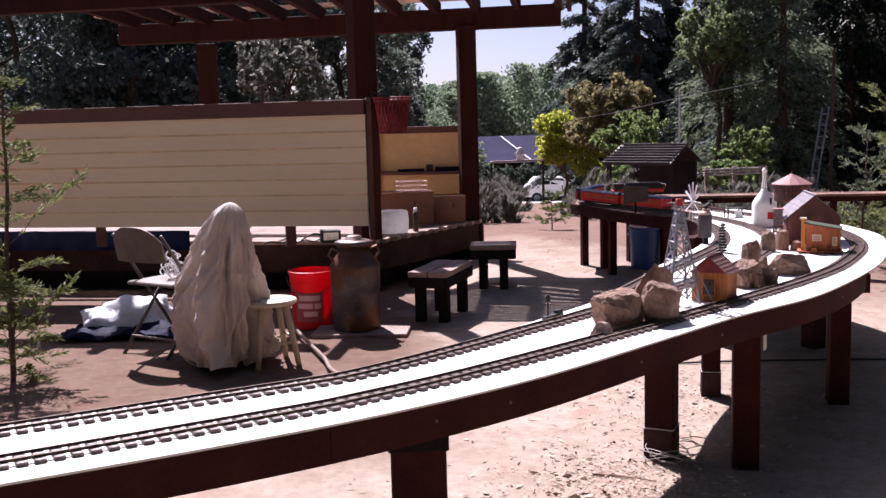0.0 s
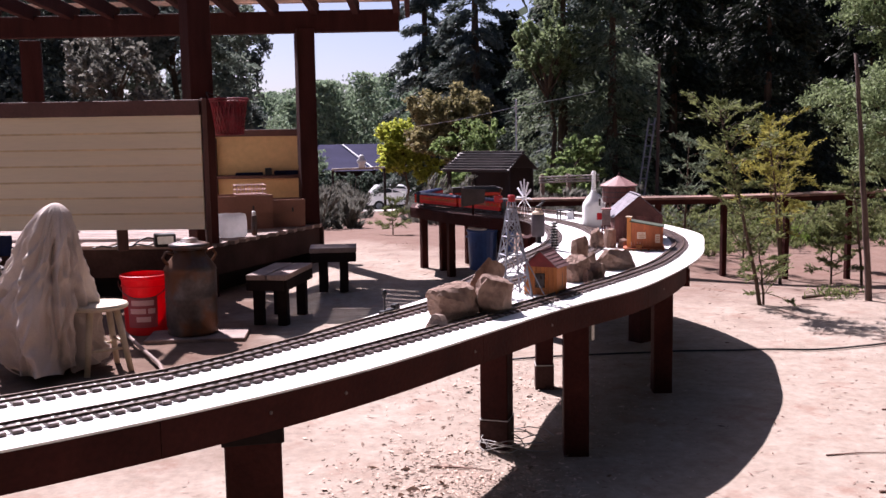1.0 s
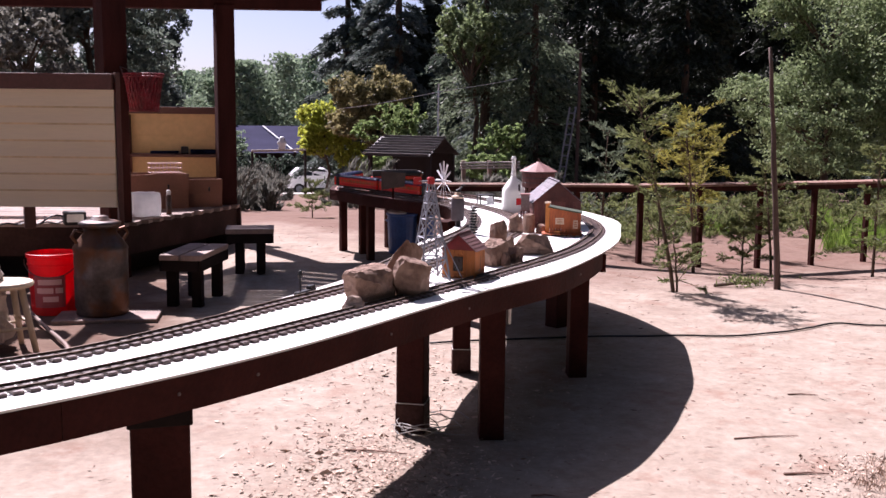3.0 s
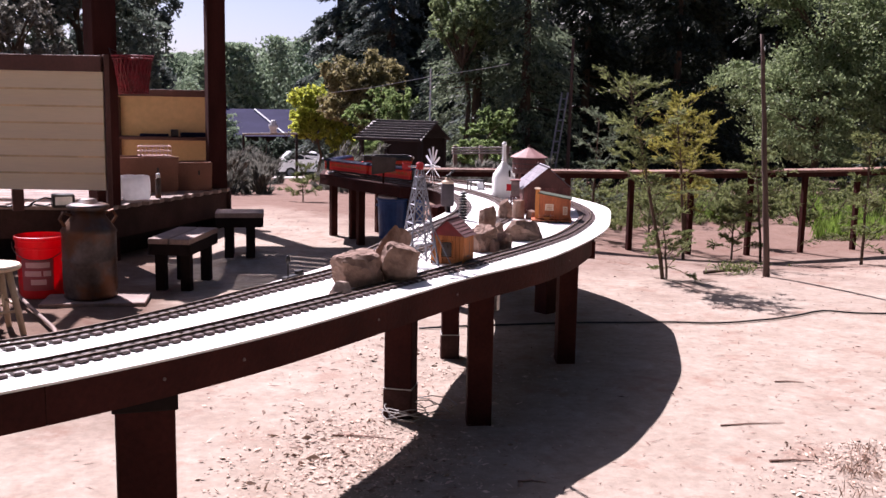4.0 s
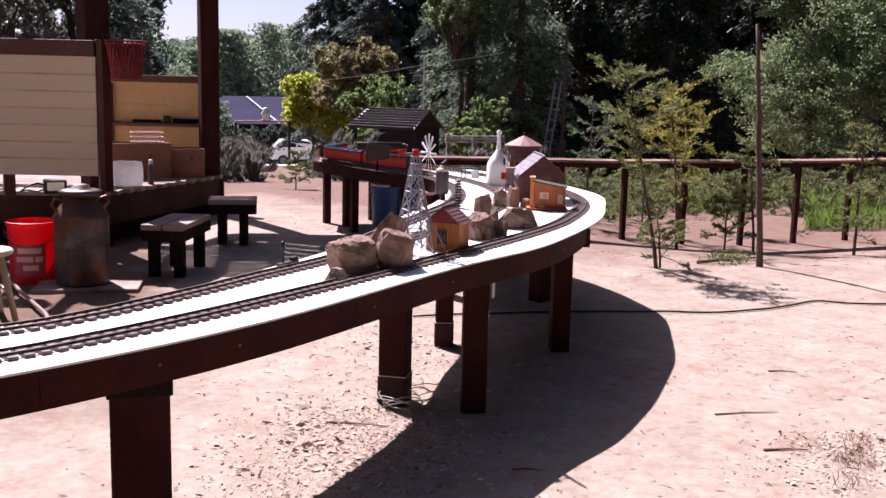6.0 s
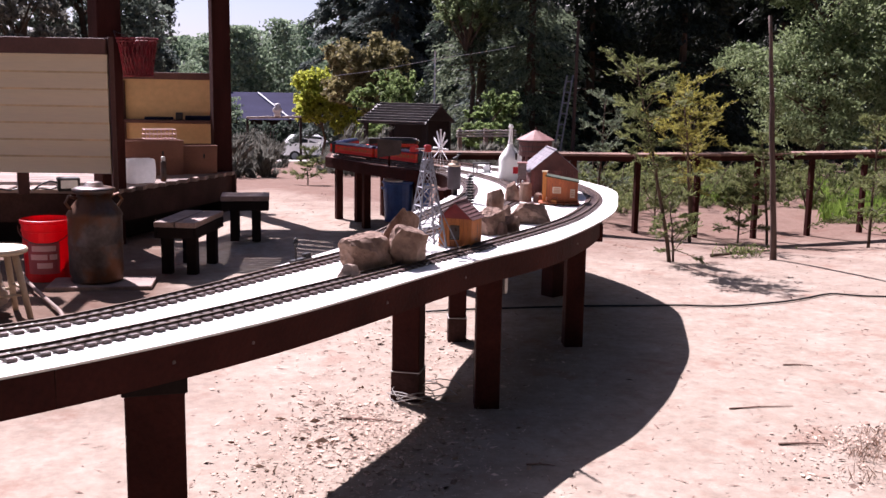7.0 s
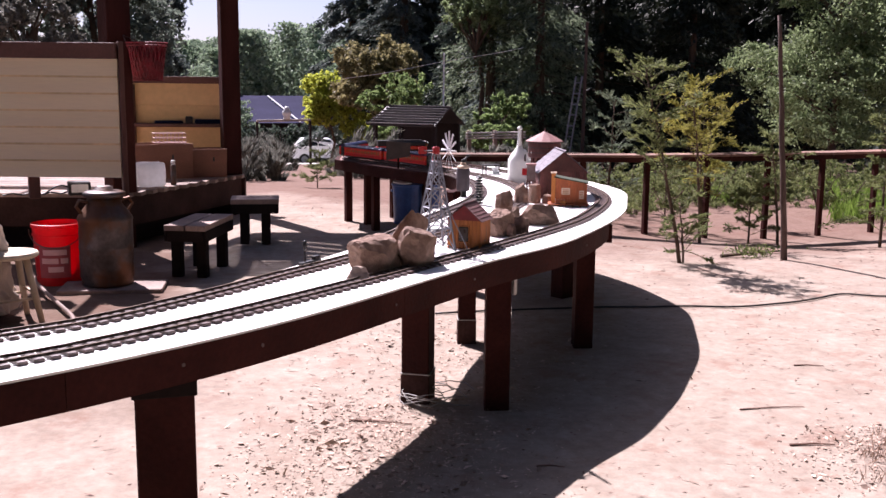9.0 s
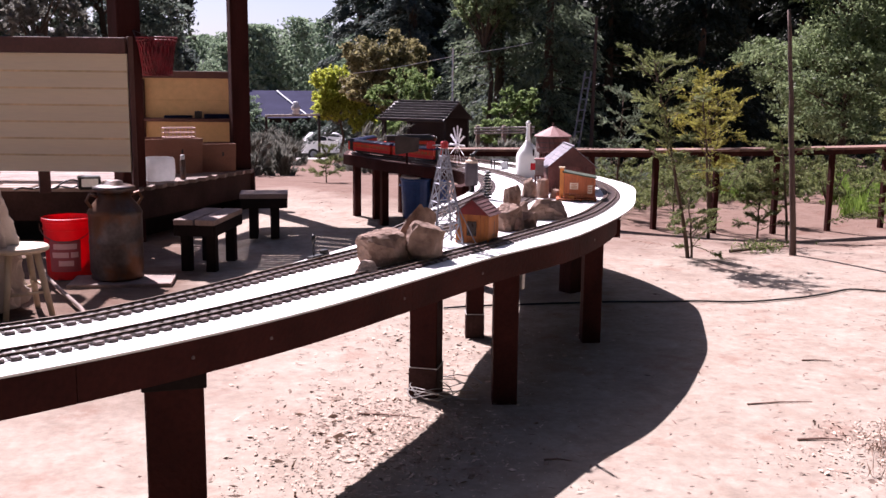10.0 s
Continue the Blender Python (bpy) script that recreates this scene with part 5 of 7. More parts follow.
def signal_tower():
    pale = mat("pale_mauve_boards", (0.20, 0.145, 0.14), 0.8, var=0.25, scale=20, fine=90, bump=0.2)
    e = thing("model_signal_tower", (1.972, 5.36, ZD), "narrow weathered model signal tower on dark legs", "model tower", rz=-20)
    for x in (-0.022, 0.022):
        for y in (-0.022, 0.022):
            box_part("leg", (x, y, 0.045), (0.009, 0.009, 0.09), TANKW, e, 0, 0.001)
    box_part("cabin_floor", (0, 0, 0.093), (0.056, 0.056, 0.006), TANKW, e, 0, 0.001)
    for i in range(4):
        box_part("cabin_board", (0, 0, 0.106 + 0.0215 * i), (0.048, 0.048, 0.0205), pale, e, 0, 0.001)
    box_part("roof", (0, 0, 0.188), (0.060, 0.060, 0.008), ROOFR, e, 0, 0.002)
    for z in (0.03, 0.065):
        box_part("brace", (0, -0.022, z), (0.05, 0.005, 0.006), TANKW, e, 0, 0.0008)


signal_tower()


def jug():
    e = thing("plastic_jug", (2.195, 6.20, ZD), "white milky plastic jug with tall neck and red label", "jug", rz=-8)
    bm = bmesh.new()
    n = 28
    prof = [(0.064, 0), (0.069, 0.006), (0.070, 0.05), (0.070, 0.135), (0.066, 0.155), (0.055, 0.178), (0.042, 0.198), (0.029, 0.215), (0.020, 0.228), (0.017, 0.240)]
    rings = []
    for r, z in prof:
        k = 4.0 if z < 0.16 else 2.6
        ring = []
        for i in range(n):
            a = 2 * math.pi * i / n
            c, s = math.cos(a), math.sin(a)
            q = (abs(c) ** k + abs(s) ** k) ** (-1 / k)
            ring.append(bm.verts.new((r * q * c, r * q * s, z)))
        rings.append(ring)
    for a, b in zip(rings, rings[1:]):
        for i in range(n):
            bm.faces.new((a[i], a[(i + 1) % n], b[(i + 1) % n], b[i]))
    bm.faces.new(rings[0][::-1])
    bm.faces.new(rings[-1])
    part("body", bm, MILKY, e, smooth=True)
    bm = bmesh.new()
    bm_lathe(bm, [(0.0185, 0.238), (0.016, 0.246), (0.012, 0.30), (0.0125, 0.362), (0.010, 0.368)], n=16)
    part("neck", bm, MILKY, e, smooth=True)
    for z in (0.242, 0.345):
        bm = bmesh.new()
        bm_lathe(bm, [(0.0145, z), (0.017, z + 0.003), (0.017, z + 0.012), (0.0145, z + 0.015)], n=16)
        part("collar", bm, MILKY, e, smooth=True)
    bm = bmesh.new()
    pts = [Vector((0.022, -0.036, 0.215)), Vector((0.050, -0.054, 0.185)), Vector((0.060, -0.064, 0.145)), Vector((0.056, -0.067, 0.11))]
    for a, b in zip(pts, pts[1:]):
        bm_tube(bm, a, b, 0.008, n=8)
    part("handle", bm, MILKY, e, smooth=True)
    box_part("label", (0.030, -0.0715, 0.075), (0.046, 0.003, 0.044), RED, e, 0, 0.001, "red printed label")
    # a dark box stands for the shade in the grip's hollow
    box_part("grip_hollow", (0.026, -0.0655, 0.165), (0.012, 0.008, 0.046), DARKW, e, -14, 0.003, "dark box for the shaded hollow behind the grip")


jug()


def canister():
    e = thing("canister", (1.595, 5.45, ZD), "dark grey upright canister with pale top and black valve", "canister")
    bm = bmesh.new()
    bm_lathe(bm, [(0.012, 0), (0.014, 0.03), (0.034, 0.034), (0.038, 0.045), (0.038, 0.155), (0.035, 0.163)], n=20)
    part("body", bm, INSUL, e, smooth=True)
    bm = bmesh.new()
    bm_lathe(bm, [(0.036, 0.162), (0.037, 0.168), (0.033, 0.175), (0.018, 0.182), (0.016, 0.195)], n=20)
    part("top", bm, PALEW, e, "cream-coloured top")
    bm = bmesh.new()
    bm_box(bm, (0.004, 0, 0.204), (0.03, 0.016, 0.016), 20, 0.003)
    bm_tube(bm, (0.0, 0, 0.205), (0.03, 0, 0.232), 0.006, n=7)
    bm_box(bm, (0.03, 0, 0.235), (0.022, 0.014, 0.010), 0, 0.002)
    part("valve", bm, BLACK, e)
    bm = bmesh.new()
    bm_box(bm, (0, -0.02, 0.02), (0.024, 0.02, 0.04), 0, 0.002)
    part("tap", bm, BLACK, e)


canister()


def ribbed_stack():
    e = thing("insulator", (1.57, 5.06, ZD), "black and white ribbed stack of discs on the deck", "insulator")
    bm = bmesh.new()
    bm_tube(bm, (0, 0, 0), (0, 0, 0.155), 0.009, n=10)
    part("core", bm, MILKY, e)
    for k in range(10):
        bm = bmesh.new()
        r = 0.026 - 0.0007 * k
        z = 0.006 + k * 0.0148
        bm_lathe(bm, [(r * 0.7, z), (r, z + 0.002), (r, z + 0.006), (r * 0.6, z + 0.009)], n=16)
        part("disc", bm, BLACK, e, smooth=True)


ribbed_stack()


def switch_stand():
    x, y = 0.455, 3.48
    e = thing("switch_stand", (x, y, ZD), "small black track switch stand with lever and target", "switch stand", rz=48)
    box_part("base", (0.01, 0, 0.006), (0.11, 0.022, 0.012), BLACK, e, 0, 0.001)
    box_part("motor", (0.045, 0, 0.018), (0.03, 0.02, 0.014), BLACK, e, 0, 0.002)
    bm = bmesh.new()
    bm_tube(bm, (-0.02, 0, 0.012), (-0.02, 0, 0.075), 0.003, n=7)
    part("mast", bm, BLACK, e)
    bm = bmesh.new()
    bm_lathe(bm, [(0.003, 0.055), (0.008, 0.062), (0.009, 0.072), (0.006, 0.084), (0.002, 0.088)], centre=(-0.02, 0, 0), n=10)
    part("target", bm, BLACK, e, smooth=True)


switch_stand()


def board_and_frame():
    e = thing("backboard", (1.655, 7.42, ZT), "dark grey-brown board on a stake at the table edge", "board", rz=-12)
    bm = bmesh.new()
    pts = [(-0.090, 0.068), (0.088, 0.098), (0.096, 0.200), (-0.090, 0.212)]
    a = [bm.verts.new((x, -0.008, z)) for x, z in pts]
    b = [bm.verts.new((x, 0.008, z)) for x, z in pts]
    bm.faces.new(a)
    bm.faces.new(b[::-1])
    for i in range(4):
        bm.faces.new((a[i], a[(i + 1) % 4], b[(i + 1) % 4], b[i]))
    part("panel", bm, mat("board_grey", (0.10, 0.075, 0.065), 0.8, var=0.3, scale=7, fine=60, bump=0.3), e)
    box_part("stake", (0.0, 0.016, 0.08), (0.014, 0.014, 0.164), BROWN, e)
    e = thing("small_stand", (2.205, 6.83, ZD), "low dark metal stand with a white panel on the deck", "stand", rz=5)
    for x in (-0.05, 0.05):
        for y in (-0.03, 0.03):
            box_part("leg", (x, y, 0.03), (0.008, 0.008, 0.06), BLACK, e, 0, 0.001)
    box_part("top", (0, 0, 0.064), (0.12, 0.08, 0.008), BLACK, e, 0, 0.001)
    bm = bmesh.new()
    bm_box(bm, (0.02, -0.04, 0.028), (0.05, 0.003, 0.05), 0, 0, Matrix.Rotation(radians(-12), 4, "Y"))
    part("panel", bm, BAGW, e)


board_and_frame()


def bin_(at):
    e = thing("plastic_bin", (*at, gz(*at)), "blue plastic barrel bin with pale lid under the railway table", "bin")
    bm = bmesh.new()
    bm_lathe(bm, [(0.115, 0), (0.12, 0.01), (0.135, 0.34), (0.145, 0.345), (0.145, 0.36), (0.13, 0.362), (0.12, 0.03)], n=24)
    part("shell", bm, BLUE, e)
    bm = bmesh.new()
    bm_lathe(bm, [(0.10, 0.362), (0.146, 0.364), (0.148, 0.376), (0.08, 0.39)], n=24, centre=(-0.05, 0, 0), sx=0.55)
    part("lid", bm, BAGW, e, "pale folded lid")
    for s in (-1, 1):
        box_part("handle", (s * 0.143, 0, 0.30), (0.012, 0.05, 0.02), BLUE, e)


bin_((1.96, 8.4))
bin_((2.16, 8.6))

# ---- train on the rear table ----
CARRED = mat("car_red", (0.78, 0.025, 0.02), 0.35, var=0.1, scale=10, fine=60, bump=0.02)
CARORG = mat("car_orange", (0.80, 0.065, 0.02), 0.35, var=0.1, scale=10, fine=60, bump=0.02)
CARBLK = mat("car_roof_blue", (0.012, 0.02, 0.075), 0.35, var=0.25, scale=10, fine=60, bump=0.05)
CARWIN = mat("car_window", (0.42, 0.20, 0.06), 0.3, var=0.2, scale=20, fine=60, bump=0)


def car_body(e, L, w=0.098, h=0.105, z=0.032):
    box_part("lower_body", (0, 0, z + 0.016), (L, w, 0.032), CARRED, e, 0, 0.004, "red lower side")
    box_part("window_band", (0, 0, z + 0.052), (L - 0.001, w - 0.002, 0.040), CARORG, e, 0, 0.002, "orange window band")
    box_part("letter_board", (0, 0, z + 0.078), (L, w, 0.012), CARRED, e, 0, 0.002, "red letter board")
    bm = bmesh.new()
    n = 8
    a, b = [], []
    for i in range(n + 1):
        t = math.pi * i / n
        p = (0, -w / 2 * math.cos(t) * 1.0, z + 0.084 + 0.026 * math.sin(t))
        a.append(bm.verts.new((-L / 2 + 0.002, p[1], p[2])))
        b.append(bm.verts.new((L / 2 - 0.002, p[1], p[2])))
    for i in range(n):
        bm.faces.new((a[i], a[i + 1], b[i + 1], b[i]))
    bm.faces.new(a[::-1])
    bm.faces.new(b)
    bm.faces.new((a[0], b[0], b[-1], a[-1]))
    part("roof", bm, CARBLK, e, "dark blue ribbed roof")
    box_part("underframe", (0, 0, z - 0.006), (L * 0.9, w * 0.6, 0.016), BLACK, e, 0, 0.002)


def truck(e, x):
    t = box_part("truck", (x, 0, 0.022), (0.10, 0.07, 0.012), BLACK, e, 0, 0.002)
    for dx in (-0.032, 0.032):
        for s in (-1, 1):
            bm = bmesh.new()
            bm_tube(bm, (x + dx, s * 0.021, 0.020), (x + dx, s * 0.027, 0.020), 0.0165, n=14)
            part("wheel", bm, STEEL, t)


def coach():
    e = thing("passenger_car", (0, 0, 0), "red and orange streamlined model passenger car with blue roof", "train car", "cars of the model train")
    L = 0.70
    car_body(e, L)
    for s in (-1, 1):
        for k in range(11):
            x = -0.29 + k * 0.058
            wn = box_part("window", (x, s * 0.0485, 0.084), (0.034 if k % 10 else 0.02, 0.003, 0.02), CARWIN, e, 0, 0.0005, "yellowed window")
            box_part("mullion", (x, s * 0.0502, 0.084), (0.003, 0.002, 0.02), CARORG, wn, 0, 0.0003)
        box_part("door", (s * (L / 2 - 0.03), -0.049, 0.072), (0.028, 0.003, 0.06), CARRED, e, 0, 0.0005)
    for k in range(18):
        box_part("roof_rib", (-L / 2 + 0.03 + k * 0.0376, 0, 0.1385), (0.003, 0.06, 0.006), CARBLK, e, 0, 0.0005)
    for s in (-1, 1):
        truck(e, s * 0.25)
        box_part("diaphragm", (s * (L / 2 + 0.006), 0, 0.075), (0.014, 0.05, 0.085), BLACK, e, 0, 0.002)
    return e


def loco():
    e = thing("locomotive", (0, 0, 0), "black, orange and red streamlined model steam locomotive", "locomotive", "cars of the model train")
    box_part("skirt", (0, 0, 0.058), (0.56, 0.096, 0.03), CARORG, e, 0, 0.003, "orange side skirt")
    bm = bmesh.new()
    bm_tube(bm, (-0.16, 0, 0.098), (0.27, 0, 0.098), 0.043, 0.040, n=18)
    part("boiler", bm, BLACK, e, smooth=False)
    bm = bmesh.new()
    bm_lathe(bm, [(0.04, 0.0), (0.036, 0.02), (0.022, 0.035), (0.004, 0.04)], n=18)
    bmesh.ops.transform(bm, matrix=Matrix.Translation((0.27, 0, 0.098)) @ Matrix.Rotation(radians(90), 4, "Y"), verts=bm.verts[:])
    part("nose", bm, STEEL, e, smooth=True)
    box_part("cab", (-0.215, 0, 0.10), (0.11, 0.096, 0.085), BLACK, e, 0, 0.004)
    box_part("running_board", (0, 0, 0.077), (0.5, 0.1, 0.006), CARRED, e, 0, 0.001)
    box_part("skyline_casing", (0.05, 0, 0.141), (0.38, 0.034, 0.014), BLACK, e, 0, 0.003)
    for x in (-0.12, -0.04, 0.04, 0.12):
        for s in (-1, 1):
            bm = bmesh.new()
            bm_tube(bm, (x, s * 0.021, 0.032), (x, s * 0.028, 0.032), 0.030, n=18)
            part("driver_wheel", bm, STEEL, e)
    truck(e, 0.21)
    truck(e, -0.21)
    bm = bmesh.new()
    bm_lathe(bm, [(0.011, 0), (0.013, 0.008)], n=12)
    bmesh.ops.transform(bm, matrix=Matrix.Translation((0.305, 0, 0.11)) @ Matrix.Rotation(radians(90), 4, "Y"), verts=bm.verts[:])
    part("headlight", bm, MILKY, e)
    return e


def place_train():
    path = spline([(1.98, 6.95), (1.80, 7.4), (1.65, 7.8), (1.50, 8.15), (1.44, 8.45), (1.55, 8.75), (1.85, 8.90), (2.6, 8.88), (3.3, 8.74), (4.2, 8.55)], 0.01)
    z = ZT + 0.0205 - 0.003
    build_track([(p.x, p.y) for p, d in path[::20]], "model railway track on the rear table and trestle", ZT + 0.001)

    def put(ob, s, half):
        a, b = path[max(0, int((s - half) / 0.01))][0], path[min(len(path) - 1, int((s + half) / 0.01))][0]
        m = (a + b) / 2
        d = b - a
        ob.matrix_world = pose(m.x, m.y, z, 0, 0, math.degrees(math.atan2(d.y, d.x))) @ Matrix.Scale(0.82, 4)
    c = coach()
    cars = [c] + [copy_thing(c, Matrix()) for _ in range(2)]
    s = 0.62
    for k in cars:
        put(k, s, 0.2)
        s += 0.605
    l = loco()
    put(l, s + 0.0, 0.2)


place_train()

# ---- vegetation ----
BARK = mat("bark", (0.10, 0.065, 0.045), 0.9, var=0.35, scale=7, fine=40, bump=0.6, stretch=(3, 3, 0.5))
POLEW = mat("pole_wood", (0.10, 0.065, 0.055), 0.85, var=0.3, scale=6, fine=40, bump=0.4, stretch=(3, 3, 0.4))
L_DARK = leaf_mat("needles_dark", (0.045, 0.064, 0.054), (0.10, 0.135, 0.098), 0.35)
L_DARK2 = leaf_mat("needles_blue", (0.06, 0.083, 0.083), (0.14, 0.175, 0.155), 0.4)
L_MID = leaf_mat("leaves_green", (0.13, 0.2, 0.075), (0.29, 0.39, 0.15), 0.5)
L_LIME = leaf_mat("leaves_lime", (0.30, 0.37, 0.04), (0.58, 0.62, 0.11), 0.6)
L_RED = leaf_mat("leaves_bronze", (0.115, 0.12, 0.062), (0.31, 0.275, 0.135), 0.45)
L_PALE = leaf_mat("leaves_pale", (0.115, 0.165, 0.075), (0.265, 0.335, 0.165), 0.45)
L_BACK = leaf_mat("leaves_back", (0.08, 0.112, 0.096), (0.2, 0.245, 0.195), 0.45)
L_GREY = leaf_mat("leaves_grey", (0.1, 0.105, 0.09), (0.24, 0.24, 0.205), 0.4)
L_YEL = leaf_mat("needles_yellow", (0.15, 0.16, 0.035), (0.36, 0.34, 0.08), 0.5)
L_SAP = leaf_mat("needles_green", (0.085, 0.115, 0.045), (0.21, 0.24, 0.095), 0.5)
# paled so that the haze of distance lies in the leaf colour
L_FAR = leaf_mat("leaves_far_haze", (0.15, 0.205, 0.14), (0.28, 0.37, 0.24), 0.45)
L_GRASS = leaf_mat("grass_blades", (0.095, 0.17, 0.03), (0.21, 0.32, 0.06), 0.5)
L_SPRAY = leaf_mat("sprays_green", (0.08, 0.112, 0.076), (0.2, 0.25, 0.16), 0.45)
# near-black copy of the dark needles, with the conifers' shaded side in its colour
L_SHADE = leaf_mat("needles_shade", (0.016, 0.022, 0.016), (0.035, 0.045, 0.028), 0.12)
RNG = np.random.default_rng(5)


def leaf_quads(pos, length, width, dirs=None, droop=0.0, spread=1.0, flat=None):
    """Leaf blades (two triangles each, slightly folded) at pos, along dirs."""
    n = len(pos)
    d = RNG.normal(size=(n, 3))
    if dirs is not None:
        d = dirs + spread * 0.5 * d
    d[:, 2] -= droop
    d /= np.linalg.norm(d, axis=1)[:, None]
    s = np.cross(d, RNG.normal(size=(n, 3)) if flat is None else np.array([0, 0, 1.0]) + flat * RNG.normal(size=(n, 3)))
    s /= np.linalg.norm(s, axis=1)[:, None] + 1e-9
    l = length * RNG.uniform(0.6, 1.4, (n, 1))
    w = width * RNG.uniform(0.6, 1.4, (n, 1))
    v = np.stack([pos - d * l / 2, pos + s * w / 2, pos + d * l / 2, pos - s * w / 2], 1).reshape(-1, 3)
    f = np.arange(4 * n).reshape(-1, 4)
    return v, f


def fast_mesh(name, v, f, material, parent=None):
    me = bpy.data.meshes.new(name)
    me.vertices.add(len(v))
    me.vertices.foreach_set("co", np.asarray(v, dtype=np.float32).ravel())
    me.loops.add(f.size)
    me.loops.foreach_set("vertex_index", np.asarray(f, dtype=np.int32).ravel())
    me.polygons.add(len(f))
    me.polygons.foreach_set("loop_start", np.arange(0, f.size, f.shape[1], dtype=np.int32))
    me.update(calc_edges=True)
    me.validate()
    me.materials.append(material)
    ob = new(name, me)
    if parent:
        ob.parent = parent
    return ob


def blob_points(blobs, n, shell=0.6):
    """Points in clumps round the shells of the blobs (x, y, z, rx, rz)."""
    out = []
    w = np.array([b[3] ** 2 for b in blobs])
    for b, k in zip(blobs, (n * w / w.sum()).astype(int)):
        m = max(6, k // 40)
        c = RNG.normal(size=(m, 3))
        c /= np.linalg.norm(c, axis=1)[:, None]
        c *= RNG.uniform(shell, 1.0, (m, 1))
        p = np.repeat(c, 40, 0)[:max(k, 1)] + RNG.normal(size=(min(k, m * 40) if k else 1, 3)) * 0.11
        out.append(p * np.array([b[3], b[3], b[4]]) + np.array(b[:3]))
    return np.concatenate(out)


def broad_tree(x, y, h, r, leaf, label, n=5000, size=0.2, base=None, blobs=None, name="tree", group="trees round the yard", seed=0, low=0.25, nb=10, lump=1.0):
    z0 = gz(x, min(y, 90)) if base is None else base
    rnd = random.Random(seed + int(x * 10) + int(y * 7))
    e = thing(name, (x, y, z0), label, "tree", group)
    bm = bmesh.new()
    st = [Vector((0, 0, -0.1))]
    for k in range(5):
        st.append(st[-1] + Vector((rnd.uniform(-0.03, 0.03) * h, rnd.uniform(-0.03, 0.03) * h, h * 0.14)))
    bm_path(bm, st, [h * 0.02 * 0.8 ** k for k in range(6)], 9)
    part("trunk", bm, BARK, e)
    bm = bmesh.new()
    bl = []
    for k in range(nb):
        a = k * 2.4 + rnd.uniform(-0.4, 0.4)
        zz = h * rnd.uniform(low + 0.08, 0.85)
        rr = r * rnd.uniform(0.35, 0.75) * (1.05 - 0.5 * abs(zz / h - 0.5))
        c = Vector((rr * math.cos(a), rr * math.sin(a), zz))
        bm_tube(bm, (0, 0, zz * 0.75), c, h * 0.006, h * 0.002, n=5)
        bl.append((c.x, c.y, c.z, r * rnd.uniform(0.35, 0.55) * lump, h * rnd.uniform(0.08, 0.2) * lump))
    bl.append((r * rnd.uniform(-0.3, 0.3), 0, h * 0.86, r * 0.4 * lump, h * 0.14))
    tagged(part("limb", bm, BARK, e), kind="stuff")
    pts = blob_points(blobs or bl, n)
    v, f = leaf_quads(pts, size, size * 0.55, droop=0.2)
    fast_mesh("crown", v, f, leaf, e)
    return e


def conifer(x, y, h, r, leaf, label, n=7000, size=0.5, seed=0, skirt=0.06, group="tall conifers"):
    z0 = gz(x, min(y, 90))
    e = thing("conifer", (x, y, z0), label, "tree", group)
    bm = bmesh.new()
    bm_tube(bm, (0, 0, -0.2), (0, 0, h * 0.95), h * 0.018 + 0.05, 0.03, n=8)
    part("trunk", bm, BARK, e)
    rng = np.random.default_rng(seed + 11)
    nb = 150
    hz = skirt + (1 - skirt) * rng.uniform(0, 1, nb) ** 1.15
    az = rng.uniform(0, 2 * np.pi, nb)
    R = r * (1 - hz) ** 0.7 * rng.uniform(0.6, 1.15, nb) + 0.15
    k = rng.integers(0, nb, n)
    t = rng.uniform(0.05, 1, n) ** 0.6
    d = np.stack([np.cos(az[k]), np.sin(az[k]), np.full(n, -0.25)], 1)
    pos = d * (R[k] * t)[:, None]
    pos[:, 2] = hz[k] * h + 0.12 * R[k] * t - 0.42 * R[k] * t * t
    pos += rng.normal(size=(n, 3)) * np.array([0.2, 0.2, 0.14]) * (0.3 + 0.1 * r)
    v, f = leaf_quads(pos, size, size * 0.32, dirs=d, droop=0.35, spread=0.9)
    fast_mesh("crown", v, f, leaf, e)
    bm = bmesh.new()
    for i in range(0, nb, 4):
        c = Vector((math.cos(az[i]) * R[i] * 0.8, math.sin(az[i]) * R[i] * 0.8, hz[i] * h - 0.1 * R[i]))
        bm_tube(bm, (0, 0, hz[i] * h), c, 0.03, 0.01, n=4)
    tagged(part("limb", bm, BARK, e), kind="stuff")
    return e


def bear(px):
    """Sideways slope of a direction across the yard."""
    return math.tan(math.atan((px - 784) / 1761) + radians(14.66))


# the wall of tall dark conifers
k = 0
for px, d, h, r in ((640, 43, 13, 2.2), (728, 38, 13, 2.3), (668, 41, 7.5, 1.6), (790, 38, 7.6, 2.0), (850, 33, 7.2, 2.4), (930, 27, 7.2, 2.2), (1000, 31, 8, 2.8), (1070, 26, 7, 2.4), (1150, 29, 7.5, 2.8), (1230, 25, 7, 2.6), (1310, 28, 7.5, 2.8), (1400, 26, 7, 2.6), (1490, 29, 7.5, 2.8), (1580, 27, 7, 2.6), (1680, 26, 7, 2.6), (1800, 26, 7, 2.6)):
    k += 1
    # the middle of the row takes the needles darkened to stand for shade
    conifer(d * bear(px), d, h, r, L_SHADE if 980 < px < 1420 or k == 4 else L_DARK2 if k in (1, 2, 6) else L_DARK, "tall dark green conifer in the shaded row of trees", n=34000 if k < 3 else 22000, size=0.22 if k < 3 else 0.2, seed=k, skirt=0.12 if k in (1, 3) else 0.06)
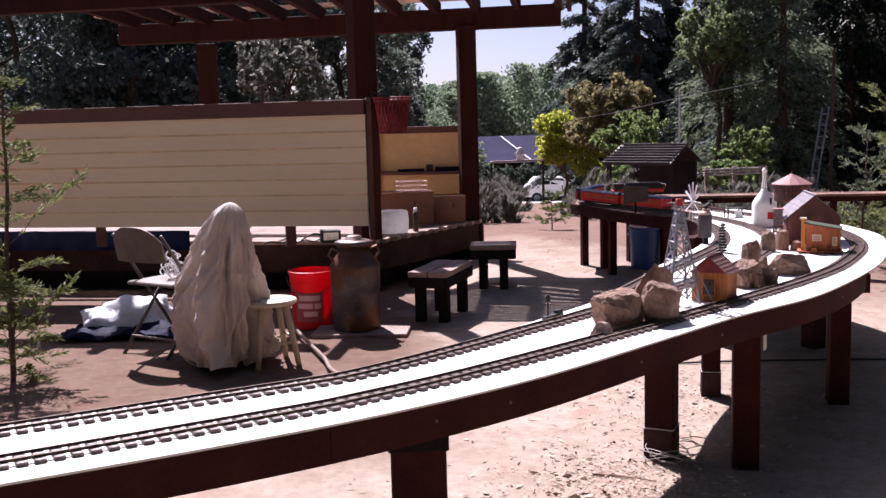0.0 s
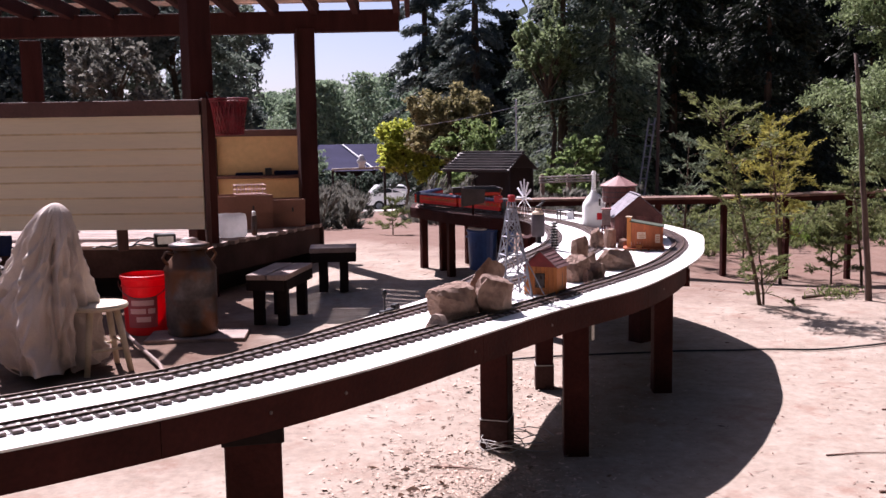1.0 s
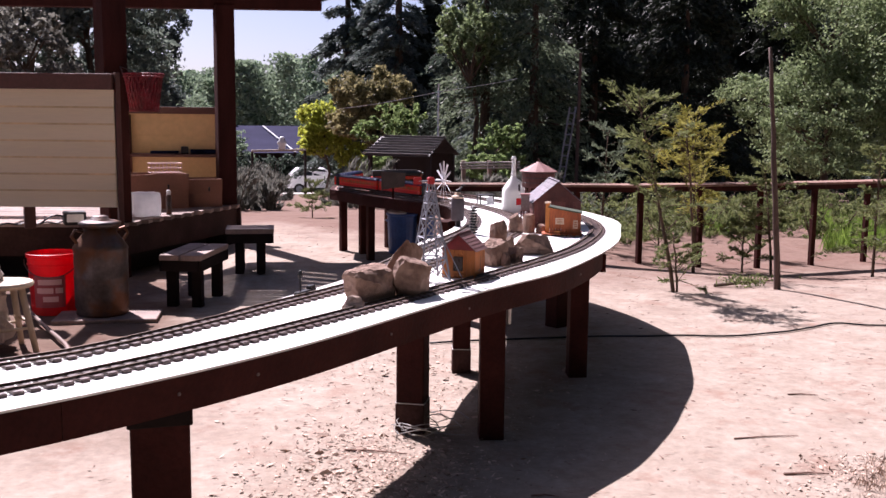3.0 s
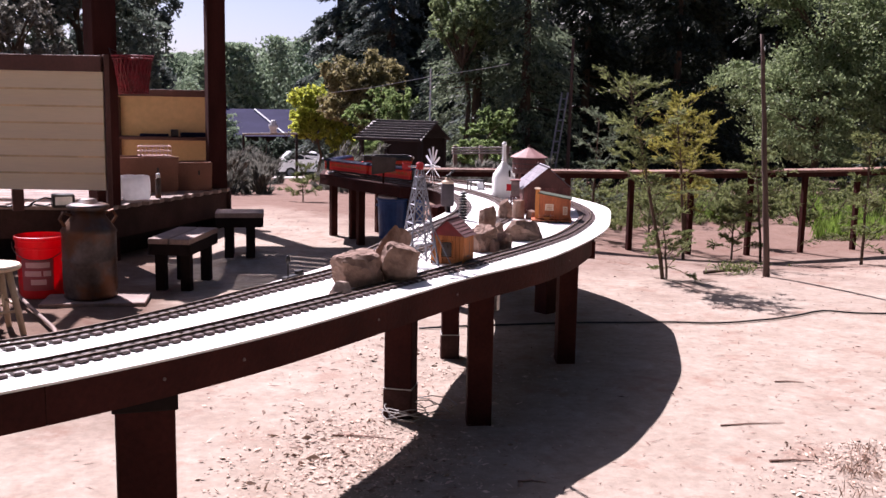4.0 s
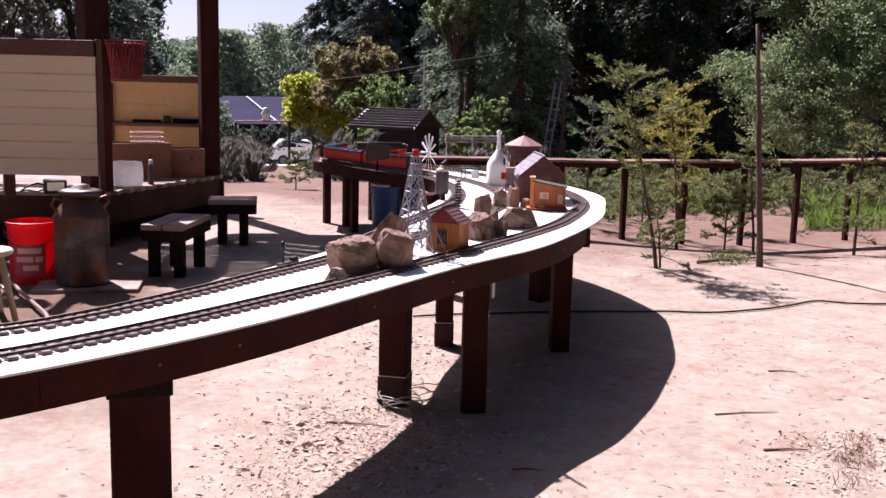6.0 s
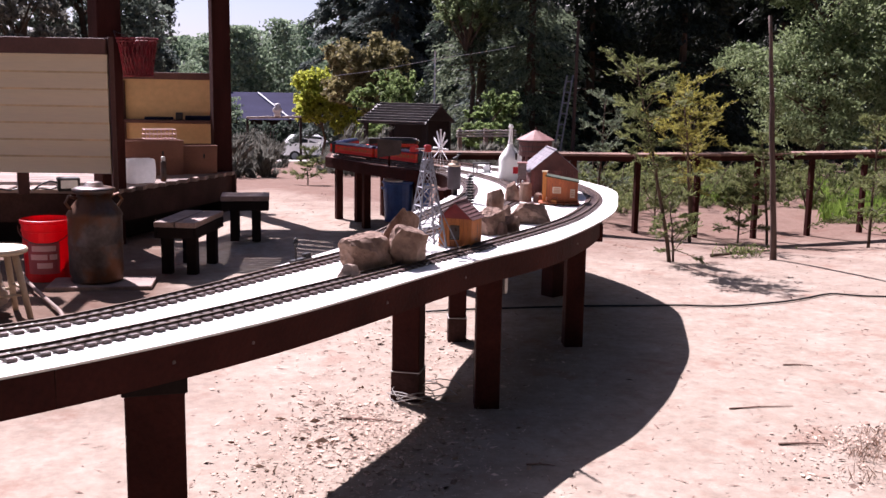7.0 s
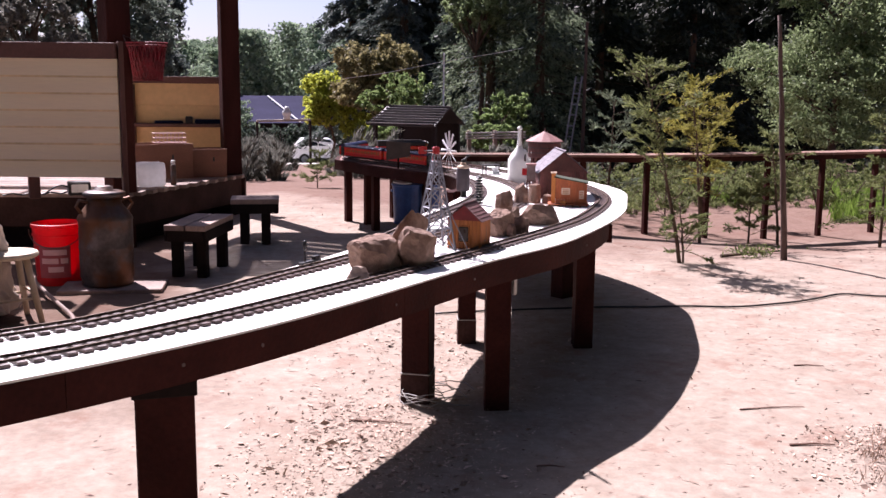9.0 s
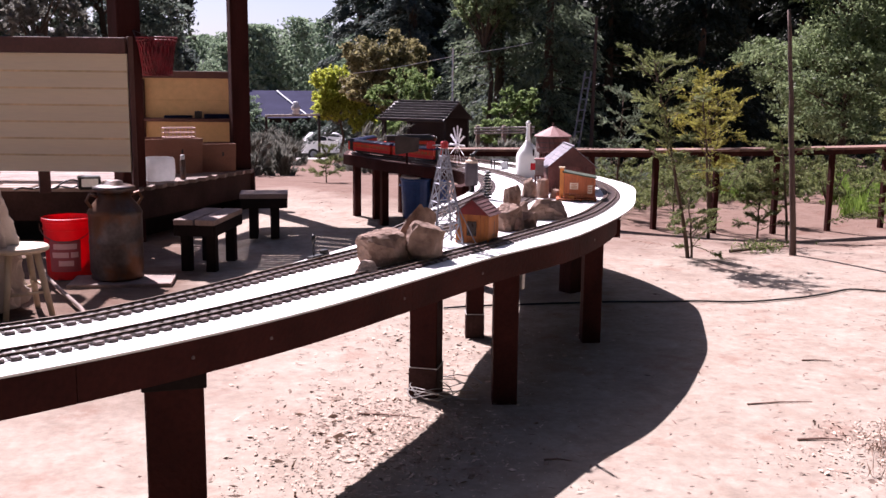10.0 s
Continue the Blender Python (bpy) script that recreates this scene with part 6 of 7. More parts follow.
# trees behind the stage
for px, d, h, r, lf in ((262, 34, 6.5, 1.8, L_DARK2), (190, 26, 7.5, 2.2, L_BACK), (60, 24, 8, 2.6, L_DARK2), (-60, 26, 8, 3.0, L_BACK), (-200, 23, 8, 2.8, L_DARK2), (-350, 25, 8, 3.2, L_BACK), (-520, 24, 8, 3.2, L_DARK2)):
    k += 1
    broad_tree(d * bear(px), d, h, r, lf, "large dark leafy tree standing in shade behind the stage", n=20000, size=0.15, seed=k, low=0.0)
broad_tree(15 * bear(75), 15, 3.2, 0.85, L_GREY, "bushy tree with grey-green glossy leaves behind the stage", n=8000, size=0.08, seed=3, low=0.35, nb=14, lump=0.8)
# mid distance
broad_tree(26 * bear(680), 26, 3.6, 1.35, L_RED, "bronze-leaved rounded tree before the dark conifers", n=26000, size=0.11, seed=1, low=0.42, nb=20, lump=0.75)
broad_tree(37.5 * bear(598), 37.5, 3.75, 1.2, L_LIME, "bright lime-green leafy small tree", n=26000, size=0.115, seed=12, low=0.42, nb=32, lump=0.72)
broad_tree(37 * bear(648), 37, 2.5, 0.8, L_LIME, "low yellow-green bush before the dark trees", n=7000, size=0.1, seed=21, low=0.3, nb=12, lump=0.7)
broad_tree(22 * bear(718), 22, 2.45, 0.95, L_MID, "fresh green bushy tree beyond the shelter", n=11000, size=0.09, seed=3, low=0.0, nb=18, lump=0.65)
broad_tree(21 * bear(900), 21, 1.95, 0.95, L_MID, "fresh green bushy tree beyond the shelter", n=11000, size=0.09, seed=4, low=0.0, nb=18, lump=0.65)
for px, dd, hh in ((880, 25, 7.5), (965, 24, 7.5)):
    conifer(dd * bear(px), dd, hh, 1.7, L_SPRAY, "broad conifer with drooping mid-green sprays", n=15000, size=0.15, seed=int(px), skirt=0.12, group="trees round the yard")
broad_tree(17 * bear(1480), 17, 5.0, 2.0, L_PALE, "large light green leafy tree beside the trestle", n=38000, size=0.075, seed=5, low=0.1, nb=34, lump=0.72)
broad_tree(16 * bear(1625), 16, 4.8, 1.9, L_PALE, "large light green leafy tree beside the trestle", n=28000, size=0.075, seed=6, low=0.2, nb=18)
broad_tree(24 * bear(852), 24, 5.4, 1.15, L_PALE, "tall tree with drooping pale green leaves before the conifers", n=12000, size=0.1, seed=8, low=0.62, nb=20, lump=0.55)
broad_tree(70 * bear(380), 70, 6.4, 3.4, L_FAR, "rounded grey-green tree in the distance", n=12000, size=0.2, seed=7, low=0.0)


def far_woods():
    """The wooded rise in the distance, haze put into its leaf colour, closed to both sides."""
    P = []
    for i in range(150):
        px = RNG.uniform(-700, 2300) if i % 2 else RNG.uniform(280, 720)
        d = RNG.uniform(110, 150)
        top = 4.3 + RNG.uniform(0, 2.6) + (1.5 if 520 < px < 580 else 0)
        m = 5200 if 280 < px < 720 else 500
        x = d * bear(px) if px < 1800 else d * bear(1800) + (px - 1800) * 0.2
        c = RNG.normal(size=(m, 3)) * np.array([1.5, 1.5, 0.0])
        z = RNG.uniform(-10, top, m)
        c *= np.clip((top + 1 - z) / (top + 6), 0.08, 1)[:, None] ** 0.6 * 1.6
        c[:, 2] = z
        P.append(c + np.array([x, d, 0]))
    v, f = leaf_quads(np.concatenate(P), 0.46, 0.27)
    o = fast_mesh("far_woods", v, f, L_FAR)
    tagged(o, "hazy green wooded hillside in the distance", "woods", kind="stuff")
    P = []
    for i in range(170):
        px = RNG.uniform(720, 2200) if i % 4 else RNG.uniform(-900, 70)
        d = RNG.uniform(40, 48)
        m = 1500
        x = d * math.tan(max(-1.0, min(1.05, math.atan((px - 784) / 1761) + radians(14.66))))
        c = RNG.normal(size=(m, 3)) * np.array([1.3, 1.0, 0])
        c[:, 2] = RNG.uniform(-4, 9 if px > 930 or px < 100 else 4.6, m)
        P.append(c + np.array([x, d, 0]))
    v, f = leaf_quads(np.concatenate(P), 0.34, 0.2)
    # added leaf clumps further back, mostly above view, that hold back skylight
    P = []
    for i in range(260):
        b = radians(RNG.uniform(-75, 85))
        if radians(-38) < b < radians(19):
            continue
        d = RNG.uniform(60, 68)
        c = RNG.normal(size=(260, 3)) * np.array([3.0, 2.0, 0])
        c[:, 2] = RNG.uniform(9, 33, 260)
        P.append(c + np.array([d * math.sin(b), d * math.cos(b), 0]))
    v2, f2 = leaf_quads(np.concatenate(P), 1.7, 1.0)
    v, f = np.concatenate([v, v2]), np.concatenate([f, f2 + len(v)])
    o = fast_mesh("deep_woods", v, f, L_DARK)
    tagged(o, "dense dark woods behind the row of conifers", "woods", kind="stuff")


far_woods()


def near_woods():
    """Unseen dark trees added all round behind the yard to hold back skylight."""
    P = []
    for i in range(150):
        a = RNG.uniform(-0.55, 3.0)
        R = RNG.uniform(11, 15)
        m = 800
        c = RNG.normal(size=(m, 3)) * np.array([1.1, 1.1, 0])
        c[:, 2] = RNG.uniform(0, RNG.uniform(14, 22), m)
        P.append(c + np.array([R * math.cos(a), -R * math.sin(a) - 1.0, 0]))
    v, f = leaf_quads(np.concatenate(P), 0.5, 0.3)
    o = fast_mesh("near_woods", v, f, L_DARK)
    tagged(o, "unseen dark trees added behind the yard to hold back skylight", "woods", kind="stuff")


near_woods()


def shrubs(name, spots, leaf, label, n, size, grp, strap=False):
    for i, (x, y, r, h) in enumerate(spots):
        z0 = gz(x, y)
        e = thing(name, (x, y, z0), label, "shrub", grp)
        bm = bmesh.new()
        rnd = random.Random(i + int(10 * x))
        for k in range(7):
            a = rnd.uniform(0, 6.28)
            bm_tube(bm, (0, 0, -0.03), (r * 0.6 * math.cos(a), r * 0.6 * math.sin(a), h * rnd.uniform(0.5, 0.95)), 0.012 * h + 0.003, 0.003, n=4)
        part("stem", bm, BARK, e)
        pts = blob_points([(r * 0.4 * math.cos(a), r * 0.4 * math.sin(a), h * q, r * 0.6, h * 0.32) for a, q in ((0, 0.25), (2, 0.4), (4, 0.3), (5.2, 0.65), (1, 0.12), (3, 0.1))], n)
        pts = pts[pts[:, 2] > 0]
        if strap:
            out = pts * np.array([1.2, 1.2, 0]) / r + np.array([0, 0, 0.9])
            v, f = leaf_quads(pts, size * 2.6, size * 0.24, dirs=out, spread=0.5)
        else:
            v, f = leaf_quads(pts, size, size * 0.4, droop=-0.5)
        fast_mesh("foliage", v, f, leaf, e)


# low grey shrubs beyond the bare dirt
sp = []
rs = random.Random(4)
for i in range(26):
    px = 440 + i * 24 + rs.uniform(-10, 10)
    d = rs.uniform(21.5, 26)
    if not 528 < px < 625:
        sp.append((d * bear(px), d, rs.uniform(0.45, 0.8), rs.uniform(0.6, 1.0)))
for i in range(24):
    px = (446, 470, 484, 500, 628, 640, 655, 675, 690, 705, 726, 835, 850, 866, 884, 900, 915, 930, 948, 962, 980, 995, 1010, 1025)[i]
    d = rs.uniform(15.5, 18.5)
    sp.append((d * bear(px), d, rs.uniform(0.3, 0.5), rs.uniform(0.45, 0.85)))
shrubs("shrub", sp, L_GREY, "dry grey-green strappy shrub at the edge of the dirt", 1500, 0.08, "grey shrubs", True)
sp = []
for i in range(22):
    px = 1040 + i * 30 + rs.uniform(-10, 10)
    d = rs.uniform(10.2, 14)
    sp.append((d * bear(px), d, rs.uniform(0.3, 0.6), rs.uniform(0.35, 0.75)))
sq = []
for i in range(30):
    px = 985 + i * 22 + rs.uniform(-9, 9)
    d = rs.uniform(11.5, 15.5)
    sq.append((d * bear(px), d, rs.uniform(0.35, 0.6), rs.uniform(0.3, 0.6)))
shrubs("shrub", sq, L_SAP, "muted green ferny shrub behind the railway trestle", 1500, 0.06, "green shrubs")
shrubs("shrub", sp, L_SAP, "low green shrub behind the railway trestle", 1400, 0.045, "green shrubs")


def sapling(x, y, h, leaf, label, n=46, lean=(0, 0), reach=0.42, needle=0.05, bare=0.12):
    """A young conifer: a thin stem, ragged side branches that droop, needles in sprays towards their ends."""
    z0 = gz(x, y)
    e = thing("sapling", (x, y, z0), label, "sapling", "young conifers")
    rnd = random.Random(int(x * 100) + int(y * 31))
    top = Vector((lean[0], lean[1], h))
    bend = Vector((-lean[1], lean[0], 0)) * 0.2
    at = lambda t: top * t + bend * math.sin(t * 3.1) + Vector((0.012 * math.sin(t * 13), 0.012 * math.cos(t * 11), 0)) * t
    bm = bmesh.new()
    bm_path(bm, [Vector((0, 0, -0.05))] + [at((k + 1) / 10) for k in range(10)], [0.012 * h ** 0.5 * (1 - 0.8 * k / 10) + 0.002 for k in range(11)], 7)
    part("trunk", bm, BARK, e)
    bm = bmesh.new()
    P, Dr = [], []

    def spray(o, d, L, deep):
        pr, line = o, [o]
        for q in range(1, 6):
            u = q / 5
            c = o + d * L * u + Vector((0, 0, -0.28 * L * u * u)) + Vector((rnd.uniform(-1, 1), rnd.uniform(-1, 1), rnd.uniform(-1, 1))) * 0.05 * L
            line.append(c)
            if deep and q > 1 and rnd.random() < 0.62:
                sgn = rnd.choice((-1, 1))
                sd = Vector((-d.y, d.x, 0)) * sgn * rnd.uniform(0.4, 1.0) + d * rnd.uniform(0.3, 0.9) + Vector((0, 0, rnd.uniform(-0.4, 0.4)))
                spray(c, sd, L * rnd.uniform(0.25, 0.5) * (1.25 - 0.6 * u), False)
            for m in range(5 if deep and u < 0.5 else 8):
                b = pr.lerp(c, rnd.random())
                side = Vector((-d.y, d.x, rnd.uniform(-0.5, 0.5))) * rnd.choice((-1, 1)) + d * 0.8
                P.append(b + side * needle * rnd.uniform(0.2, 0.75))
                Dr.append(side)
            pr = c
        bm_path(bm, line, [0.0032 * (1.15 - k / 5) if deep else 0.0014 for k in range(6)], 4)

    for i in range(n):
        t = bare + (1 - bare) * (i + rnd.random()) / n
        a = i * 2.39996 + rnd.uniform(-0.6, 0.6)
        L = reach * h * 0.62 * (1.02 - 0.72 * t) * rnd.choice((0.3, 0.5, 0.8, 1.0, 1.45)) + 0.05
        spray(at(t), Vector((math.cos(a), math.sin(a), rnd.uniform(-0.1, 1.3))), L, True)
    tagged(part("branch", bm, BARK, e), kind="stuff")
    v, f = leaf_quads(np.array(P), needle * 0.9, needle * 0.17, dirs=np.array(Dr), spread=0.7)
    fast_mesh("needles", v, f, leaf, e)
    return e


sapling(3.59, 6.54, 1.42, L_SAP, "young feathery conifer with mixed green needles in the dirt", 30, (-0.30, 0.1), 0.50, 0.05, 0.42)
sapling(3.62, 6.55, 0.42, L_SAP, "low feathery regrowth at the foot of a young conifer", 14, (-0.05, 0.0), 0.75, 0.045, 0.1)
sapling(5.10, 8.9, 1.45, L_YEL, "young conifer with yellow-green feathery needles", 34, (-0.1, 0.0), 0.55, 0.055, 0.35)
sapling(4.55, 7.95, 1.40, L_YEL, "young conifer with yellow-green feathery needles", 22, (-0.15, 0.0), 0.45, 0.05, 0.4)
sapling(4.20, 9.2, 1.25, L_SPRAY, "slim young conifer beside the trestle", 22, (0.05, 0.0), 0.4, 0.055, 0.2)
sapling(5.45, 8.1, 1.05, L_SAP, "young conifer with dry yellowish needles", 22, (-0.15, 0.0), 0.5, 0.05, 0.45)
sapling(6.05, 7.45, 1.15, L_SAP, "green feathery conifer at the yard's edge", 30, (0.0, 0.0), 0.55, 0.055, 0.08)
sapling(5.2, 8.2, 0.55, L_SAP, "small dark green conifer at the yard's edge", 18, (0.0, 0.0), 0.55, 0.05)
sapling(4.9, 9.3, 0.6, L_SAP, "small dark green conifer at the yard's edge", 18, (0.0, 0.0), 0.55, 0.05)
sapling(4.35, 9.4, 0.5, L_SAP, "small green conifer under the trestle", 16, (0.0, 0.0), 0.6, 0.05)
sapling(6.0, 9.2, 0.65, L_SAP, "small green conifer under the trestle", 18, (0.0, 0.0), 0.5, 0.05)
sapling(1.84, 13.2, 0.42, L_SAP, "small conifer alone on the dirt", 15, (0.0, 0.0), 0.7, 0.06)
sapling(-2.32, 5.6, 1.72, L_SAP, "young feathery conifer beside the stage", 26, (0.05, 0.1), 0.30, 0.055, 0.15)
sapling(-2.25, 5.4, 0.55, L_SAP, "low feathery conifer beside the stage", 24, (0.05, 0.0), 0.7, 0.05)


def pole():
    x, y = 4.48, 6.54
    bm = bmesh.new()
    top = Vector((x - 0.20, y - 0.02, 1.78))
    rnd = random.Random(2)
    st = [Vector((x, y, -0.2)).lerp(top, k / 12) + Vector((rnd.uniform(-0.007, 0.007), rnd.uniform(-0.007, 0.007), 0)) for k in range(13)]
    bm_path(bm, st, [(0.028 - 0.016 * k / 12) * rnd.uniform(0.93, 1.07) for k in range(13)], 10)
    o = obj("pole", bm, POLEW, smooth=True)
    tagged(o, "rough grey-brown tree pole standing in the dirt", "pole")


pole()


def ladder_mast():
    d = 22.0
    x = d * bear(1043)
    e = thing("mast", (x, d, gz(x, d)), "tall thin grey wooden mast before the conifers", "mast")
    bm = bmesh.new()
    bm_tube(bm, (0, 0, -0.2), (0.03, 0, 3.55), 0.05, 0.035, n=8)
    part("shaft", bm, POLEW, e)
    x2 = d * bear(999)
    e = thing("ladder", (x2, d - 0.4, gz(x2, d)), "grey metal ladder leaning against a mast", "ladder")
    for s in (-0.075, 0.075):
        bm = bmesh.new()
        bm_beam(bm, (s, 0, 0), (s + 0.46, 0.3, 2.3), 0.035, 0.025)
        part("stile", bm, GALV, e)
    for k in range(9):
        t = (k + 0.7) / 9.3
        c = Vector((0.46, 0.3, 2.3)) * t
        bm = bmesh.new()
        bm_tube(bm, c + Vector((-0.075, 0, 0)), c + Vector((0.075, 0, 0)), 0.016, n=6)
        part("rung", bm, GALV, e)
    d = 20.9
    x = 5.645
    e = thing("flag_pole", (x, d, gz(x, d)), "thin pale pole with a cable beyond the shelter", "pole")
    bm = bmesh.new()
    bm_tube(bm, (0, 0, -0.2), (0, 0, 1.92 - gz(x, d)), 0.022, 0.018, n=8)
    part("shaft", bm, BAGW, e)
    bm = bmesh.new()
    pts = [Vector((a, d, z)) for a, z in ((3.5, 1.36), (4.4, 1.49), (5.64, 1.74), (6.84, 1.94), (7.66, 2.11))]
    pts = [p for p, q in spline(pts, 0.4)]
    bm_path(bm, pts, 0.0055, 5)
    o = obj("overhead_wire", bm, BAGW)
    tagged(o, "thin pale overhead wire strung between trees", "wire")


ladder_mast()


# ---- distance: shelter, house, car ----
ROOFD = mat("dark_shingles", (0.030, 0.026, 0.028), 0.6, var=0.3, scale=2, fine=20, bump=0.4, rand=0.25)
# lighter grey than the roof deck, the sun's glint on the battens in colour
BATTEN = mat("sunlit_battens", (0.13, 0.105, 0.105), 0.7, var=0.3, scale=4, fine=30, bump=0.3, rand=0.3)
ROOFP = mat("slate_roof", (0.05, 0.05, 0.095), 0.95, spec=0.05, var=0.15, scale=1, fine=9, bump=0.3)
WALLD = mat("dark_wall", (0.025, 0.016, 0.016), 0.8, var=0.3, scale=2, fine=20, bump=0.2)
DRIVE = mat("pale_concrete", (0.55, 0.52, 0.48), 0.9, var=0.15, scale=1.5, fine=20, bump=0.2)
GREYP = mat("pale_timber", (0.42, 0.37, 0.34), 0.85, var=0.3, scale=5, fine=50, bump=0.3, rand=0.15)
CARW = mat("car_white", (0.75, 0.75, 0.77), 0.25, var=0.05, scale=2, fine=10, bump=0, spec=0.6)
TYRE = mat("tyre", (0.02, 0.02, 0.02), 0.8, var=0.2, bump=0.1)
GLASS = mat("dark_glass", (0.03, 0.035, 0.045), 0.1, var=0.1, bump=0, spec=0.8)


def shelter():
    d = 20.0
    xl, xr = d * bear(678), d * bear(818)
    cx = (xl + xr) / 2
    z0 = gz(cx, d)
    e = thing("shelter", (cx, d, z0), "small dark timber shelter with a battened shingle roof", "shelter", rz=-42)
    w = xr - xl
    ze = 0.46 - z0
    for i in range(8):
        f = i / 7
        box_part("roof_batten", (0.10 * f - 0.02, -0.6 + 0.66 * f, ze + 0.34 * f + 0.012), (w * (0.90 - 0.04 * f), 0.055, 0.030), BATTEN, e, 0, 0.003)
    for s in (-1, 1):
        bm = bmesh.new()
        bm_box(bm, (0, 0, 0), (w * 0.88, 0.80, 0.02), 0, 0, Matrix.Translation((0.03, 0.06 + s * 0.34, ze + 0.155)) @ Matrix.Rotation(-s * math.atan2(0.34, 0.66), 4, "X"))
        part("roof_deck", bm, ROOFD, e)
    for s in (-1, 1):
        for y in (-0.45, 0.6):
            box_part("post", (s * (w / 2 - 0.16), y, ze / 2 - 0.05), (0.08, 0.08, ze + 0.08), WALLD, e, 0, 0.006)
    box_part("rear_wall", (0, 0.62, ze / 2), (w * 0.82, 0.04, ze), WALLD, e)
    for i in range(7):
        box_part("rail_slat", (-w * 0.33 + i * w * 0.11, -0.47, 0.28), (0.03, 0.02, 0.5), WALLD, e)


shelter()


def far_house():
    d = 75.0
    x0, x1 = d * bear(330), d * bear(690)
    cx = (x0 + x1) / 2
    z0 = gz(cx, d)
    e = thing("house", (cx, d, z0), "low dark house with a wide slate-blue roof among trees", "house")
    w = x1 - x0
    ze = -1.55 - z0
    bm = bmesh.new()
    a = [bm.verts.new(v) for v in ((-w / 2, -4, ze), (w / 2, -4, ze), (w / 2 - 2.2, 0, ze + 1.85), (-w / 2 + 1.0, 0, ze + 1.85), (-w / 2, 4, ze), (w / 2, 4, ze))]
    for q in ((0, 1, 2, 3), (3, 2, 5, 4), (1, 5, 2), (0, 3, 4), (0, 4, 5, 1)):
        bm.faces.new([a[i] for i in q])
    part("roof", bm, ROOFP, e, "slate-blue hipped roof")
    bm = bmesh.new()
    hx = d * bear(490) - cx
    bm_beam(bm, (hx + 1.9, -3.95, ze + 0.07), (hx, -0.2, ze + 1.83), 0.15, 0.06)
    part("ridge_cap", bm, BAGW, e)
    box_part("wall", (0, 0.3, ze / 2), (w - 1.2, 6.4, ze), WALLD, e, 0, 0.02)
    for i in range(4):
        wn = box_part("window", (-w / 2 + 1.6 + i * 2.2, -2.95, ze * 0.55), (1.1, 0.06, 1.0), GLASS, e)
        box_part("frame", (-w / 2 + 1.6 + i * 2.2, -2.99, ze * 0.55 + 0.53), (1.2, 0.05, 0.08), BAGW, wn)
        box_part("sill", (-w / 2 + 1.6 + i * 2.2, -3.0, ze * 0.55 - 0.53), (1.2, 0.08, 0.08), BAGW, wn)
    box_part("chimney", (d * bear(438) - cx, 0.4, ze + 1.9), (0.5, 0.5, 0.7), WALLD, e)


far_house()


def parked_car():
    d = 58.0
    x = d * bear(584)
    e = thing("car", (x, d, gz(x, d)), "small white hatchback parked beyond the shrubs", "car", rz=178)
    prof = [(-1.75, 0.35), (-1.8, 0.75), (-1.65, 0.95), (-0.95, 1.02), (-0.45, 1.45), (1.15, 1.47), (1.55, 1.05), (1.72, 0.9), (1.75, 0.35)]
    bm = bmesh.new()
    a = [bm.verts.new((x_, -0.82 + (0.12 if z > 1.1 else 0), z)) for x_, z in prof]
    b = [bm.verts.new((x_, 0.82 - (0.12 if z > 1.1 else 0), z)) for x_, z in prof]
    bm.faces.new(a)
    bm.faces.new(b[::-1])
    for i in range(len(a)):
        j = (i + 1) % len(a)
        bm.faces.new((a[i], a[j], b[j], b[i]))
    bmesh.ops.bevel(bm, geom=bm.edges[:], offset=0.04, segments=2, affect="EDGES", profile=0.5)
    part("body", bm, CARW, e)
    for s in (-1, 1):
        for x0, x1 in ((-0.62, 0.25), (0.32, 1.1)):
            bm = bmesh.new()
            v = [bm.verts.new(p) for p in ((x0 - 0.1 if x0 < 0 else x0, s * 0.80, 1.06), (x1 + (0.25 if x0 > 0 else 0), s * 0.80, 1.06), (x1, s * 0.725, 1.38), (x0 + (0.22 if x0 < 0 else 0), s * 0.725, 1.38))]
            bm.faces.new(v)
            bmesh.ops.solidify(bm, geom=bm.faces[:], thickness=0.02)
            part("side_window", bm, GLASS, e)
        for x0 in (-1.12, 1.08):
            bm = bmesh.new()
            bm_tube(bm, (x0, s * 0.68, 0.3), (x0, s * 0.85, 0.3), 0.31, n=20)
            w = part("wheel", bm, TYRE, e)
            bm = bmesh.new()
            bm_tube(bm, (x0, s * 0.84, 0.3), (x0, s * 0.86, 0.3), 0.19, n=14)
            part("rim", bm, GALV, w)
        box_part("headlight", (-1.72, s * 0.55, 0.78), (0.1, 0.3, 0.16), GLASS, e, 0, 0.02)


parked_car()


PALELOG = mat("bleached_log", (0.55, 0.50, 0.47), 0.85, var=0.35, scale=5, fine=50, bump=0.3)


def rail_fence():
    """The pale low wall beyond the yard."""
    d = 20.0
    x0, x1 = d * bear(838), d * bear(945)
    cx = (x0 + x1) / 2
    z0 = gz(cx, d)
    e = thing("low_wall", (cx, d, z0), "low pale stacked timber wall beyond the shrubs", "wall")
    h = (x1 - x0) / 2
    for k in range(3):
        bm = bmesh.new()
        bm_beam(bm, (-h, 0, 0.15 - z0 + 0.055 * k), (h, 0.1, 0.165 - z0 + 0.055 * k), 0.06, 0.034, 0.006)
        part("log", bm, PALELOG, e)
    for s in (-0.85, 0, 0.85):
        box_part("post", (s * h, 0.1, (0.26 - z0) / 2), (0.08, 0.08, 0.26 - z0 + 0.1), GREYW, e)


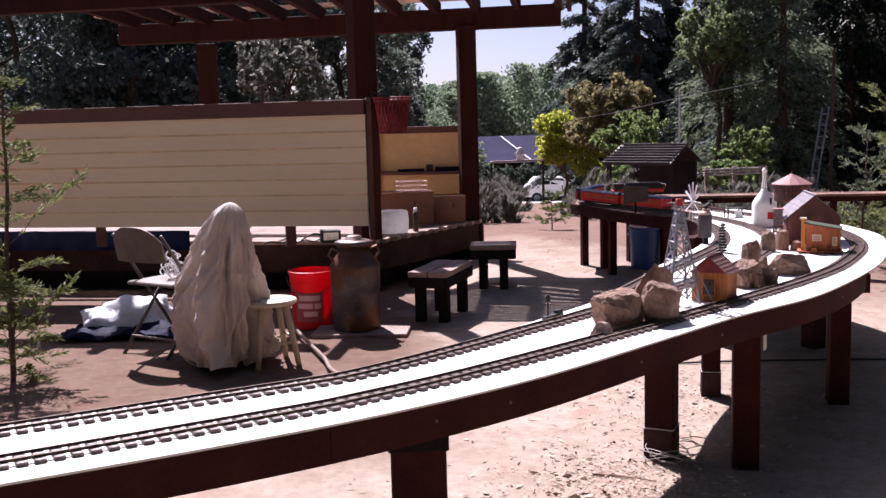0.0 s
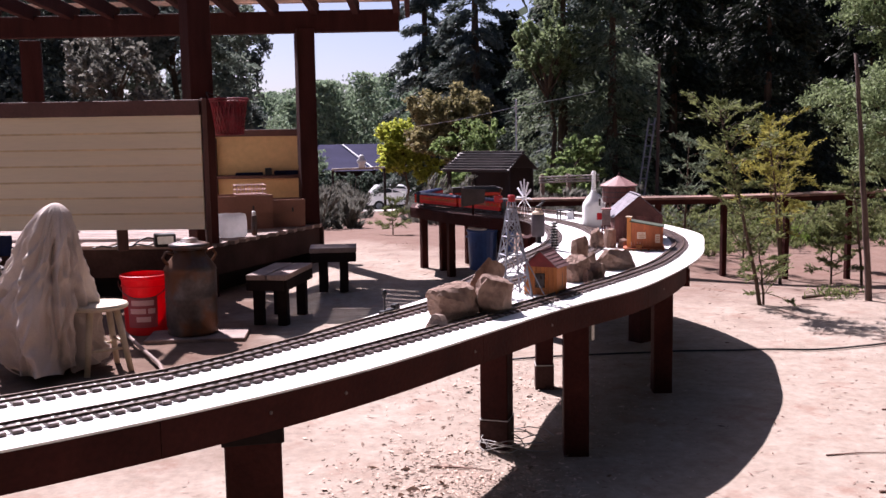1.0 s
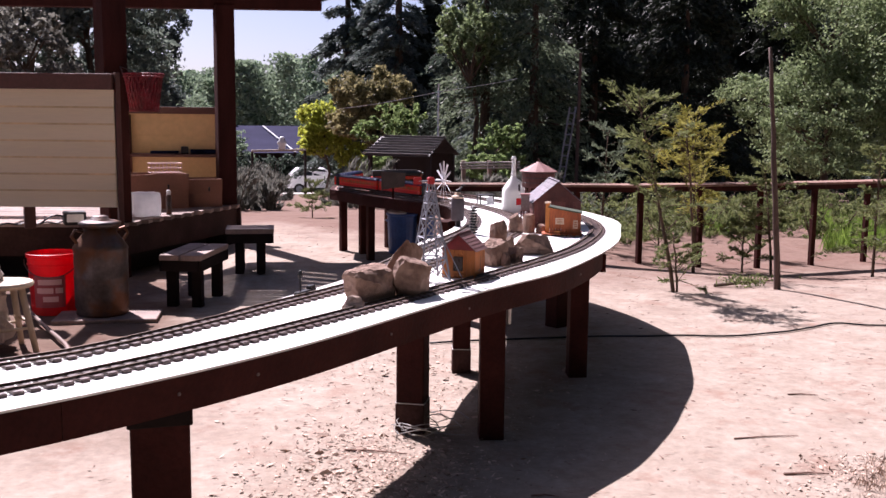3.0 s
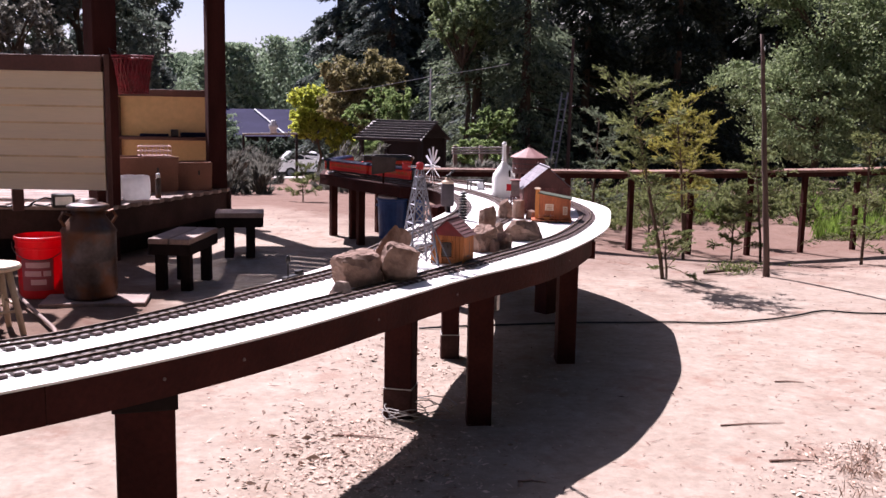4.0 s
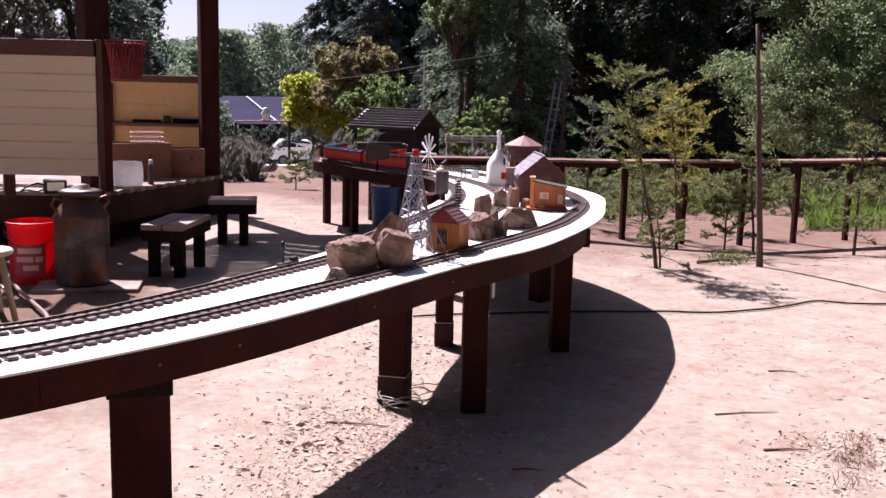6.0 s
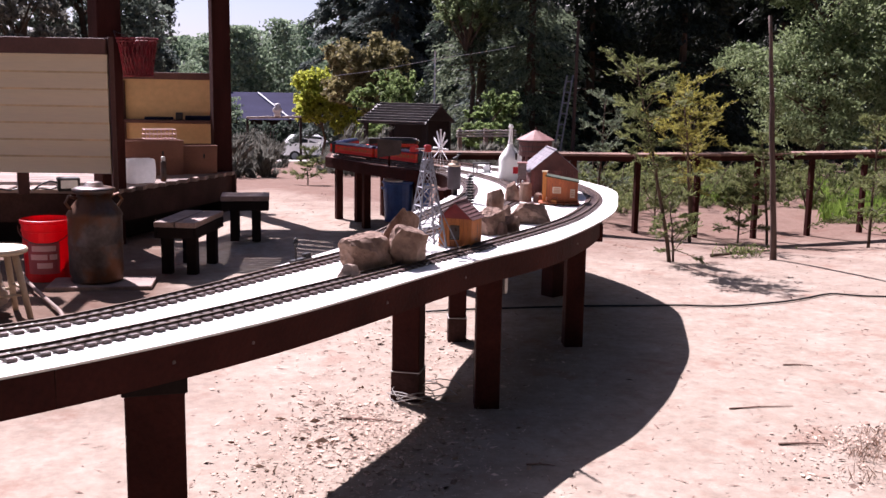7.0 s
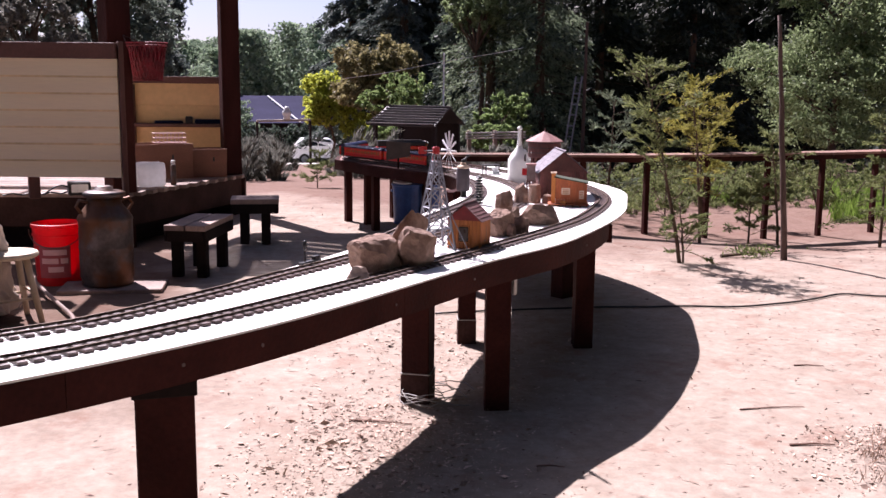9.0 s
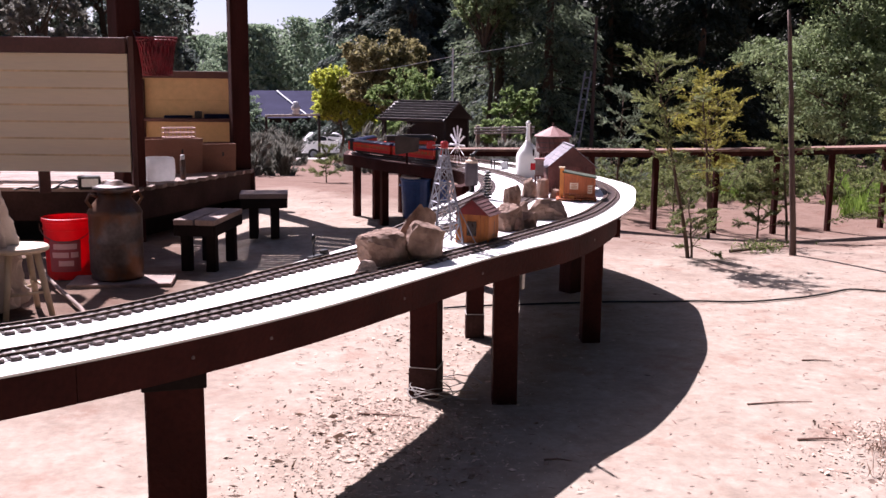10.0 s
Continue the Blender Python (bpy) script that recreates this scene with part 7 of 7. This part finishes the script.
def far_hedge():
    """A dark hedge behind the parked car and the pale drive before it."""
    for i in range(9):
        px = 415 + i * 34
        d = 63 + (i % 2)
        x = d * bear(px)
        e = thing("hedge_bush", (x, d, gz(x, d)), "dark green dense hedge bush beyond the parked car", "bush", "hedge bushes")
        p = blob_points([(0, 0, 0.7, 1.0, 1.0), (0.4, 0, 1.5, 0.8, 0.9), (-0.4, 0.2, 1.4, 0.8, 0.8)], 3000)
        p = p[p[:, 2] > 0]
        v, f = leaf_quads(p, 0.24, 0.13)
        fast_mesh("foliage", v, f, L_DARK, e)
        bm = bmesh.new()
        bm_tube(bm, (0, 0, -0.1), (0.1, 0, 1.4), 0.08, 0.03, n=6)
        part("trunk", bm, BARK, e)
    xs = np.linspace(1.0, 14.0, 27)
    ys = np.linspace(49, 58.5, 12)
    v = [(x, y, gz(x, y) + 0.03) for y in ys for x in xs]
    f = [(b * 27 + a, b * 27 + a + 1, (b + 1) * 27 + a + 1, (b + 1) * 27 + a) for b in range(11) for a in range(26)]
    tagged(cloud("road", v, f, DRIVE, smooth=True), "pale sunlit concrete drive before the parked car", "drive", kind="structure")


far_hedge()
rail_fence()


def garden_wall():
    """A pale beam on dark posts before the house, with a small white statue."""
    d = 34.0
    x0, x1 = d * bear(470), d * bear(566)
    cx = (x0 + x1) / 2
    z0 = gz(cx, d)
    zt = 1.26 - 66 * d / 1761
    e = thing("garden_bench_wall", (cx, d, z0), "pale weathered beam on dark posts before the house", "low wall")
    h = (x1 - x0) / 2
    bm = bmesh.new()
    bm_beam(bm, (-h, 0, zt - z0), (h, 0.1, zt - z0 + 0.03), 0.16, 0.07, 0.01)
    part("top_beam", bm, GREYP, e)
    for q in (-0.97, 0.97):
        box_part("post", (q * h, 0.05, (zt - z0) / 2), (0.08, 0.08, zt - z0), WALLD, e)
    bm = bmesh.new()
    bm_lathe(bm, [(0.10, 0), (0.13, 0.04), (0.10, 0.10), (0.15, 0.17), (0.16, 0.25), (0.09, 0.31), (0.10, 0.37), (0.05, 0.43)], n=14)
    o = obj("garden_statue", bm, BAGW, smooth=True)
    xs = d * bear(524)
    o.matrix_world = pose(xs, d + 0.05, zt + 0.035 + 0.03 * (xs - x0) / (x1 - x0))
    tagged(o, "small white weathered garden statue on a beam", "statue")


garden_wall()


# ---- ground litter ----
LITTER = mat("litter", (0.60, 0.46, 0.38), 0.9, var=0.3, scale=30, fine=90, bump=0.2)
LITTER2 = mat("crumb", (0.26, 0.165, 0.135), 0.95, var=0.4, scale=30, fine=90, bump=0.2, spec=0.1)
TWIG = mat("twig", (0.27, 0.165, 0.13), 0.9, var=0.3, scale=20, fine=60, bump=0.2)


def mixed_litter():
    """Bleached and dark pieces side by side."""
    nt = LITTER.node_tree
    N, L = nt.nodes.new, nt.links.new
    b = nt.nodes["Principled BSDF"]
    src = b.inputs["Base Color"].links[0].from_socket
    g, r, m = N("ShaderNodeNewGeometry"), N("ShaderNodeValToRGB"), N("ShaderNodeMix")
    r.color_ramp.elements[0].color, r.color_ramp.elements[1].color = (0.48, 0.43, 0.40, 1), (1.2, 1.18, 1.15, 1)
    L(g.outputs["Random Per Island"], r.inputs["Fac"])
    m.data_type, m.blend_type = "RGBA", "MULTIPLY"
    m.inputs["Factor"].default_value = 1.0
    L(src, m.inputs["A"])
    L(r.outputs[0], m.inputs["B"])
    L(m.outputs["Result"], b.inputs["Base Color"])


mixed_litter()


def litter():
    # wood chips round the posts, small crumbs and a few long curled leaves
    n = 4600
    x = np.concatenate([RNG.normal(0.74, 0.24, n), RNG.normal(0.5, 0.22, n // 4), RNG.normal(1.25, 0.3, n // 2), RNG.normal(2.45, 0.14, n // 4), RNG.normal(2.2, 0.2, n // 10)])
    y = np.concatenate([RNG.normal(3.40, 0.30, n), RNG.normal(3.05, 0.2, n // 4), RNG.normal(4.5, 0.5, n // 2), RNG.normal(2.95, 0.09, n // 4), RNG.normal(2.75, 0.12, n // 10)])
    z = np.array([gz(a, b) for a, b in zip(x, y)]) + 0.006
    k = len(x)
    ln = 0.0095 * np.exp(RNG.normal(0, 0.6, (k, 1)))
    v, f = leaf_quads(np.stack([x, y, z], 1), ln, ln * RNG.uniform(0.2, 0.6, (k, 1)), dirs=np.stack([RNG.normal(size=k), RNG.normal(size=k), np.zeros(k)], 1) * 1.2, spread=0.3, flat=0.5)
    v[:, 2] = np.maximum(v[:, 2], -0.02)
    o = fast_mesh("wood_chips", v, f, LITTER)
    tagged(o, "scattered dry wood chips and leaves on the dirt", "wood chips", kind="stuff")
    n = 2400
    x, y = RNG.uniform(0.5, 6.5, n), RNG.uniform(2.0, 8.5, n)
    z = np.array([gz(a, b) for a, b in zip(x, y)]) + 0.004
    v, f = leaf_quads(np.stack([x, y, z], 1), 0.03, 0.005, dirs=np.stack([RNG.normal(1.5, 1, n), RNG.normal(size=n), np.zeros(n)], 1), spread=0.06, flat=0.3)
    o = fast_mesh("dry_leaves", v, f, TWIG)
    tagged(o, "sparse dry leaves and bits of straw on the dirt", "leaf litter", kind="stuff")
    for (a, b), r in zip((((2.15, 3.38), (2.43, 3.36)), ((2.12, 3.0), (2.3, 2.95)), ((0.62, 3.62), (0.84, 3.5)), ((1.15, 3.0), (1.24, 2.97)), ((2.75, 3.9), (2.88, 3.86))), (0.0035, 0.005, 0.005, 0.004, 0.004)):
        bm = bmesh.new()
        m = ((a[0] + b[0]) / 2, (a[1] + b[1]) / 2 + 0.012)
        bm_tube(bm, (*a, gz(*a) + r), (*m, gz(*m) + r * 1.2), r, r * 0.8, n=6)
        bm_tube(bm, (*m, gz(*m) + r * 1.2), (*b, gz(*b) + r), r * 0.8, r * 0.4, n=6)
        tagged(obj("stick", bm, TWIG), "thin dry stick lying on the dirt", "stick", "sticks on the dirt")
    n = 11000
    x, y = RNG.uniform(-0.3, 8.5, n), 2.0 + 9.0 * RNG.uniform(0, 1, n) ** 0.8
    keep = RNG.uniform(size=n) < np.array([0.35 + 0.65 * (noise.noise((a * 1.4, b * 1.4, 2.0)) > 0.05) for a, b in zip(x, y)])
    x, y = x[keep], y[keep]
    z = np.array([gz(a, b) for a, b in zip(x, y)]) + 0.003
    k = len(x)
    v, f = leaf_quads(np.stack([x, y, z], 1), 0.021 * np.exp(RNG.normal(0, 0.5, (k, 1))), 0.006, dirs=np.stack([RNG.normal(1.5, 1, k), RNG.normal(size=k), np.zeros(k)], 1), spread=0.10, flat=0.3)
    o = fast_mesh("soil_crumbs", v, f, LITTER2)
    tagged(o, "small reddish soil crumbs and bark bits on the dirt", "soil crumbs", kind="stuff")
    # dry grass tufts at the edge of the trodden ground
    for tx, ty, q in ((2.34, 2.80, 60), (2.42, 2.88, 45), (2.20, 2.66, 30), (2.52, 2.98, 40)):
        d = np.stack([RNG.normal(0, 0.5, q), RNG.normal(0, 0.5, q), np.ones(q)], 1)
        p = np.stack([RNG.normal(0, 0.035, q), RNG.normal(0, 0.03, q), np.full(q, 0.018)], 1)
        e = thing("grass_tuft", (tx, ty, gz(tx, ty)), "small tuft of dry straw-coloured grass on the dirt", "grass", "dry grass tufts", kind="stuff")
        v, f = leaf_quads(p, 0.055, 0.0035, dirs=d, spread=0.3)
        fast_mesh("blades", v, f, LITTER, e)
    # a cut branch with greenery
    x, y = 4.3, 6.75
    e = thing("cut_branch", (x, y, gz(x, y)), "cut green branch lying on the dirt", "branch")
    bm = bmesh.new()
    bm_tube(bm, (-0.25, 0, 0.02), (0.3, 0.05, 0.035), 0.014, 0.006, n=6)
    part("limb", bm, BARK, e)
    p = RNG.normal(size=(240, 3)) * np.array([0.12, 0.06, 0.022]) + np.array([0.03, 0, 0.05])
    p[:, 2] = np.abs(p[:, 2])
    v, f = leaf_quads(p, 0.045, 0.012)
    fast_mesh("foliage", v, f, L_SAP, e)
    # grass beyond the trestle
    n = 26000
    x, y = RNG.uniform(6.6, 14, n), RNG.uniform(9.5, 13.5, n)
    keep = x > 7.25 + 0.6 * (y - 9.5) + 0.2 * np.sin(y * 5)
    x2, y2 = RNG.uniform(5.0, 9.5, n // 2), RNG.uniform(11.5, 15.5, n // 2)
    k2 = np.array([noise.noise((a * 0.9, b * 0.9, 9.0)) > 0.18 for a, b in zip(x2, y2)])
    x, y = np.concatenate([x[keep], x2[k2]]), np.concatenate([y[keep], y2[k2]])
    n = len(x)
    z = np.array([gz(a, b) for a, b in zip(x, y)])
    h = RNG.uniform(0.08, 0.24, n)
    d = np.stack([RNG.normal(0, 0.25, n), RNG.normal(0, 0.25, n), np.ones(n)], 1)
    v, f = leaf_quads(np.stack([x, y, z + h / 2], 1), 0.24, 0.014, dirs=d, spread=0.2)
    o = fast_mesh("long_grass", v, f, L_GRASS)
    tagged(o, "long bright green grass behind the trestle", "grass", kind="stuff")


litter()

# ---- ties and rails ----
build_track(TRACK_OUT, "brown plastic model railway track along the outer edge of the deck", ZD)
build_track(TRACK_IN, "brown plastic model railway track along the inner edge of the deck", ZD)
build_track(TRACK_SIDE, "brown model railway siding curving across the deck", ZD)
